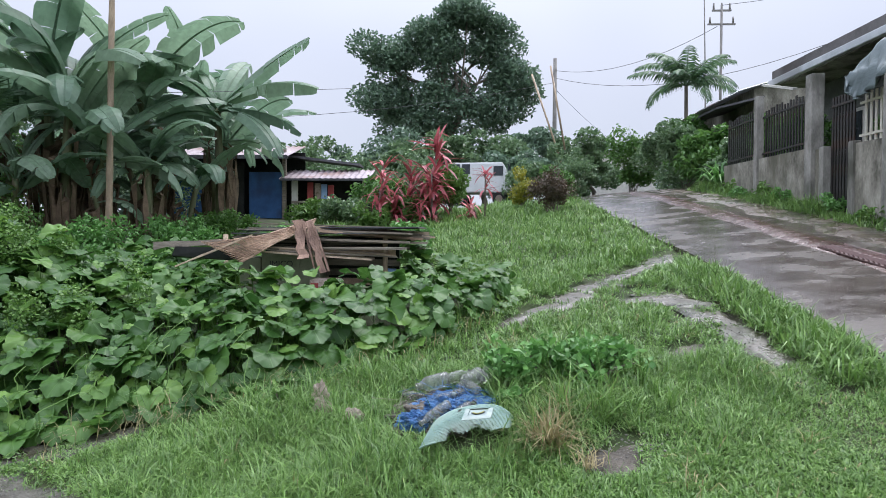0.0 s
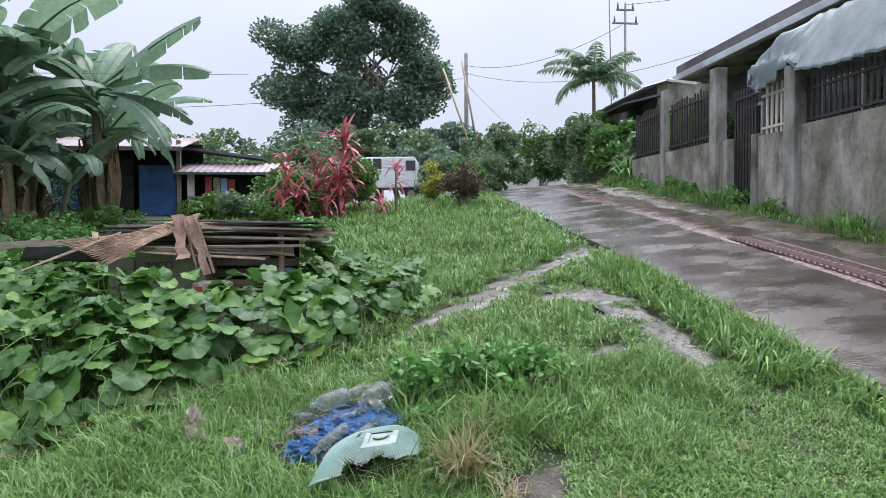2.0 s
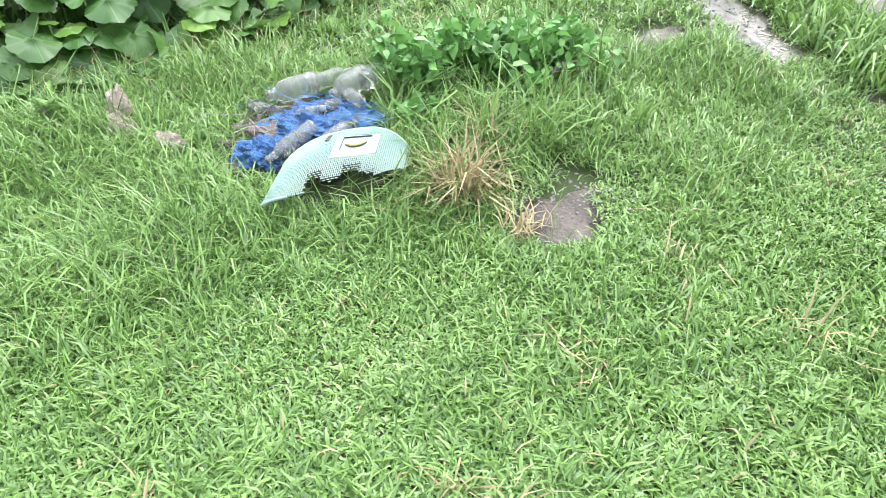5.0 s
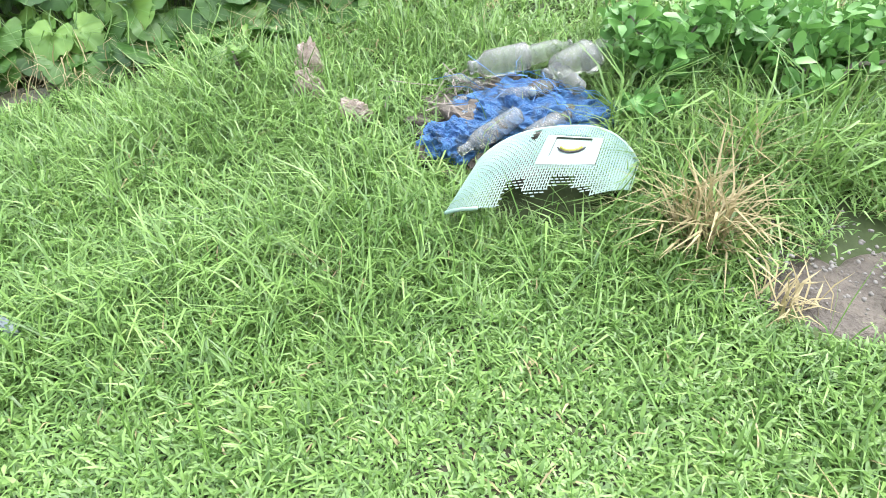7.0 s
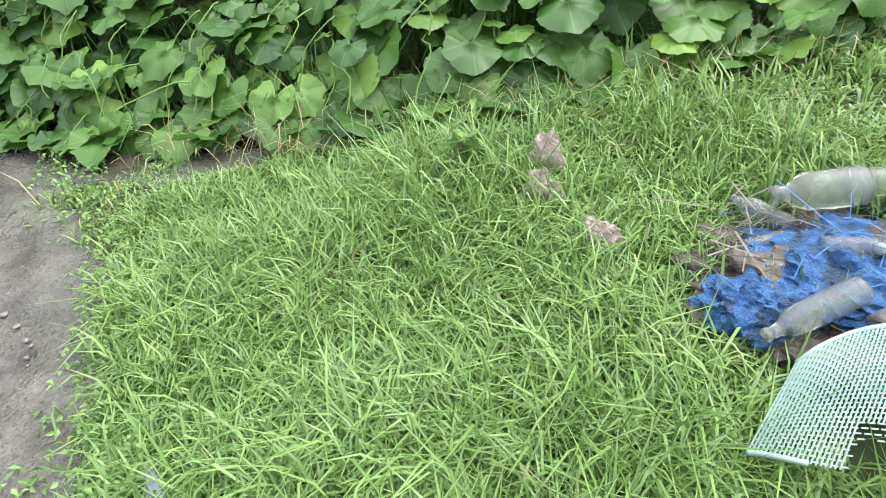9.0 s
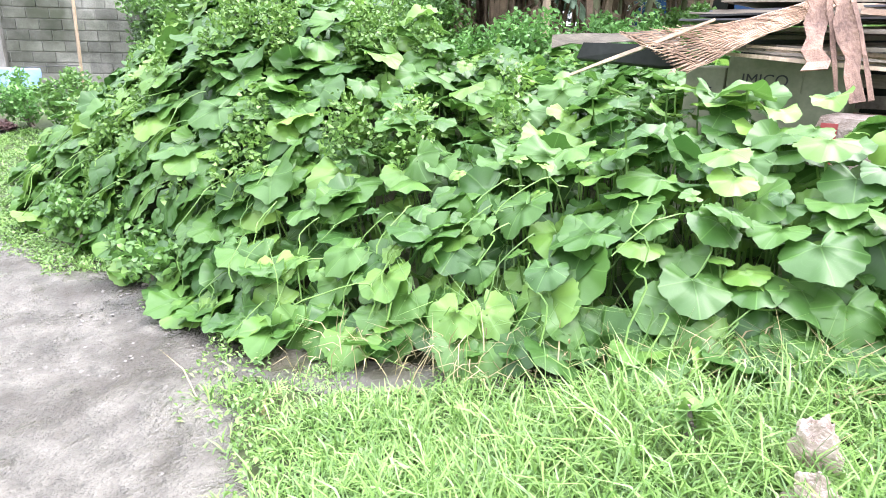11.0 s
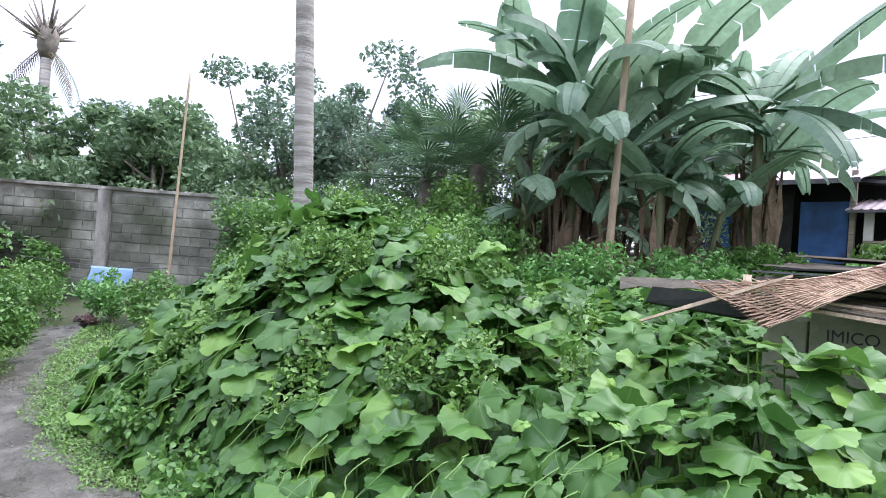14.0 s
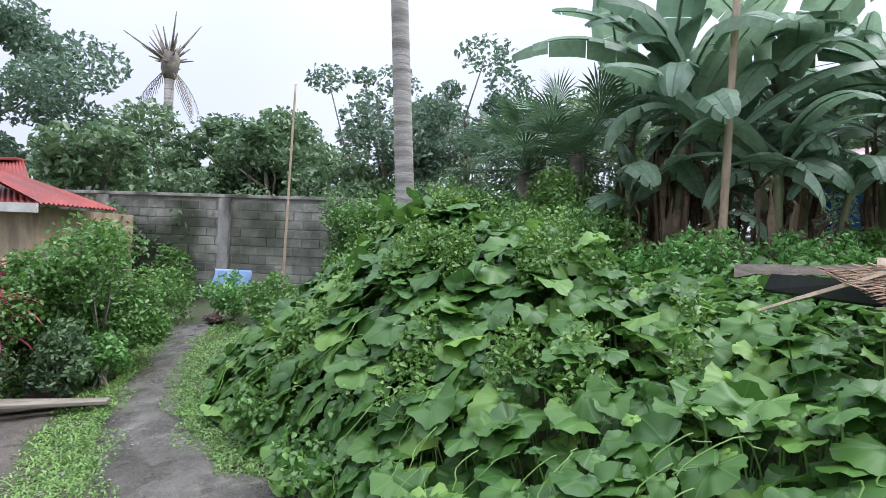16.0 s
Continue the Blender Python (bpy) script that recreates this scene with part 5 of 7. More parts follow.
# trees behind the block wall
for k, (tx_, ty_, cz, r, rh, n, mat_) in enumerate([(-27, 1.2, 6.6, 3.8, 4.6, 10000, L_TREE), (-23, 7.0, 2.6, 3.0, 2.6, 7000, L_TREE_MID), (-20.0, 9.5, 2.7, 2.6, 2.5, 7000, L_TREE_MID), (-24, 12.5, 3.2, 3.2, 3.0, 6500, L_TREE_MID), (-17.5, 12.2, 4.7, 2.1, 2.3, 3600, L_TREE), (-15.5, 14.0, 4.5, 2.1, 2.3, 3600, L_TREE), (-14.5, 17.5, 3.4, 2.6, 2.6, 5000, L_TREE_MID), (-12.0, 20.5, 3.6, 2.8, 2.8, 6000, L_TREE), (-19.0, 4.5, 2.0, 2.0, 1.8, 4500, L_TREE_MID), (-11.5, 25, 4.2, 3.2, 3.2, 6000, L_TREE_MID), (-17.5, 11.0, 2.0, 2.0, 1.9, 4500, L_TREE_MID), (-16.0, 22, 4.2, 3.4, 3.4, 6000, L_TREE_MID), (-22, 18, 4.2, 3.6, 3.4, 6000, L_TREE), (-30, 6.5, 3.6, 3.6, 3.2, 6000, L_TREE_MID), (-31, 13, 4.0, 3.8, 3.4, 6000, L_TREE)]):
    tree("tree", (tx_, ty_, H(tx_, ty_)), (tx_, ty_, cz), (r, r, rh), 0.14, n, 0.26 if n > 4000 else 0.19, mat_, 80 + k, "leafy tree growing behind the yard wall" if n > 4000 else "thin open-crowned tree behind the yard", 20, 10, "yard trees")


def fan_palm(x, y, z, leaves, size, seed):
    rng = np.random.default_rng(seed)
    thing = empty("fan_palm", (x, y, H(x, y)), "shaggy fan palm with pleated leaves", "palm tree", "fan palms")
    hgt = z - H(x, y)
    tube("trunk", [(0, 0, -0.1), (0, 0, hgt)], [0.16, 0.13], M_BARK, thing, 8)
    for k in range(leaves):
        az, el = rng.uniform(0, 6.28), rng.uniform(-0.5, 1.3)
        d = turned(np.array(az), np.array(el))
        hub = d * size * rng.uniform(0.5, 0.9)
        s = np.array([-math.sin(az), math.cos(az), 0])
        verts, faces = [hub * 0.02, hub], []
        out = [tube_arrays([np.zeros(3), hub], 0.012, 4)]
        vs, fs = [], []
        for q in np.linspace(-1.25, 1.25, 15):
            e = d * math.cos(q) + s * math.sin(q)
            L = size * 0.75 * (1 - 0.2 * abs(q))
            tip = hub + e * L + np.array([0, 0, -0.18 * L])
            w = np.cross(e, np.cross(d, s)) * 0.022 * size
            b = len(vs)
            vs += [hub, hub + e * L * 0.5 + w, tip, hub + e * L * 0.5 - w]
            fs += [(b, b + 1, b + 2, b + 3)]
        out.append((np.array(vs), fs))
        ob = part("leaf", py_mesh("leaf", *join_arrays(out)), L_PALM, thing)
        ob.location = (0, 0, hgt)
    return thing


fan_palm(-10.3, 11.6, 2.6, 20, 1.3, 91)
fan_palm(-9.5, 12.2, 2.9, 22, 1.3, 92)
fan_palm(-11.0, 12.6, 3.0, 22, 1.3, 93)
for k, (sx, sy, r, hh, m_) in enumerate([(-9.9, 10.4, 1.0, 1.0, L_SHRUB), (-8.8, 11.2, 1.0, 1.1, L_PALE), (-12.3, 10.6, 1.1, 1.1, L_SHRUB), (-13.3, 9.4, 1.0, 0.9, L_SHRUB), (-8.0, 10.6, 0.9, 0.8, L_SHRUB), (-7.8, 9.0, 0.8, 0.7, L_PALE), (-10.6, 8.6, 0.9, 0.9, L_SHRUB), (-11.5, 12.5, 1.2, 1.4, L_TREE_MID), (-6.2, 11.0, 0.9, 0.5, L_WEED), (-9.0, 8.2, 0.8, 0.7, L_PALE), (-9.6, 14.6, 1.3, 1.2, L_SHRUB), (-10.6, 14.0, 1.3, 1.5, L_TREE_MID), (-7.6, 11.3, 0.9, 0.6, L_SHRUB), (-5.4, 12.6, 0.9, 0.5, L_WEED), (-5.0, 14.2, 0.9, 0.5, L_SHRUB), (-13.0, 11.6, 1.2, 1.4, L_TREE_MID), (-14.5, 11.5, 1.2, 1.3, L_SHRUB), (-8.4, 17.8, 1.4, 1.2, L_TREE_MID)]):
    shrub("yard_shrub", (sx, sy), (r, r, hh), 2600, 0.11, m_, 100 + k, "tangled leafy shrub in the overgrown yard", group="yard shrubs")
for k, (sx, sy, r, hh) in enumerate([(-8.4, 9.9, 0.8, 0.95), (-9.6, 9.4, 0.8, 1.05), (-7.3, 9.9, 0.7, 0.75), (-6.4, 9.4, 0.6, 0.5), (-10.4, 10.2, 0.9, 1.2), (-8.9, 11.6, 0.9, 1.2)]):
    shrub("flowering_shrub", (sx, sy), (r, r, hh), 2200, 0.09, L_PALE if k % 2 else L_SHRUB, 700 + k, "loose pale shrub behind the vine mound", group="flowering shrubs", clumps=20)
# beside the yard path
for k, (sx, sy, r, hh, m_, n) in enumerate([(-9.6, 4.4, 0.85, 1.0, L_SHRUB, 6000), (-10.6, 4.6, 0.6, 0.85, L_PALE, 3600), (-9.2, 3.2, 0.7, 0.75, L_SHRUB, 3000), (-11.4, 4.9, 0.5, 0.45, L_SHRUB, 1500), (-9.1, 4.35, 0.4, 0.32, L_WEED, 1500), (-11.9, 6.6, 0.6, 0.4, L_WEED, 1500), (-11.0, 6.9, 0.6, 0.45, L_SHRUB, 1500), (-13.0, 5.6, 0.7, 0.5, L_SHRUB, 1500), (-8.6, 2.4, 0.7, 0.6, L_SHRUB, 2000), (-9.5, 3.7, 0.75, 0.85, L_SHRUB, 5200), (-8.9, 3.95, 0.45, 0.5, L_TREE_MID, 2600), (-10.2, 4.1, 0.7, 1.0, L_TREE_MID, 4200), (-8.7, 3.1, 0.5, 0.5, L_TREE_MID, 2400)]):
    shrub("path_shrub", (sx, sy), (r, r, hh), n, 0.075, m_, 120 + k, "small-leaved bush beside the yard path", group="path shrubs")
cordyline(-10.0, 3.35, 4, 140, 0.95, "red cordyline beside the red-roofed house")
cordyline(-8.95, 3.35, 3, 141, 0.85, "red cordyline beside the red-roofed house")

# ---- pumpkin vines ----
FRONT_X = np.array([-9.2, -8.0, -6.8, -5.2, -3.9, -2.9, -2.3, -1.2, -0.7, 0.0, 0.55, 0.9])
FRONT_Y = np.array([5.75, 5.4, 5.15, 5.25, 5.14, 5.34, 5.56, 6.04, 6.36, 6.9, 7.55, 8.3])


def vine_depth(x, y):
    """How far inside the vine patch a place is."""
    return np.minimum(y - np.interp(x, FRONT_X, FRONT_Y), np.minimum((0.92 - x) * 0.9, x + 8.6))


def vine_top(x, y):
    d = np.clip(vine_depth(x, y), 0, None)
    low = (0.52 + 0.08 * np.sin(2.1 * x + y) + 0.06 * np.sin(3.7 * y - x)) * (1 - np.exp(-d / 0.28))
    mound = 1.13 * np.exp(-(((x + 5.95) / 1.75) ** 2 + ((y - 6.75) / 1.15) ** 2)) * (1 - np.exp(-d / 0.35))
    return height(x, y) + low * (1 - 0.35 * np.clip(x + 0.6, 0, 1)) + mound + 0.2 * np.exp(-(((x + 2.0) / 1.0) ** 2 + ((y - 7.45) / 0.35) ** 2)) + 0.42 * np.exp(-(((x + 4.15) / 0.75) ** 2 + ((y - 7.2) / 0.7) ** 2))


def pumpkin_leaf(seed):
    """A broad leaf with five shallow pointed lobes and a deep notch at the stalk; dished, with a wavy toothed edge."""
    rng = np.random.default_rng(seed)
    n = 40
    th = np.linspace(-np.pi, np.pi, n, endpoint=False)
    lobe = 1 - np.abs(np.sin(2.5 * th))
    r = 0.5 * (0.885 + 0.085 * lobe + 0.09 * np.exp(-(th / 0.3) ** 2) + 0.02 * np.where(np.arange(n) % 2, 1, -1) + 0.02 * rng.normal(0, 1, n))
    r *= np.where(np.abs(th) > 2.95, 0.3, np.where(np.abs(th) > 2.75, 0.72, 1.0)) * (1 + 0.06 * np.cos(th))
    dish, droop, twist, wave = rng.uniform(-0.08, 0.16), rng.uniform(0.04, 0.22), rng.normal(0, 0.06), rng.uniform(0.018, 0.04)
    phase = rng.uniform(0, 6.28)
    verts = [(0, -0.1, 0)]
    for k in (0.38, 0.72, 1.0):
        for a, q in zip(th, r):
            puff = 0.016 * (1 - math.cos(5 * a)) * k * (1.2 - k)
            z = dish * k * k * abs(math.sin(a)) - droop * k * k * max(math.cos(a), 0) ** 2 - 0.05 * k * k * max(-math.cos(a), 0)
            verts.append((math.sin(a) * q * k, math.cos(a) * q * k - 0.05, z + puff + twist * k * k * math.sin(2 * a) + wave * k ** 3 * (math.sin(6 * a + phase) + 0.6 * math.sin(11 * a - phase))))
    faces = [(0, 1 + j, 1 + (j + 1) % n) for j in range(n)]
    for ring in range(2):
        b = 1 + ring * n
        faces += [(b + j, b + n + j, b + n + (j + 1) % n, b + (j + 1) % n) for j in range(n)]
    return np.array(verts), faces


LEAF_KINDS = [pumpkin_leaf(200 + k) for k in range(9)]
def flat_uv(mesh, xy):
    """Keeps each leaf's own flat coordinates for its veins."""
    layer = mesh.uv_layers.new(name="flat")
    idx = np.zeros(len(mesh.loops), np.int32)
    mesh.loops.foreach_get("vertex_index", idx)
    layer.data.foreach_set("uv", np.asarray(xy, np.float32)[idx].ravel())


LEAF_MESHES = []
for v, f in LEAF_KINDS:
    mesh = py_mesh("leaf", v, f)
    mesh.polygons.foreach_set("use_smooth", [True] * len(mesh.polygons))
    flat_uv(mesh, v[:, :2] + [0, 0.12])
    LEAF_MESHES.append(mesh)
vines = empty("pumpkin_vine", (-2.0, 6.2, H(-2, 6.2)), "sprawling pumpkin vines with broad green leaves over the bank", "pumpkin plant")
rng = np.random.default_rng(77)
cand = np.stack([rng.uniform(-8.6, 0.95, 9800), rng.uniform(5.0, 11.0, 9800)], -1)
cx, cy = cand.T
inside = vine_depth(cx, cy) > -0.08
pile_zone = (cx > -2.75) & (cx < -0.5) & (cy > 7.75)
keep = inside & ~pile_zone & ~((cx > -0.4) & (cy > 9.2))
cx, cy = cx[keep], cy[keep]
n_in = len(cx)
e = 0.06
gx = (vine_top(cx + e, cy) - vine_top(cx - e, cy)) / (2 * e)
gy = (vine_top(cx, cy + e) - vine_top(cx, cy - e)) / (2 * e)
steep = np.sqrt(1 + gx ** 2 + gy ** 2)
pick = rng.uniform(0, 1, n_in) < np.clip(0.55 * steep ** 0.8, 0, 1)
cx, cy, gx, gy = cx[pick], cy[pick], gx[pick], gy[pick]
n_in = len(cx)
layer = rng.choice([0, 1, 2, 3], n_in, p=[0.56, 0.24, 0.12, 0.08])
down = np.array([0.0, 0.14, 0.3, 0.5])[layer] + rng.normal(0, 0.07, n_in)
cz = np.maximum(vine_top(cx, cy) - down, height(cx, cy) + 0.08)
nor = np.stack([-gx * 0.46, -gy * 0.46, np.ones(n_in)], -1) + rng.normal(0, 0.28, (n_in, 3)) * (1 + 0.5 * (layer[:, None] > 0))
nor /= np.linalg.norm(nor, axis=1, keepdims=True)
tipd = np.stack([-gx + rng.normal(0, 0.6, n_in), -gy - 0.5 + rng.normal(0, 0.6, n_in), np.zeros(n_in)], -1)
tipd -= nor * (tipd * nor).sum(1, keepdims=True)
tipd /= np.linalg.norm(tipd, axis=1, keepdims=True) + 1e-9
side = np.cross(tipd, nor)
size = rng.uniform(0.2, 0.34, n_in) * np.where(layer == 0, 1.0, 0.9)
size *= 1 + 0.22 * np.exp(-(((cx + 5.7) / 2.0) ** 2 + ((cy - 6.5) / 1.3) ** 2))
size[rng.uniform(0, 1, n_in) < 0.3] *= 0.45
kind = rng.integers(0, 9, n_in)
order = np.argsort(np.where(layer == 0, 0, 10) + np.hypot(cx + 2.6, cy - 5.6))
single = set(order[:300].tolist())
rest_v, rest_f, rest_uv, base_i = [], [], [], 0
origin = np.array(vines.location)
for i in range(n_in):
    R = np.stack([side[i], tipd[i], nor[i]], 1) * size[i]
    p = np.array([cx[i], cy[i], cz[i]]) - origin
    if i in single:
        ob = part("leaf", LEAF_MESHES[kind[i]], L_PUMPKIN, vines)
        m4 = np.eye(4)
        m4[:3, :3], m4[:3, 3] = R, p
        ob.matrix_local = Matrix(m4.tolist())
    else:
        v, f = LEAF_KINDS[kind[i]]
        rest_v.append(v @ R.T + p)
        rest_uv.append(v[:, :2] + [0, 0.12])
        rest_f += [tuple(q + base_i for q in face) for face in f]
        base_i += len(v)
mass = part("leaf_mass", py_mesh("leaf_mass", np.vstack(rest_v), rest_f), L_PUMPKIN_FAR, vines, smooth=True)
flat_uv(mass.data, np.vstack(rest_uv))
mass["kind"] = "stuff"
stalks = []
for i in order[:420]:
    top_p = np.array([cx[i], cy[i], cz[i]]) - origin
    foot = np.array([cx[i] + rng.normal(0, 0.06), cy[i] + 0.1 + rng.normal(0, 0.06), H(cx[i], cy[i])]) - origin
    stalks.append(tube_arrays([foot, (foot + top_p) / 2 + rng.normal(0, 0.03, 3), top_p], [0.008, 0.006, 0.005], 4, cap=False))
st = part("stalk_mass", py_mesh("stalk_mass", *join_arrays(stalks)), L_PALE, vines)
st["kind"] = "stuff"
# climbing small-leaved vine tangled over the mound
sx, sy = rng.normal(-5.5, 1.7, 60000), rng.normal(6.7, 0.9, 60000)
ok = vine_depth(sx, sy) > 0.1
sx, sy = sx[ok], sy[ok]
clump = np.sin(sx * 4.1 + 0.7) * np.sin(sy * 4.7) + 0.5 * np.sin(sx * 9 + sy * 7)
ok = (clump > 0.38) & (((sx + 5.6) / 2.6) ** 2 + ((sy - 6.8) / 1.5) ** 2 < 1.0)
sx, sy = sx[ok], sy[ok]
pts = np.stack([sx, sy, vine_top(sx, sy) + rng.normal(0.06, 0.08, len(sx))], -1)
tagged(part("climbing_vine", leaf_mesh("climbing_vine", pts, 0.048, 0.034, rng), L_PALE), "fine pale climbing vine tangled over the pumpkin leaves", "vine", kind="stuff")
tendril = []
for k in range(70):
    x0, y0 = rng.uniform(-7.5, -1.0), 0
    y0 = np.interp(x0, FRONT_X, FRONT_Y) + rng.uniform(0.1, 0.7)
    p0 = np.array([x0, y0, vine_top(x0, y0)])
    t = np.linspace(0, 1, 9)[:, None]
    tendril.append(tube_arrays(p0 + t * [rng.normal(0, 0.2), -rng.uniform(0.1, 0.35), rng.uniform(0.0, 0.2)] - t ** 2 * [0, 0.05, rng.uniform(0.2, 0.5)] + 0.02 * np.sin(t * 9 + k), 0.004, 4))
tagged(part("vine_tendrils", py_mesh("vine_tendrils", *join_arrays(tendril)), L_PALE), "curling pale green pumpkin tendrils", "vine", kind="stuff")
# loose grass standing up through the leaves
bx_, by_ = rng.uniform(-4.4, 0.8, 3600), rng.uniform(5.1, 9.0, 3600)
ok = (vine_depth(bx_, by_) > 0.0) & (np.sin(3.3 * bx_ + by_) * np.sin(2.9 * by_) > 0.1)
ok &= ~((bx_ > -2.75) & (bx_ < -0.5) & (by_ > 7.75))
bx_, by_ = bx_[ok], by_[ok]
roots = np.stack([bx_, by_, height(bx_, by_)], -1)
tagged(part("vine_grass", blade_mesh("vine_grass", roots, 0.48, 0.006, rng, 0.35, 0.8), L_PALE), "long pale grass standing among the pumpkin leaves", "grass", kind="stuff")
# upright shoots at the top of the mound
for x0, y0, zt in ((-4.75, 7.2, 1.3), (-6.1, 6.5, 1.52), (-5.75, 6.6, 1.56), (-6.5, 6.7, 1.5)):
    sh = empty("pumpkin_shoot", (x0, y0, vine_top(x0, y0) - 0.3), "upright young pumpkin shoot on the mound", "plant", "pumpkin shoots")
    tube("stem", [(0, 0, 0), (0.02, 0, (zt - vine_top(x0, y0) + 0.3))], [0.012, 0.006], L_PALE, sh, 5)
    for k in range(5):
        lf = part("leaf", LEAF_MESHES[k], L_PUMPKIN, sh)
        lf.matrix_local = Matrix.Translation((0.05 * math.cos(k * 2.4), 0.05 * math.sin(k * 2.4), (zt - vine_top(x0, y0) + 0.3) * (0.6 + 0.1 * k))) @ Matrix.Rotation(k * 2.4, 4, "Z") @ Matrix.Rotation(0.8, 4, "X") @ Matrix.Scale(0.2, 4)

for k, (wx, wy, wh) in enumerate(((-6.9, 7.3, 0.42), (-5.4, 7.8, 0.5), (-7.2, 7.0, 0.36), (-4.8, 8.2, 0.36))):
    wsh = shrub("wispy_weed", (wx, wy), (0.5, 0.4, wh), 1500, 0.045, L_PALE, 600 + k, "wispy pale weed rising out of the vines", "weed", 9, 18, "wispy weeds")
    wsh.location.z = float(vine_top(wx, wy)) - 0.25

# ---- pile of scrap under a bamboo mat ----
def pz(x, y):
    return H(x, y)


crate = empty("scrap_pile_base", (-1.95, 8.6, pz(-1.95, 8.6)), "low stack of boards under a fallen bamboo mat", "scrap pile")
cz0 = pz(-1.95, 8.6)
part("carton", box_bm((0.75, 0.5, 0.7), (0.02, 0.02, 0.42), 0.01), M_BOX, crate, "olive carton with black lettering")
part("carton", box_bm((0.28, 0.5, 0.62), (-0.52, 0.06, 0.38), 0.01), M_BOX, crate, "olive carton")
# back board takes the shade colour so the pile's inside stays dark
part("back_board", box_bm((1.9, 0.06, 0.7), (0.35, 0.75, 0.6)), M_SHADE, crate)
for k in range(9):
    a = -0.05 + 0.04 * math.sin(k * 2.1)
    part("board", box_bm((2.3 - 0.1 * (k % 3), 0.14, 0.025), (0.35 + 0.08 * (k % 4), -0.42 + 0.12 * k, 0.82 + 0.035 * ((k * 3) % 7)), 0, Matrix.Rotation(a, 4, "Z") @ Matrix.Rotation(radians(2 * math.sin(k)), 4, "Y")), M_WOOD, crate)
for k in range(5):
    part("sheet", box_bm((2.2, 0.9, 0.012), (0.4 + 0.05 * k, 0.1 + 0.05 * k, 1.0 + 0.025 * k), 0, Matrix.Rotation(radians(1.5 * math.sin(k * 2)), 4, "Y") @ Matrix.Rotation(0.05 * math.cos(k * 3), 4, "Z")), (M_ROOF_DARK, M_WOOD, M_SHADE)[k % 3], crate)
for k in range(5):
    part("side_plank", box_bm((1.25 - 0.06 * (k % 3), 0.03, 0.085), (0.72 + 0.03 * (k % 2), 0.06 + 0.02 * (k % 3), 0.25 + 0.125 * k), 0, Matrix.Rotation(radians(1.5 * math.sin(k * 2.3)), 4, "Y")), (M_WOOD, M_MAT, M_BARK)[k % 3], crate)
for px_, py_ in ((1.2, -0.1), (-1.2, 0.8), (1.2, 0.8)):
    tube("leg", [(px_, py_, -0.15), (px_, py_, 0.98)], 0.035, M_BAMBOO, crate, 6)
part("printed_label", box_bm((0.46, 0.006, 0.15), (-0.1, -0.237, 0.62)), M_BOX, crate, "yellowed printed label")
# lettering on the carton
txt = bpy.data.curves.new("lettering", "FONT")
txt.body, txt.size, txt.extrude, txt.align_x = "IMICO", 0.108, 0.001, "CENTER"
lettering = new("lettering", txt)
lettering.data.materials.append(M_BLACK)
lettering.parent = crate
lettering.matrix_local = Matrix.Translation((-0.1, -0.245, 0.58)) @ Matrix.Rotation(radians(90), 4, "X")
txt2 = bpy.data.curves.new("lettering_side", "FONT")
txt2.body, txt2.size, txt2.extrude = "OFF", 0.09, 0.001
lt2 = new("lettering_side", txt2)
lt2.data.materials.append(M_BLACK)
lt2.parent = crate
lt2.matrix_local = Matrix.Translation((-0.46, -0.2, 0.42)) @ Matrix.Rotation(radians(90), 4, "X") @ Matrix.Rotation(radians(90), 4, "Z")

# woven mat: splints in herringbone, sagging to a corner
def mat_point(u, v):
    """Place on the mat: u along it, v from its high edge to the hanging corner."""
    a, b, c = np.array([-2.75, 7.62, 1.05]), np.array([-1.66, 8.55, 1.33]), np.array([-2.3, 7.6, 0.83])
    d = np.array([-1.68, 8.3, 1.24])
    p = (a * (1 - u) + b * u) * (1 - v) + (c * (1 - u) + d * u) * v
    return p + np.array([0, 0, -0.05 * math.sin(math.pi * u) * (1 - v) + 0.012 * math.sin(9 * u + 4 * v)])


mat_thing = empty("bamboo_mat", (-2.3, 8.0, 1.0), "torn woven split-bamboo mat sagging over the pile", "bamboo mat")
org = np.array([-2.3, 8.0, 1.0])
rngm = random.Random(5)
for fam in range(2):
    for k in range(34):
        a = k / 33
        pts = []
        for q in np.linspace(0, 1, 7):
            u, v = (a + 0.3 * (q - 0.5), q) if fam == 0 else (q, a + 0.25 * (0.5 - q))
            u, v = min(max(u, 0), 1), min(max(v, 0), 1)
            p = mat_point(u, v) + np.array([0, 0, 0.007 * (1 if (int(q * 6) + k + fam) % 2 else -1)])
            pts.append(p - org)
        cut = rngm.randint(5, 7)
        pts = np.array(pts[:cut] if fam == 0 else pts)
        w = 0.027
        tn = np.gradient(pts, axis=0)
        sd = np.cross(tn, [0, 0, 1.0])
        sd /= np.linalg.norm(sd, axis=1, keepdims=True) + 1e-9
        vv = np.concatenate([pts - sd * w, pts + sd * w, pts + sd * w - [0, 0, 0.004], pts - sd * w - [0, 0, 0.004]])
        n = len(pts)
        ff = [(r * n + i, r * n + i + 1, ((r + 1) % 4) * n + i + 1, ((r + 1) % 4) * n + i) for r in range(4) for i in range(n - 1)]
        part("splint", py_mesh("splint", vv, ff), M_MAT, mat_thing)
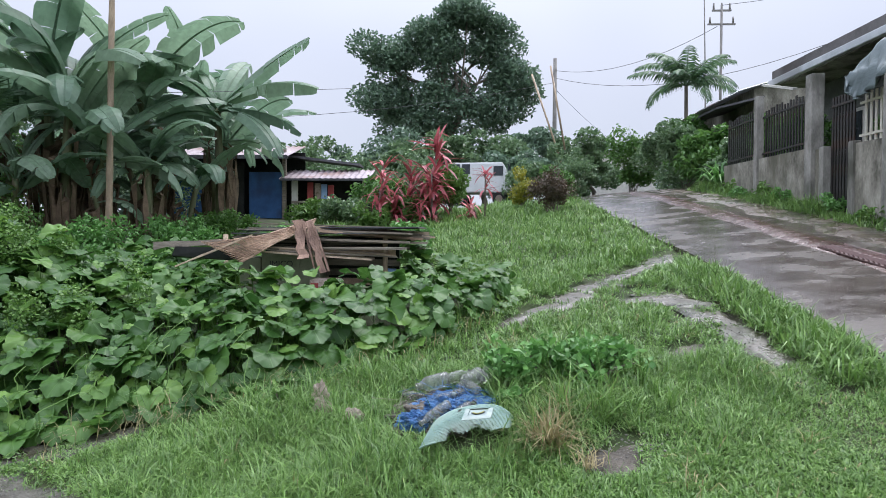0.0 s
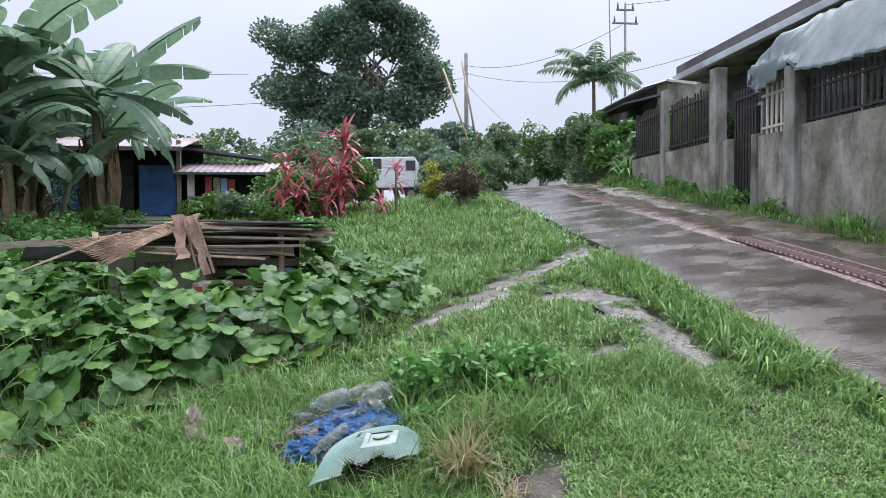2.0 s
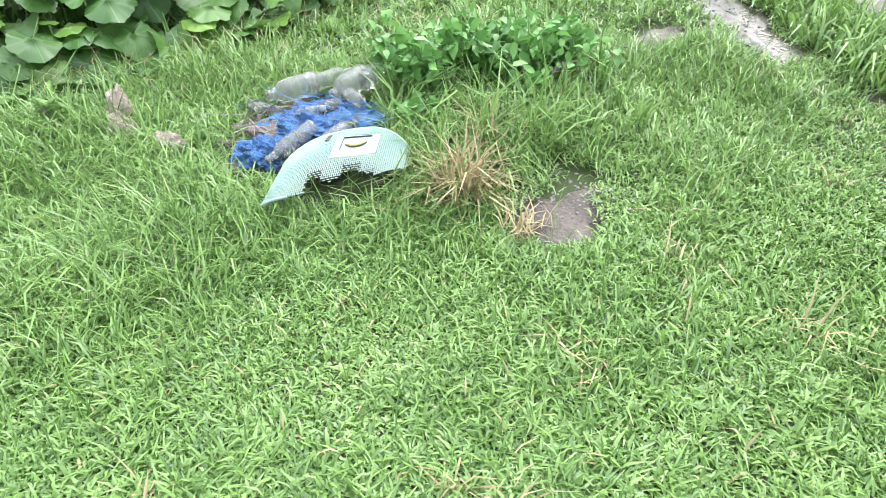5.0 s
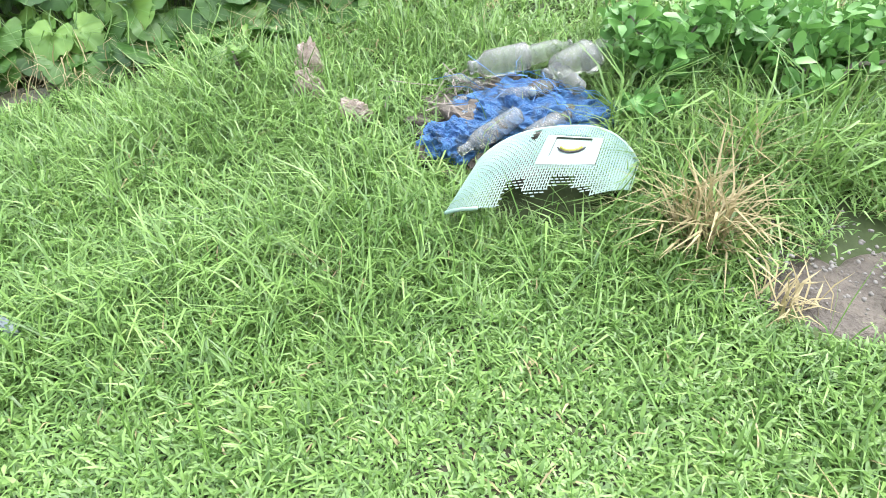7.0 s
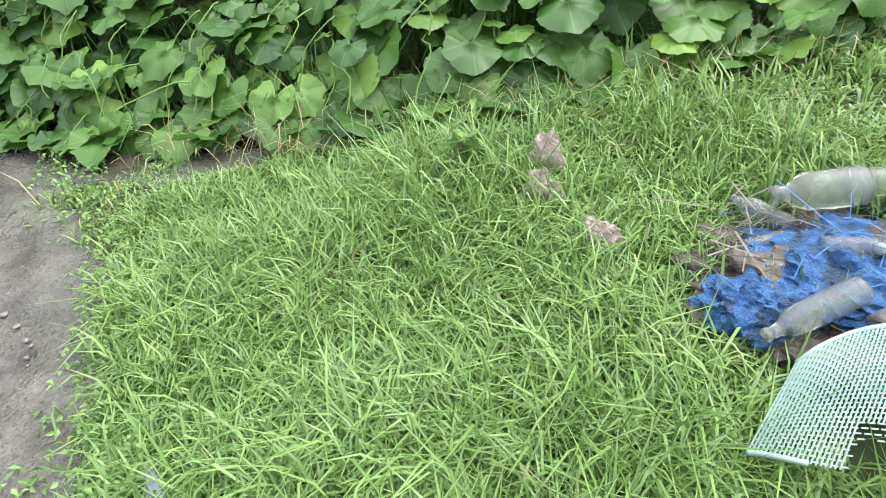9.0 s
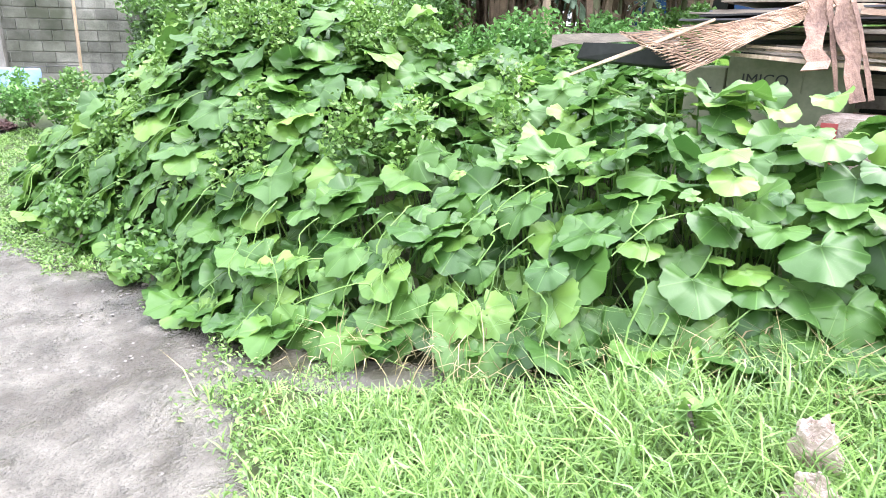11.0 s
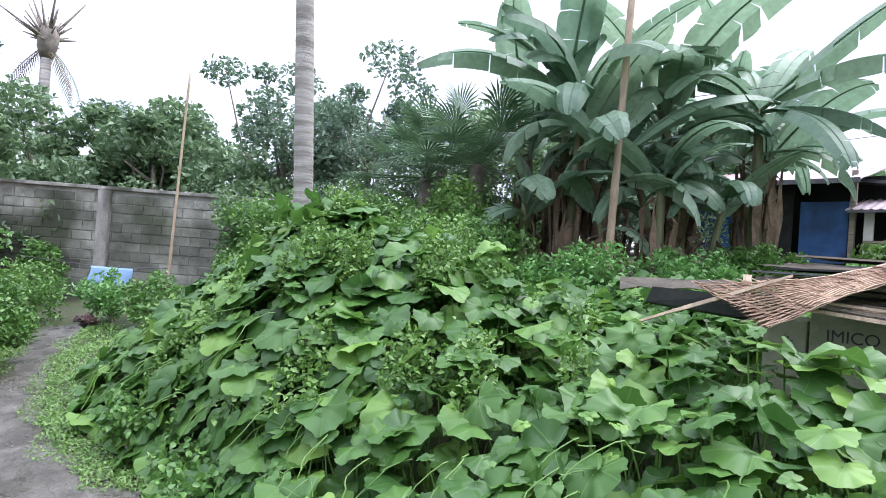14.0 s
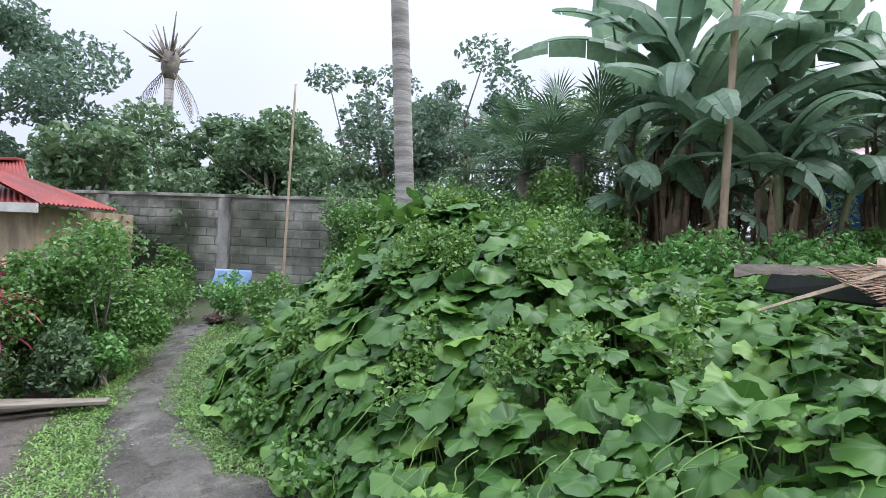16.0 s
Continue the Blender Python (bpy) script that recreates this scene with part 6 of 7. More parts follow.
# loose slats and sticks on the pile
def slat(name, a, b, w, thick, material, label, category, group="", curl=0.0, parent=None):
    a, b = np.array(a, float), np.array(b, float)
    t = np.linspace(0, 1, 7)[:, None]
    pts = a + (b - a) * t + np.array([0, 0, 1.0]) * curl * 4 * t * (1 - t)
    tn = b - a
    sd = np.cross(tn, [0.3, -1.0, 0.2])
    sd /= np.linalg.norm(sd) + 1e-9
    up = np.cross(sd, tn)
    up /= np.linalg.norm(up) + 1e-9
    ragged = np.random.default_rng(int(abs(a[0] * 977 + b[0] * 331)))
    prof = w * (0.75 + 0.25 * ragged.uniform(-1, 1, (7, 1)))
    pts = pts + ragged.normal(0, w * 0.12, pts.shape)
    vv = np.concatenate([pts - sd * prof + up * thick, pts + sd * prof + up * thick, pts + sd * prof - up * thick, pts - sd * prof - up * thick]) - a
    n = 7
    ff = [(r * n + i, r * n + i + 1, ((r + 1) % 4) * n + i + 1, ((r + 1) % 4) * n + i) for r in range(4) for i in range(n - 1)] + [(0, n, 2 * n, 3 * n), (n - 1, 2 * n - 1, 3 * n - 1, 4 * n - 1)]
    if parent:
        ob = part(name, py_mesh(name, vv, ff), material, parent)
        ob.location = a - np.array(parent.location)
        return ob
    ob = part(name, py_mesh(name, vv, ff), material)
    ob.location = a
    return tagged(ob, label, category, group)


for k, (ax_, bx_, bz_, w_, cu) in enumerate(((-1.80, -1.62, 0.86, 0.075, -0.04), (-1.68, -1.40, 0.70, 0.06, 0.03), (-1.62, -1.34, 0.7, 0.015, 0.05), (-1.72, -1.5, 0.66, 0.018, 0.01))):
    slat("bark_strip", (ax_, 8.2 - 0.012 * k, 1.3), (bx_, 7.8 + 0.02 * k, bz_), w_, 0.005, M_STRIP, "strip of dry reddish bark hanging over the pile", "bark strip", "bark strips", cu)
for k in range(16):
    a0 = rngm.uniform(-1.9, -1.3)
    slat("bamboo_slat", (a0, 8.2 + 0.07 * k, 1.18 + 0.012 * (k % 5)), (-0.35 + rngm.uniform(-0.35, 0.25), 8.6 + 0.06 * k, 1.08 + 0.02 * (k % 4)), rngm.uniform(0.018, 0.045), 0.005, (M_MAT, M_WOOD, M_BAMBOO)[k % 3], "split bamboo slat lying on the pile", "bamboo slat", "slats on the pile", rngm.uniform(-0.02, 0.03), crate)
for k in range(9):
    slat("bamboo_slat", (-2.2 + 0.05 * k, 7.98 + 0.03 * k, 0.93 + 0.025 * (k % 3)), (-0.75 + rngm.uniform(-0.2, 0.2), 8.15 + 0.06 * k, 0.83 + 0.03 * (k % 3)), 0.014, 0.006, (M_BAMBOO, M_WOOD)[k % 2], "thin bamboo slat sticking out of the pile", "bamboo slat", "slats on the pile", 0.0, crate)
slat("bamboo_stick", (-2.95, 7.35, 0.78), (-2.25, 7.85, 1.13), 0.013, 0.012, M_BAMBOO, "thin bare stick lying across the mat", "stick", "", 0.0)
slat("board", (-3.45, 7.9, 1.0), (-2.6, 8.15, 1.04), 0.05, 0.012, M_WOOD, "grey board under the mat's edge", "board")
# near-black sheet that stands in for the shadow below the mat's edge
flap = py_mesh("mat_shade_flap", [(-3.2, 7.92, 0.99), (-2.55, 7.95, 0.98), (-2.35, 8.0, 0.88), (-2.6, 7.98, 0.84), (-3.25, 7.92, 0.88), (-3.2, 7.98, 0.97), (-2.55, 8.0, 0.96), (-2.35, 8.05, 0.86), (-2.6, 8.04, 0.82), (-3.25, 7.98, 0.86)],
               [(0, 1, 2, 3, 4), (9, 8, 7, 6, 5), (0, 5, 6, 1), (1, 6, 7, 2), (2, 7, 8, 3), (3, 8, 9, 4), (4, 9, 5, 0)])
tagged(part("mat_shade_flap", flap, M_SHADE), "dark sheet added for the shade under the mat", "sheet")
rice = tagged(part("rice_sack", box_bm((0.42, 0.28, 0.5), (0, 0, 0.25), 0.08), M_SACK), "dirty white sack with red print against the pile", "sack")
rice.location = (-1.42, 8.12, pz(-1.42, 8.12) - 0.02)
part("red_print", box_bm((0.09, 0.01, 0.3), (-0.12, -0.145, 0.3)), M_RED, rice)
drum = tagged(part("plastic_container", box_bm((0.22, 0.2, 0.4), (0, 0, 0.2), 0.05), M_CLOTH_BLUE), "pale blue plastic container beside the pile", "container")
drum.location = (-0.72, 8.7, pz(-0.72, 8.7) + 0.02)
shrub("cassava_shrub", (-2.9, 10.6), (0.6, 0.5, 0.5), 900, 0.14, L_WEED, 160, "pale green shrub growing behind the pile")
shrub("cassava_shrub", (-0.9, 11.5), (0.7, 0.5, 0.4), 900, 0.14, L_WEED, 161, "pale green shrub growing behind the pile")

# ---- rubbish in the grass ----
def basket_point(u, v):
    """The broken basket side: u along it, v across; it bows and sags at its ends."""
    v = 0.5 + (v - 0.5) * (1 - 0.55 * max(u - 0.6, 0) ** 2 / 0.16 - 0.2 * max(0.3 - u, 0) ** 2 / 0.09)
    front = np.array([-0.06, 4.5, -0.2]) * (1 - u) + np.array([0.53, 4.6, -0.12]) * u
    rear = np.array([0.02, 4.86, -0.13]) * (1 - u) + np.array([0.6, 4.95, -0.06]) * u + np.array([0, 0.11, 0.01]) * math.sin(math.pi * u) ** 0.7
    return front * (1 - v) + rear * v + np.array([0, 0, 0.035 * math.sin(math.pi * u) * math.sin(math.pi * v) - 0.04 * (2 * u - 1) ** 4])


basket = empty("broken_basket", (0.28, 4.78, -0.12), "broken mint-green latticed plastic basket lying in the grass", "basket")
bo = np.array([0.28, 4.78, -0.12])


def lattice(name, rows, cols, torn):
    out = []
    for r in range(rows):
        for c in range(cols):
            u0, u1 = (c + (0.5 if r % 2 else 0)) / cols, (c + 0.72 + (0.5 if r % 2 else 0)) / cols
            v = (r + 0.5) / rows
            if u1 > 1 or torn(u0, v):
                continue
            pts = [basket_point(u, v) - bo for u in (u0, u1)]
            out.append(tube_arrays(pts, 0.0025, 4, cap=False))
    for c in range(cols * 2 + 1):
        u = c / (cols * 2)
        pts = [basket_point(u, v) - bo for v in np.linspace(0, 1, 9) if not torn(u, v)]
        if len(pts) > 2:
            out.append(tube_arrays(pts, 0.0021, 4, cap=False))
    return part(name, py_mesh(name, *join_arrays(out)), M_MINT, basket)


def torn(u, v):
    return (v < 0.12 + 0.05 * math.sin(u * 23) and 0.3 < u < 0.78) or (0.44 < u < 0.76 and 0.38 < v < 0.78) or (0.31 < u < 0.36 and v > 0.8)


lattice("lattice", 34, 34, torn)
for v in (0.0, 1.0):
    seg = np.linspace(0, 0.2 if v == 0 else 1.0, 20)
    tube("rim", [basket_point(u, v) - bo for u in seg], 0.007, M_MINT, basket, 5)
pl = [basket_point(u, v) - bo + np.array([0, 0, 0.008]) for u, v in ((0.43, 0.37), (0.77, 0.37), (0.77, 0.8), (0.43, 0.8))]
ins = [basket_point(u, v) - bo + np.array([0, 0, 0.01]) for u, v in ((0.49, 0.44), (0.71, 0.44), (0.71, 0.73), (0.49, 0.73))]
low = [p - np.array([0, 0, 0.014]) for p in pl]
plate = part("badge_frame", py_mesh("badge_frame", pl + ins + low, [(0, 1, 5, 4), (1, 2, 6, 5), (2, 3, 7, 6), (3, 0, 4, 7), (0, 8, 9, 1), (1, 9, 10, 2), (2, 10, 11, 3), (3, 11, 8, 0)]), M_LABEL, basket, "pale moulded frame")
part("badge", py_mesh("badge", [p - np.array([0, 0, 0.008]) for p in ins], [(0, 1, 2, 3)]), M_LABEL_DIM, plate, "faded paper label")
mid_b = sum(ins) / 4
for k, (a0, a1, rr, m_) in enumerate(((3.5, 6.0, 0.05, M_BLACK), (3.6, 5.9, 0.04, L_YELLOW))):
    th = np.linspace(a0, a1, 9)
    ex, ey = (ins[1] - ins[0]) / np.linalg.norm(ins[1] - ins[0]), (ins[3] - ins[0]) / np.linalg.norm(ins[3] - ins[0])
    tube("mark", [mid_b + ex * math.cos(a) * rr + ey * (math.sin(a) * rr + 0.02) + np.array([0, 0, -0.003]) for a in th], 0.006 if k else 0.003, m_, plate, 5)


def bottle(name, at, az, tilt, length, r, label, squash=1.0):
    """A lathe-turned bottle lying down: body, shoulder, neck and cap ring."""
    thing = empty(name, at, label, "bottle", "bottles in the rubbish")
    prof = [(0.0, 0.9), (0.02, 0.99), (0.06, 1.0), (0.3, 1.0), (0.6, 0.99), (0.7, 0.95), (0.77, 0.78), (0.83, 0.52), (0.88, 0.42), (1.0, 0.4)]
    pts = [(length * (t - 0.5), 0, 0) for t, _ in prof]
    v, f = tube_arrays(pts, [r * k for _, k in prof], 14)
    v[:, 2] *= squash
    dent = np.random.default_rng(int(abs(at[0]) * 1000))
    v += dent.normal(0, r * 0.02, v.shape)
    part("body", py_mesh("body", v, f), M_BOTTLE, thing, smooth=True)
    v, f = tube_arrays([(length * 0.46, 0, 0), (length * 0.515, 0, 0)], r * 0.5, 12)
    part("neck_ring", py_mesh("neck_ring", v, f), M_LABEL if length < 0.17 else M_BOTTLE, thing, "ring round the bottle mouth", smooth=True)
    thing.rotation_euler = (random.uniform(0, 0.4), -tilt, az)
    return thing


TRASH = [((-0.01, 5.52, -0.04), 3.6, -0.15, 0.27, 0.062, "large bottle"), ((0.29, 5.5, -0.01), 3.95, -0.25, 0.25, 0.064, "large bottle"), ((0.03, 5.0, -0.14), 3.95, -0.3, 0.29, 0.04, "long bottle"), ((0.12, 5.32, -0.1), 0.3, 0.1, 0.2, 0.035, "small bottle"), ((0.2, 5.36, -0.08), 4.2, 0.1, 0.16, 0.035, "small bottle"), ((-0.1, 5.33, -0.16), 0.6, 0.2, 0.2, 0.035, "small bottle"), ((-0.06, 5.2, -0.17), 3.6, 0.1, 0.19, 0.036, "small bottle"), ((0.25, 5.1, -0.13), 0.9, 0.2, 0.22, 0.045, "bottle"), ((0.42, 5.6, 0.02), 1.2, 0.15, 0.24, 0.05, "bottle"), ((-0.15, 5.48, -0.14), 2.9, 0.15, 0.2, 0.035, "small bottle"), ((0.18, 5.66, -0.02), 0.5, 0.2, 0.26, 0.045, "bottle"), ((0.3, 5.42, -0.04), 2.2, 0.2, 0.18, 0.035, "small bottle")]
for p, az, tilt, L, r, word in TRASH:
    bottle("bottle", p, az, tilt, L, r, f"dusty clear glass {word} in the rubbish heap", 1.0)


def crumpled(name, centre, radii, material, seed, label, category, lumps=0.35, fine=2.6):
    """A crumpled lump of sheet or net, resting on the ground."""
    bm = bmesh.new()
    bmesh.ops.create_icosphere(bm, subdivisions=5, radius=1.0)
    for v in bm.verts:
        n = noise.fractal(v.co * fine + Vector((seed, 0, 0)), 0.9, 2.1, 5)
        n += 0.35 * (1 - 2 * abs(noise.noise(v.co * fine * 1.7 + Vector((0, seed, 0)))))
        k = 1 + lumps * n
        v.co = Vector((v.co.x * radii[0] * k, v.co.y * radii[1] * k, max(v.co.z, -0.35) * radii[2] * (1 + 1.3 * lumps * n)))
    ob = part(name, bm, material, smooth=False)
    ob.location = centre
    return tagged(ob, label, category)


crumpled("fishing_net", (0.19, 5.3, -0.19), (0.34, 0.25, 0.1), M_NET, 3.1, "tangled bright blue nylon net under bottles", "net", 0.3, 3.4)
crumpled("fishing_net", (-0.1, 5.06, -0.23), (0.14, 0.12, 0.08), M_NET, 7.1, "bunched blue nylon net in the grass", "net", 0.28, 3.0)
crumpled("litter_mound", (0.13, 5.35, -0.3), (0.42, 0.42, 0.16), M_MUD, 11.0, "dirt and rotting litter under the bottles", "rubbish", 0.4)
strands = []
rngs = np.random.default_rng(31)
for k in range(36):
    p = np.array([0.18 + rngs.normal(0, 0.15), 5.3 + rngs.normal(0, 0.11), -0.065 + rngs.normal(0, 0.025)])
    az = rngs.uniform(0, 6.28)
    d = np.array([math.cos(az), math.sin(az), 0]) * rngs.uniform(0.04, 0.13)
    strands.append(tube_arrays([p - d, p + [0, 0, 0.03], p + d + rngs.normal(0, 0.03, 3)], 0.0013, 3, cap=False))
twigs = []
for k in range(60):
    p = np.array([-0.12 + rngs.normal(0, 0.12), 5.36 + rngs.normal(0, 0.1), -0.16 + rngs.normal(0, 0.03)])
    az = rngs.uniform(0, 6.28)
    d = np.array([math.cos(az), math.sin(az), 0]) * rngs.uniform(0.04, 0.12)
    twigs.append(tube_arrays([p - d, p + [0, 0, 0.02], p + d + rngs.normal(0, 0.03, 3)], 0.0028, 3, cap=False))
tagged(part("dry_twigs", py_mesh("dry_twigs", *join_arrays(twigs)), M_BARK), "tangle of dry brown twigs beside the bottles", "twigs", kind="stuff")
tagged(part("net_strands", py_mesh("net_strands", *join_arrays(strands)), M_STRAND), "loose blue net strands over the bottles", "net", kind="stuff")
crumpled("paper_wad", (-0.93, 5.58, H(-0.93, 5.58) + 0.09), (0.06, 0.025, 0.09), M_SACK, 5.5, "crumpled pinkish paper sack caught in the grass", "paper", 0.36, 1.7)
crumpled("paper_wad", (-0.88, 5.42, H(-0.88, 5.42) + 0.05), (0.066, 0.028, 0.075), M_SACK, 8.5, "crumpled pinkish paper sack caught in the grass", "paper", 0.36, 1.7)
crumpled("paper_wad", (-0.6, 5.24, H(-0.6, 5.24) + 0.04), (0.07, 0.028, 0.065), M_SACK, 9.5, "crumpled pinkish paper sack caught in the grass", "paper", 0.36, 1.7)
slipper = tagged(part("strap", py_mesh("strap", *tube_arrays([(-1.42, 3.98, H(-1.42, 3.98) + 0.03), (-1.33, 3.93, H(-1.33, 3.93) + 0.05), (-1.25, 3.9, H(-1.25, 3.9) + 0.03)], [0.02, 0.025, 0.012], 6)), M_TARP), "dark grey rubber scrap at the path's edge", "scrap")

# ---- yard path things ----
for k, (a, b) in enumerate((((-8.75, 2.7), (-8.2, 4.36)), ((-8.5, 2.7), (-8.0, 4.33)))):
    run = math.hypot(b[0] - a[0], b[1] - a[1])
    plank = tagged(part("plank", box_bm((run, 0.17, 0.035), (run / 2, 0, 0), 0.006), M_WOOD), "grey weathered plank laid across the ditch", "plank", "ditch planks")
    plank.location = (*a, H(*b) + 0.05)
    plank.rotation_euler = (0, radians(1.0 - 2 * k), math.atan2(b[1] - a[1], b[0] - a[0]))
tagged(part("plank_block", box_bm((0.3, 0.3, 0.3), (0, 0, 0), 0.02), M_COLUMN), "rough concrete block under the planks", "block").location = (-8.5, 3.05, H(-8.5, 3.05) - 0.04)
line_y = tagged(tube("clothes_line", [(-12.02, 7.45, 0.55), (-13.0, 6.6, 0.48), (-14.4, 5.6, 0.56)], 0.006, M_CABLE, sides=4), "thin sagging clothes line near the wall", "clothes line")
bm = bmesh.new()
bmesh.ops.create_grid(bm, x_segments=14, y_segments=8, size=0.5)
for v in bm.verts:
    x, y = v.co.x, v.co.y
    v.co = Vector((x * 0.78 + 0.03 * math.sin(y * 5), 0.03 * math.sin(x * 17) * (0.5 - y), (y - 0.5) * 0.42 * (1 - 0.25 * abs(math.sin(x * 5)))))
shirt = tagged(part("hanging_cloth", bm, M_CLOTH_BLUE, smooth=True), "pale blue cloth hung on the clothes line", "laundry")
shirt.location, shirt.rotation_euler = (-12.85, 6.72, 0.49), (0, 0, radians(42))
shirt.modifiers.new("thick", "SOLIDIFY").thickness = 0.006
crumpled("red_bundle", (-11.9, 6.2, H(-11.9, 6.2) + 0.08), (0.22, 0.14, 0.07), M_RUST, 2.5, "faded red bundle on the ground by the path", "bundle", 0.4)

# ---- weeds ----
shrub("broadleaf_weed", (0.74, 5.62), (0.4, 0.36, 0.22), 620, 0.085, L_WEED, 170, "leafy light green weed clump beside the rubbish", "weed", 9, 26, "weeds", 0.6)
shrub("broadleaf_weed", (1.3, 5.7), (0.42, 0.4, 0.17), 700, 0.075, L_WEED, 171, "leafy light green weed clump beside the rubbish", "weed", 9, 22, "weeds", 0.6)
shrub("broadleaf_weed", (0.64, 5.2), (0.16, 0.16, 0.12), 120, 0.07, L_WEED, 175, "small leafy weed beside the broken basket", "weed", 6, 9, "weeds", 0.6)
shrub("broadleaf_weed", (-1.25, 5.5), (0.08, 0.08, 0.13), 60, 0.06, L_PALE, 172, "single pale seedling in the grass", "weed", group="weeds", slim=0.6)
shrub("broadleaf_weed", (-4.6, 5.25), (0.5, 0.25, 0.2), 900, 0.06, L_SHRUB, 173, "low weeds at the foot of the vines", "weed", group="weeds", slim=0.7)
shrub("broadleaf_weed", (-5.9, 5.25), (0.6, 0.25, 0.24), 900, 0.06, L_SHRUB, 174, "low weeds at the foot of the vines", "weed", group="weeds", slim=0.7)
rngt = np.random.default_rng(61)
for tx0, ty0, n, L in ((0.8, 4.62, 230, 0.34), (1.0, 4.35, 50, 0.16), (0.95, 4.95, 60, 0.34)):
    roots = np.stack([tx0 + rngt.normal(0, 0.05, n), ty0 + rngt.normal(0, 0.05, n), np.full(n, H(tx0, ty0))], -1)
    tagged(part("dry_grass_tuft", blade_mesh("dry_grass_tuft", roots, L, 0.008, rngt, 0.6, 0.7), L_GRASS_DRY), "tuft of dry straw-coloured grass", "grass", "dry tufts")

sp = np.random.default_rng(77)
spr = np.stack([7.1 + sp.normal(0, 0.07, 46), 17.45 + sp.normal(0, 0.07, 46), np.full(46, H(7.1, 17.45) + 0.25)], -1)
tagged(part("strap_plant", blade_mesh("strap_plant", spr, 0.85, 0.07, sp, 0.75, 0.9), L_WEED), "light green strap-leaved plant at the wall's end", "plant")
for k, wy in enumerate((9.3, 10.9, 12.1, 12.9, 13.8, 14.6, 15.7, 16.5)):
    shrub("wall_weed", (6.85 + 0.05 * (k % 3), wy), (0.22, 0.4, 0.14 + 0.05 * (k % 3)), 260, 0.09, (L_WEED, L_PALE)[k % 2], 840 + k, "leafy weeds at the foot of the roadside wall", "weed", 6, 10, "wall weeds", 0.5)

# ---- grass ----
def grass(name, x0, x1, y0, y1, per_m2, length, width, seed, label, material=L_GRASS, lean=0.75, curl=0.8, extra=None):
    rng = np.random.default_rng(seed)
    n = int((x1 - x0) * (y1 - y0) * per_m2)
    x, y = rng.uniform(x0, x1, n), rng.uniform(y0, y1, n)
    tuft_x, tuft_y = rng.uniform(x0, x1, n // 26 + 1), rng.uniform(y0, y1, n // 26 + 1)
    member = rng.integers(0, len(tuft_x), n)
    vigour = np.where(rng.uniform(0, 1, n) < 0.45, rng.uniform(0.8, 1.8, len(tuft_x))[member], 0.0)
    x = np.where(vigour > 0, tuft_x[member] + rng.normal(0, 0.028, n), x)
    y = np.where(vigour > 0, tuft_y[member] + rng.normal(0, 0.028, n), y)
    clump = 0.5 + 0.5 * np.sin(3.1 * x + 1.3 * np.sin(2.2 * y)) * np.sin(2.7 * y + 1.1 * np.sin(1.9 * x))
    ok = (track_gap(x, y) > 0.03 + 0.07 * np.sin(5 * x + 3 * y) + 0.05 * np.sin(13 * x - 9 * y) + rng.normal(0, 0.07, n)) & (puddle_gap(x, y) > 0.9 * np.sin(8 * x + 4 * y) * np.sin(7 * y - 3 * x) - 0.1 + rng.normal(0.0, 0.2, n)) & (x < ROAD_LEFT - 0.03 + rng.normal(0, 0.05, n) + road_shift(y))
    ok &= (vine_depth(x, y) < 0.5) | (y > 9.9)
    ok &= np.hypot((x - 0.13) / 0.36, (y - 5.32) / 0.34) > 1
    ok &= np.hypot((x - 0.29) / 0.26, (y - 4.8) / 0.17) > 1
    if extra is not None:
        ok &= extra(x, y, rng)
    x, y, clump, vigour = x[ok], y[ok], clump[ok], vigour[ok]
    tall = length(x, y) if callable(length) else np.full(len(x), length)
    tall = tall * (0.5 + 0.7 * clump) * np.where(vigour > 0, vigour, 0.75) * np.clip(0.35 + 0.7 * puddle_gap(x, y), 0.35, 1)
    roots = np.stack([x, y, height(x, y) + bumps(x, y) - 0.012], -1)
    return tagged(part(name, blade_mesh(name, roots, tall, width, rng, lean, curl), material), label, "grass", kind="stuff")


def sward(x, y):
    """Short and trodden near the walker, longer towards the vines."""
    t = 0.065 + 0.135 * np.clip((y - 3.7 - 0.3 * x) / 1.0, 0, 1) * (1 - 0.45 * np.clip((x - 1) / 1.5, 0, 1))
    return t * (1 - 0.6 * np.clip((-2.1 - x) / 0.6, 0, 1))


def bank(x, y, rng):
    return rng.uniform(0, 1, len(x)) < 0.75 + 0.25 * np.sin(2 * x + 3 * y)


def beside_path(x, y, rng):
    return (track_gap(x, y) < 0.5 + rng.normal(0, 0.08, len(x))) | (x > -4.8)


grass("lawn_near", -3.4, 3.6, 1.9, 6.2, 8000, sward, 0.0074, 300, "short wet green lawn grass", lean=0.85)
grass("lawn_creeping", -2.2, 2.6, 2.2, 4.6, 9500, 0.055, 0.0108, 306, "short broad-bladed creeping grass", lean=1.05, curl=0.5)
grass("lawn_middle", -2.5, 3.6, 6.2, 10.0, 3000, 0.16, 0.012, 301, "knee-high green grass on the bank")
grass("lawn_far", -4.5, 3.7, 10.0, 20.0, 900, 0.18, 0.018, 302, "green grass of the sloping lawn", lean=0.6)
grass("lawn_start", -6.0, 3.6, -4.0, 1.9, 1500, 0.08, 0.016, 303, "short green lawn grass", lean=0.9)
grass("lawn_side", -6.5, -3.4, 1.9, 4.2, 1500, 0.08, 0.016, 308, "short green lawn grass", lean=0.9, extra=beside_path)
grass("weed_grass", 0.5, 1.8, 4.9, 6.1, 900, 0.3, 0.011, 307, "long loose grass growing through the weeds", lean=0.6)
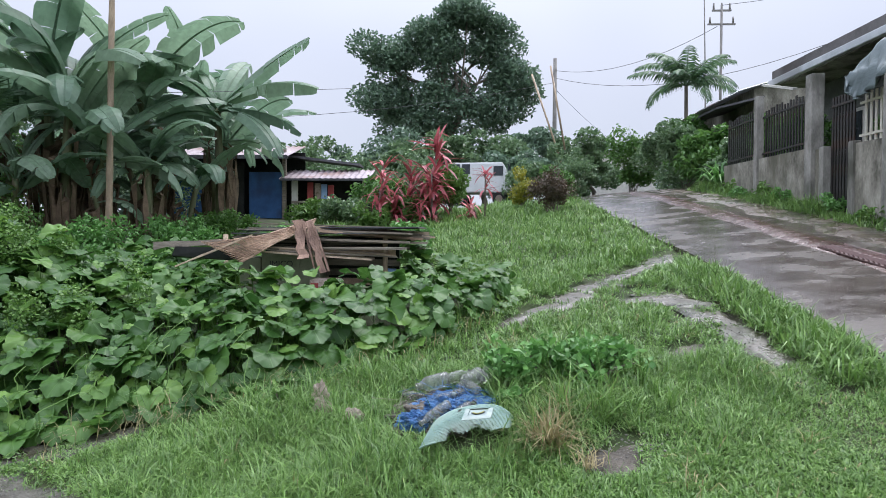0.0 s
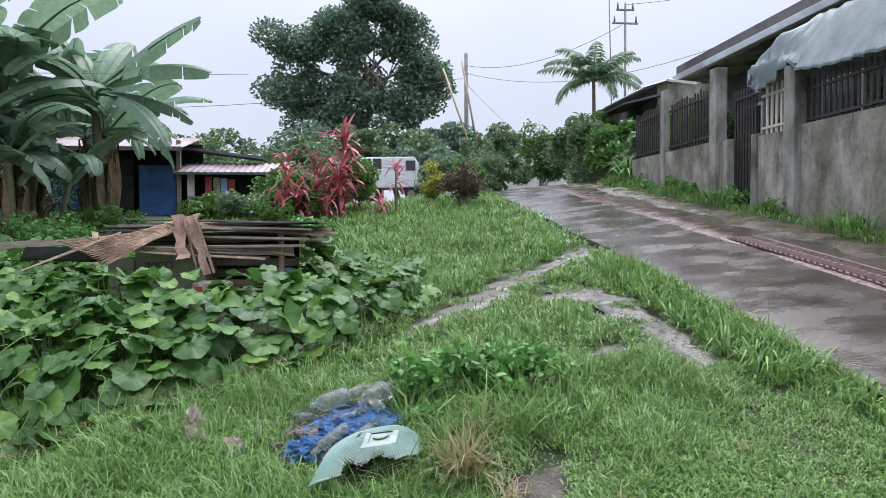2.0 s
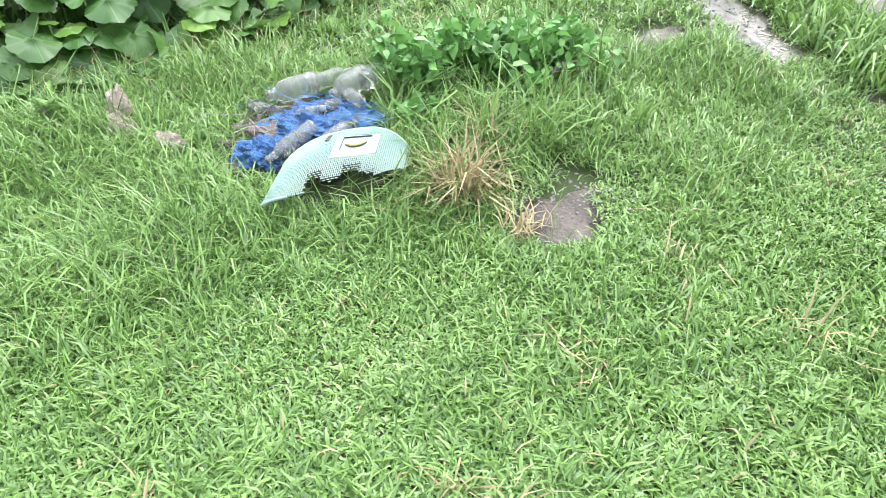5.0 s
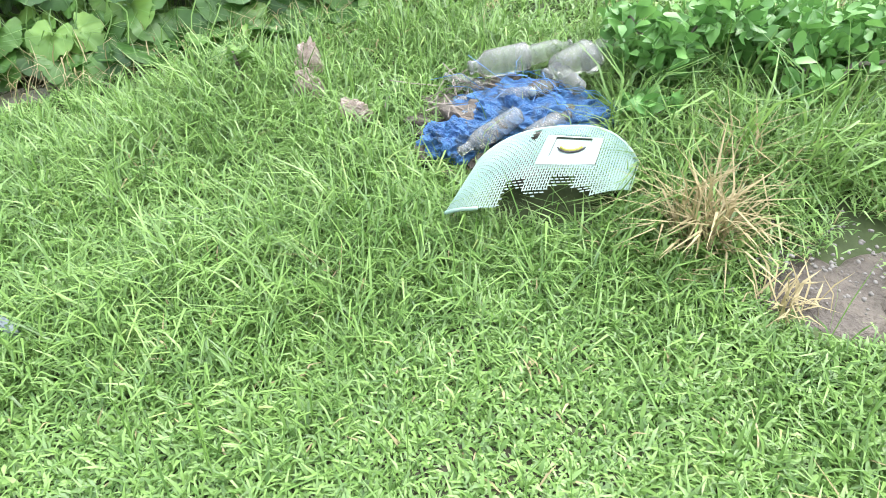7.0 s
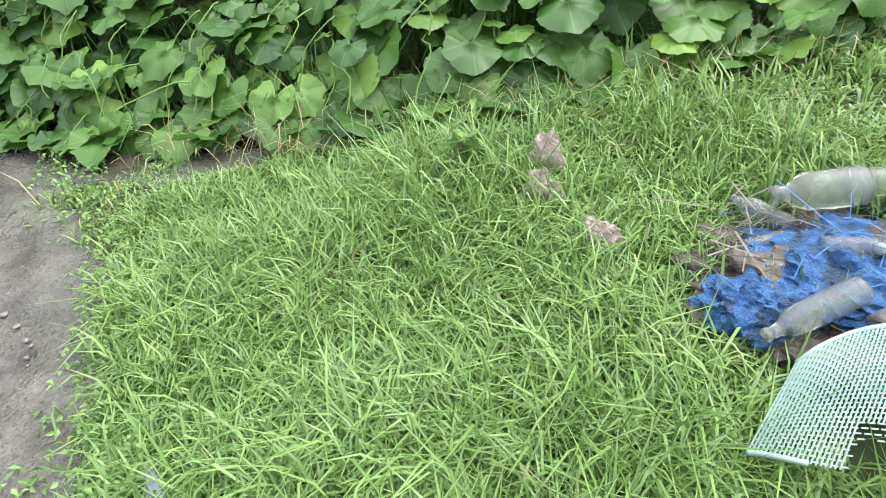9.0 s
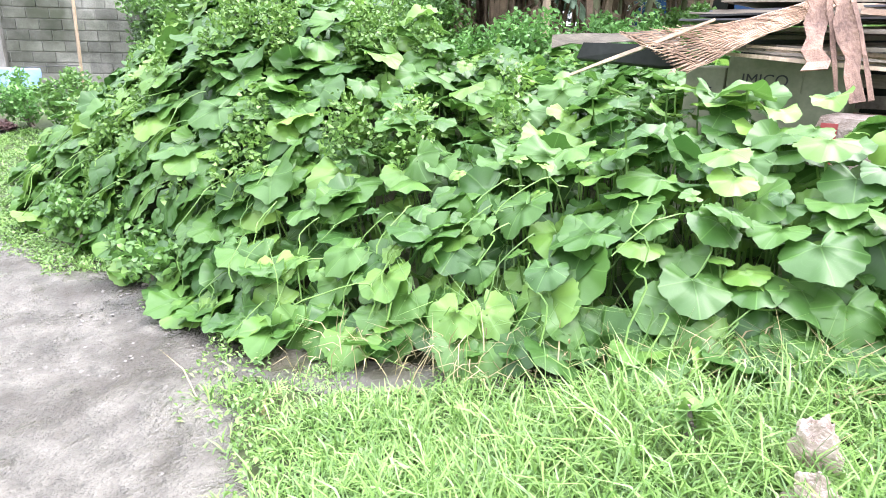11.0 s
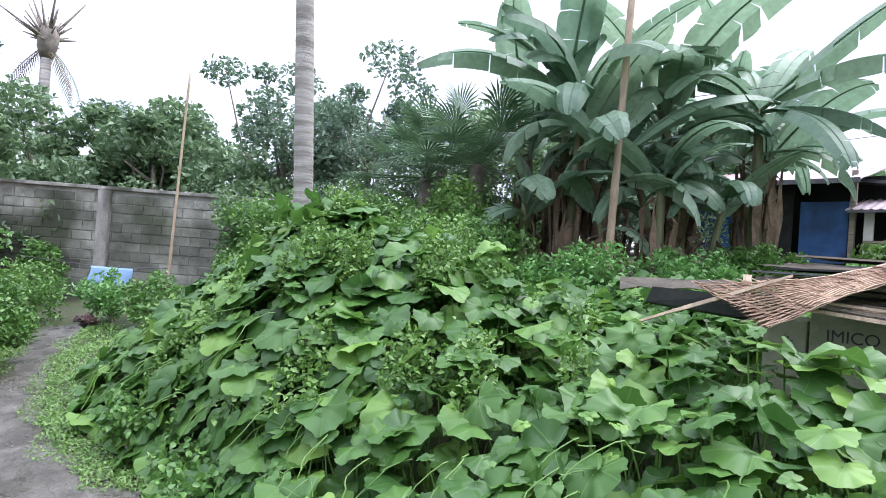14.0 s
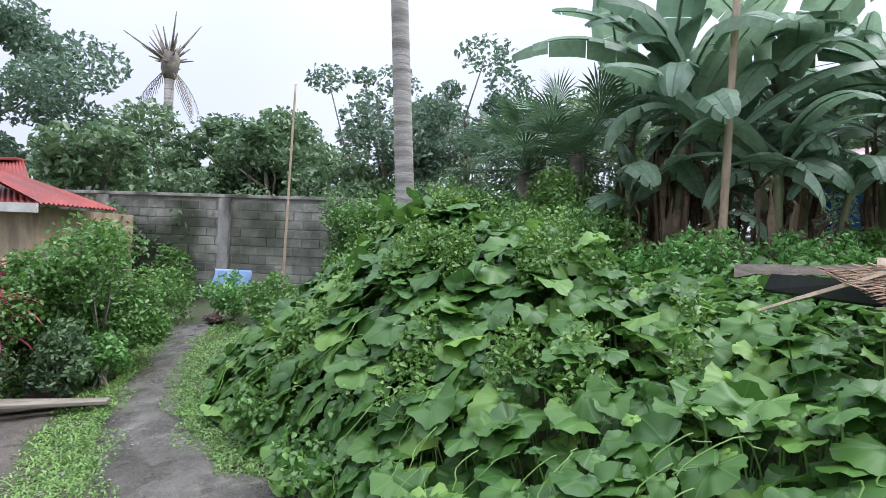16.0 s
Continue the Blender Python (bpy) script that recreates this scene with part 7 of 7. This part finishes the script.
grass("verge", -12.0, -3.2, 2.0, 6.5, 3200, 0.055, 0.016, 304, "low creeping grass beside the path", lean=1.0, extra=beside_path)
grass("dead_grass", -3.4, 3.5, 2.2, 9.0, 90, 0.15, 0.007, 305, "scattered dry straw among the lawn", L_GRASS_DRY, 0.9)


def verge_strip(seed, x0, x1, y0, y1, n, label, tall=0.28):
    rng = np.random.default_rng(seed)
    x, y = rng.uniform(x0, x1, n), rng.uniform(y0, y1, n)
    roots = np.stack([x, y, height(x, y)], -1)
    return tagged(part("wall_grass", blade_mesh("wall_grass", roots, (0.2 if tall else 0.14) + tall * np.clip(np.sin(y * 2.6) * np.sin(y * 1.1 + 1) + 0.2, 0, 1), 0.015, rng, 0.6, 0.8), L_GRASS), label, "grass", kind="stuff")


verge_strip(310, 6.75, 7.03, 11.0, 18.0, 3500, "grass growing along the foot of the roadside wall")
verge_strip(312, 6.55, 7.0, 4.0, 18.5, 3800, "uneven weeds and grass at the wall's foot")
verge_strip(311, 3.3, 3.62, 4.5, 9.0, 2600, "grass hanging over the edge of the lane", 0.0)
verge_strip(313, 3.02, 3.5, 5.2, 8.6, 1700, "tufts of longer grass between puddle and lane", 0.1)

# dry stalks and seed heads along the foot of the vines
rngv = np.random.default_rng(321)
vx = rngv.uniform(-3.0, 0.6, 650)
vy = np.interp(vx, FRONT_X, FRONT_Y) + rngv.normal(0.02, 0.12, 650)
roots = np.stack([vx, vy, height(vx, vy)], -1)
tagged(part("dry_stalks", blade_mesh("dry_stalks", roots, 0.24, 0.006, rngv, 0.6, 0.7), L_GRASS_DRY), "dry grass stalks along the foot of the vines", "grass", kind="stuff")
vx = rngv.uniform(-3.0, 2.4, 900)
vy = rngv.uniform(3.4, 8.5, 900)
ok = (track_gap(vx, vy) > 0.1) & (puddle_gap(vx, vy) > 0.1) & (vine_depth(vx, vy) < 0.2)
roots = np.stack([vx, vy, height(vx, vy)], -1)[ok]
tagged(part("seed_stalks", blade_mesh("seed_stalks", roots, 0.3, 0.005, rngv, 0.3, 0.5), L_PALE), "thin pale seed stalks standing in the grass", "grass", kind="stuff")


# loose stones on the bare earth
def pebbles(name, xs, ys, sizes, seed, label):
    rng = np.random.default_rng(seed)
    bm = bmesh.new()
    bmesh.ops.create_icosphere(bm, subdivisions=1, radius=1.0)
    base_v = np.array([v.co[:] for v in bm.verts])
    base_f = np.array([[v.index for v in f.verts] for f in bm.faces])
    bm.free()
    vs, fs = [], []
    for i, (x, y, s) in enumerate(zip(xs, ys, sizes)):
        v = base_v * s * rng.uniform(0.6, 1.3, 3) * [1, 1, 0.6] + rng.normal(0, 0.12, base_v.shape) * s
        vs.append(v + [x, y, H(x, y) + 0.012])
        fs.append(base_f + i * len(base_v))
    return tagged(part(name, array_mesh(name, np.vstack(vs), np.vstack(fs)), M_STONE), label, "pebbles", kind="stuff")


t = rngv.uniform(0, 1, 3000)
seg = np.concatenate([[0], np.cumsum(np.hypot(*np.diff(TRACK, axis=0).T))])
px_, py_ = np.interp(t * seg[-1], seg, TRACK[:, 0]) + rngv.normal(0, 0.34, 3000), np.interp(t * seg[-1], seg, TRACK[:, 1]) + rngv.normal(0, 0.34, 3000)
pebbles("path_gravel", px_, py_, rngv.uniform(0.003, 0.015, 3000), 322, "small grey stones on the earth path")
qx, qy = 1.2 + rngv.normal(0, 0.16, 160), 4.55 + rngv.normal(0, 0.1, 160)
pebbles("mud_gravel", qx, qy, rngv.uniform(0.003, 0.01, 160), 323, "small grey stones on the bare mud")
qx, qy = 2.8 + rngv.normal(0, 0.35, 200), 6.6 + rngv.normal(0, 0.5, 200)
pebbles("verge_gravel", qx, qy, rngv.uniform(0.004, 0.012, 200), 324, "small stones washed onto the verge")

# creeping plants spreading over the edge of the path
rnge = np.random.default_rng(330)
ex, ey = rnge.uniform(-11.5, 0.5, 90000), rnge.uniform(1.5, 6.3, 90000)
gap = track_gap(ex, ey)
patchy = 0.5 + 0.5 * np.sin(5 * ex + 2 * np.sin(3 * ey)) * np.sin(4.3 * ey + ex)
ok = (gap > -0.3 * patchy) & (gap < 0.16) & (vine_depth(ex, ey) < 0.25) & (rnge.uniform(0, 1, 90000) < np.clip(0.9 + gap * 2.6, 0.05, 1))
pts = np.stack([ex, ey, height(ex, ey) + 0.03 + rnge.uniform(0, 0.025, 90000)], -1)[ok]
tagged(part("creeping_weeds", leaf_mesh("creeping_weeds", pts, 0.034, 0.016, rnge, 0.1, 1.2), L_GRASS), "tiny creeping weeds spreading over the path's edge", "weeds", kind="stuff")
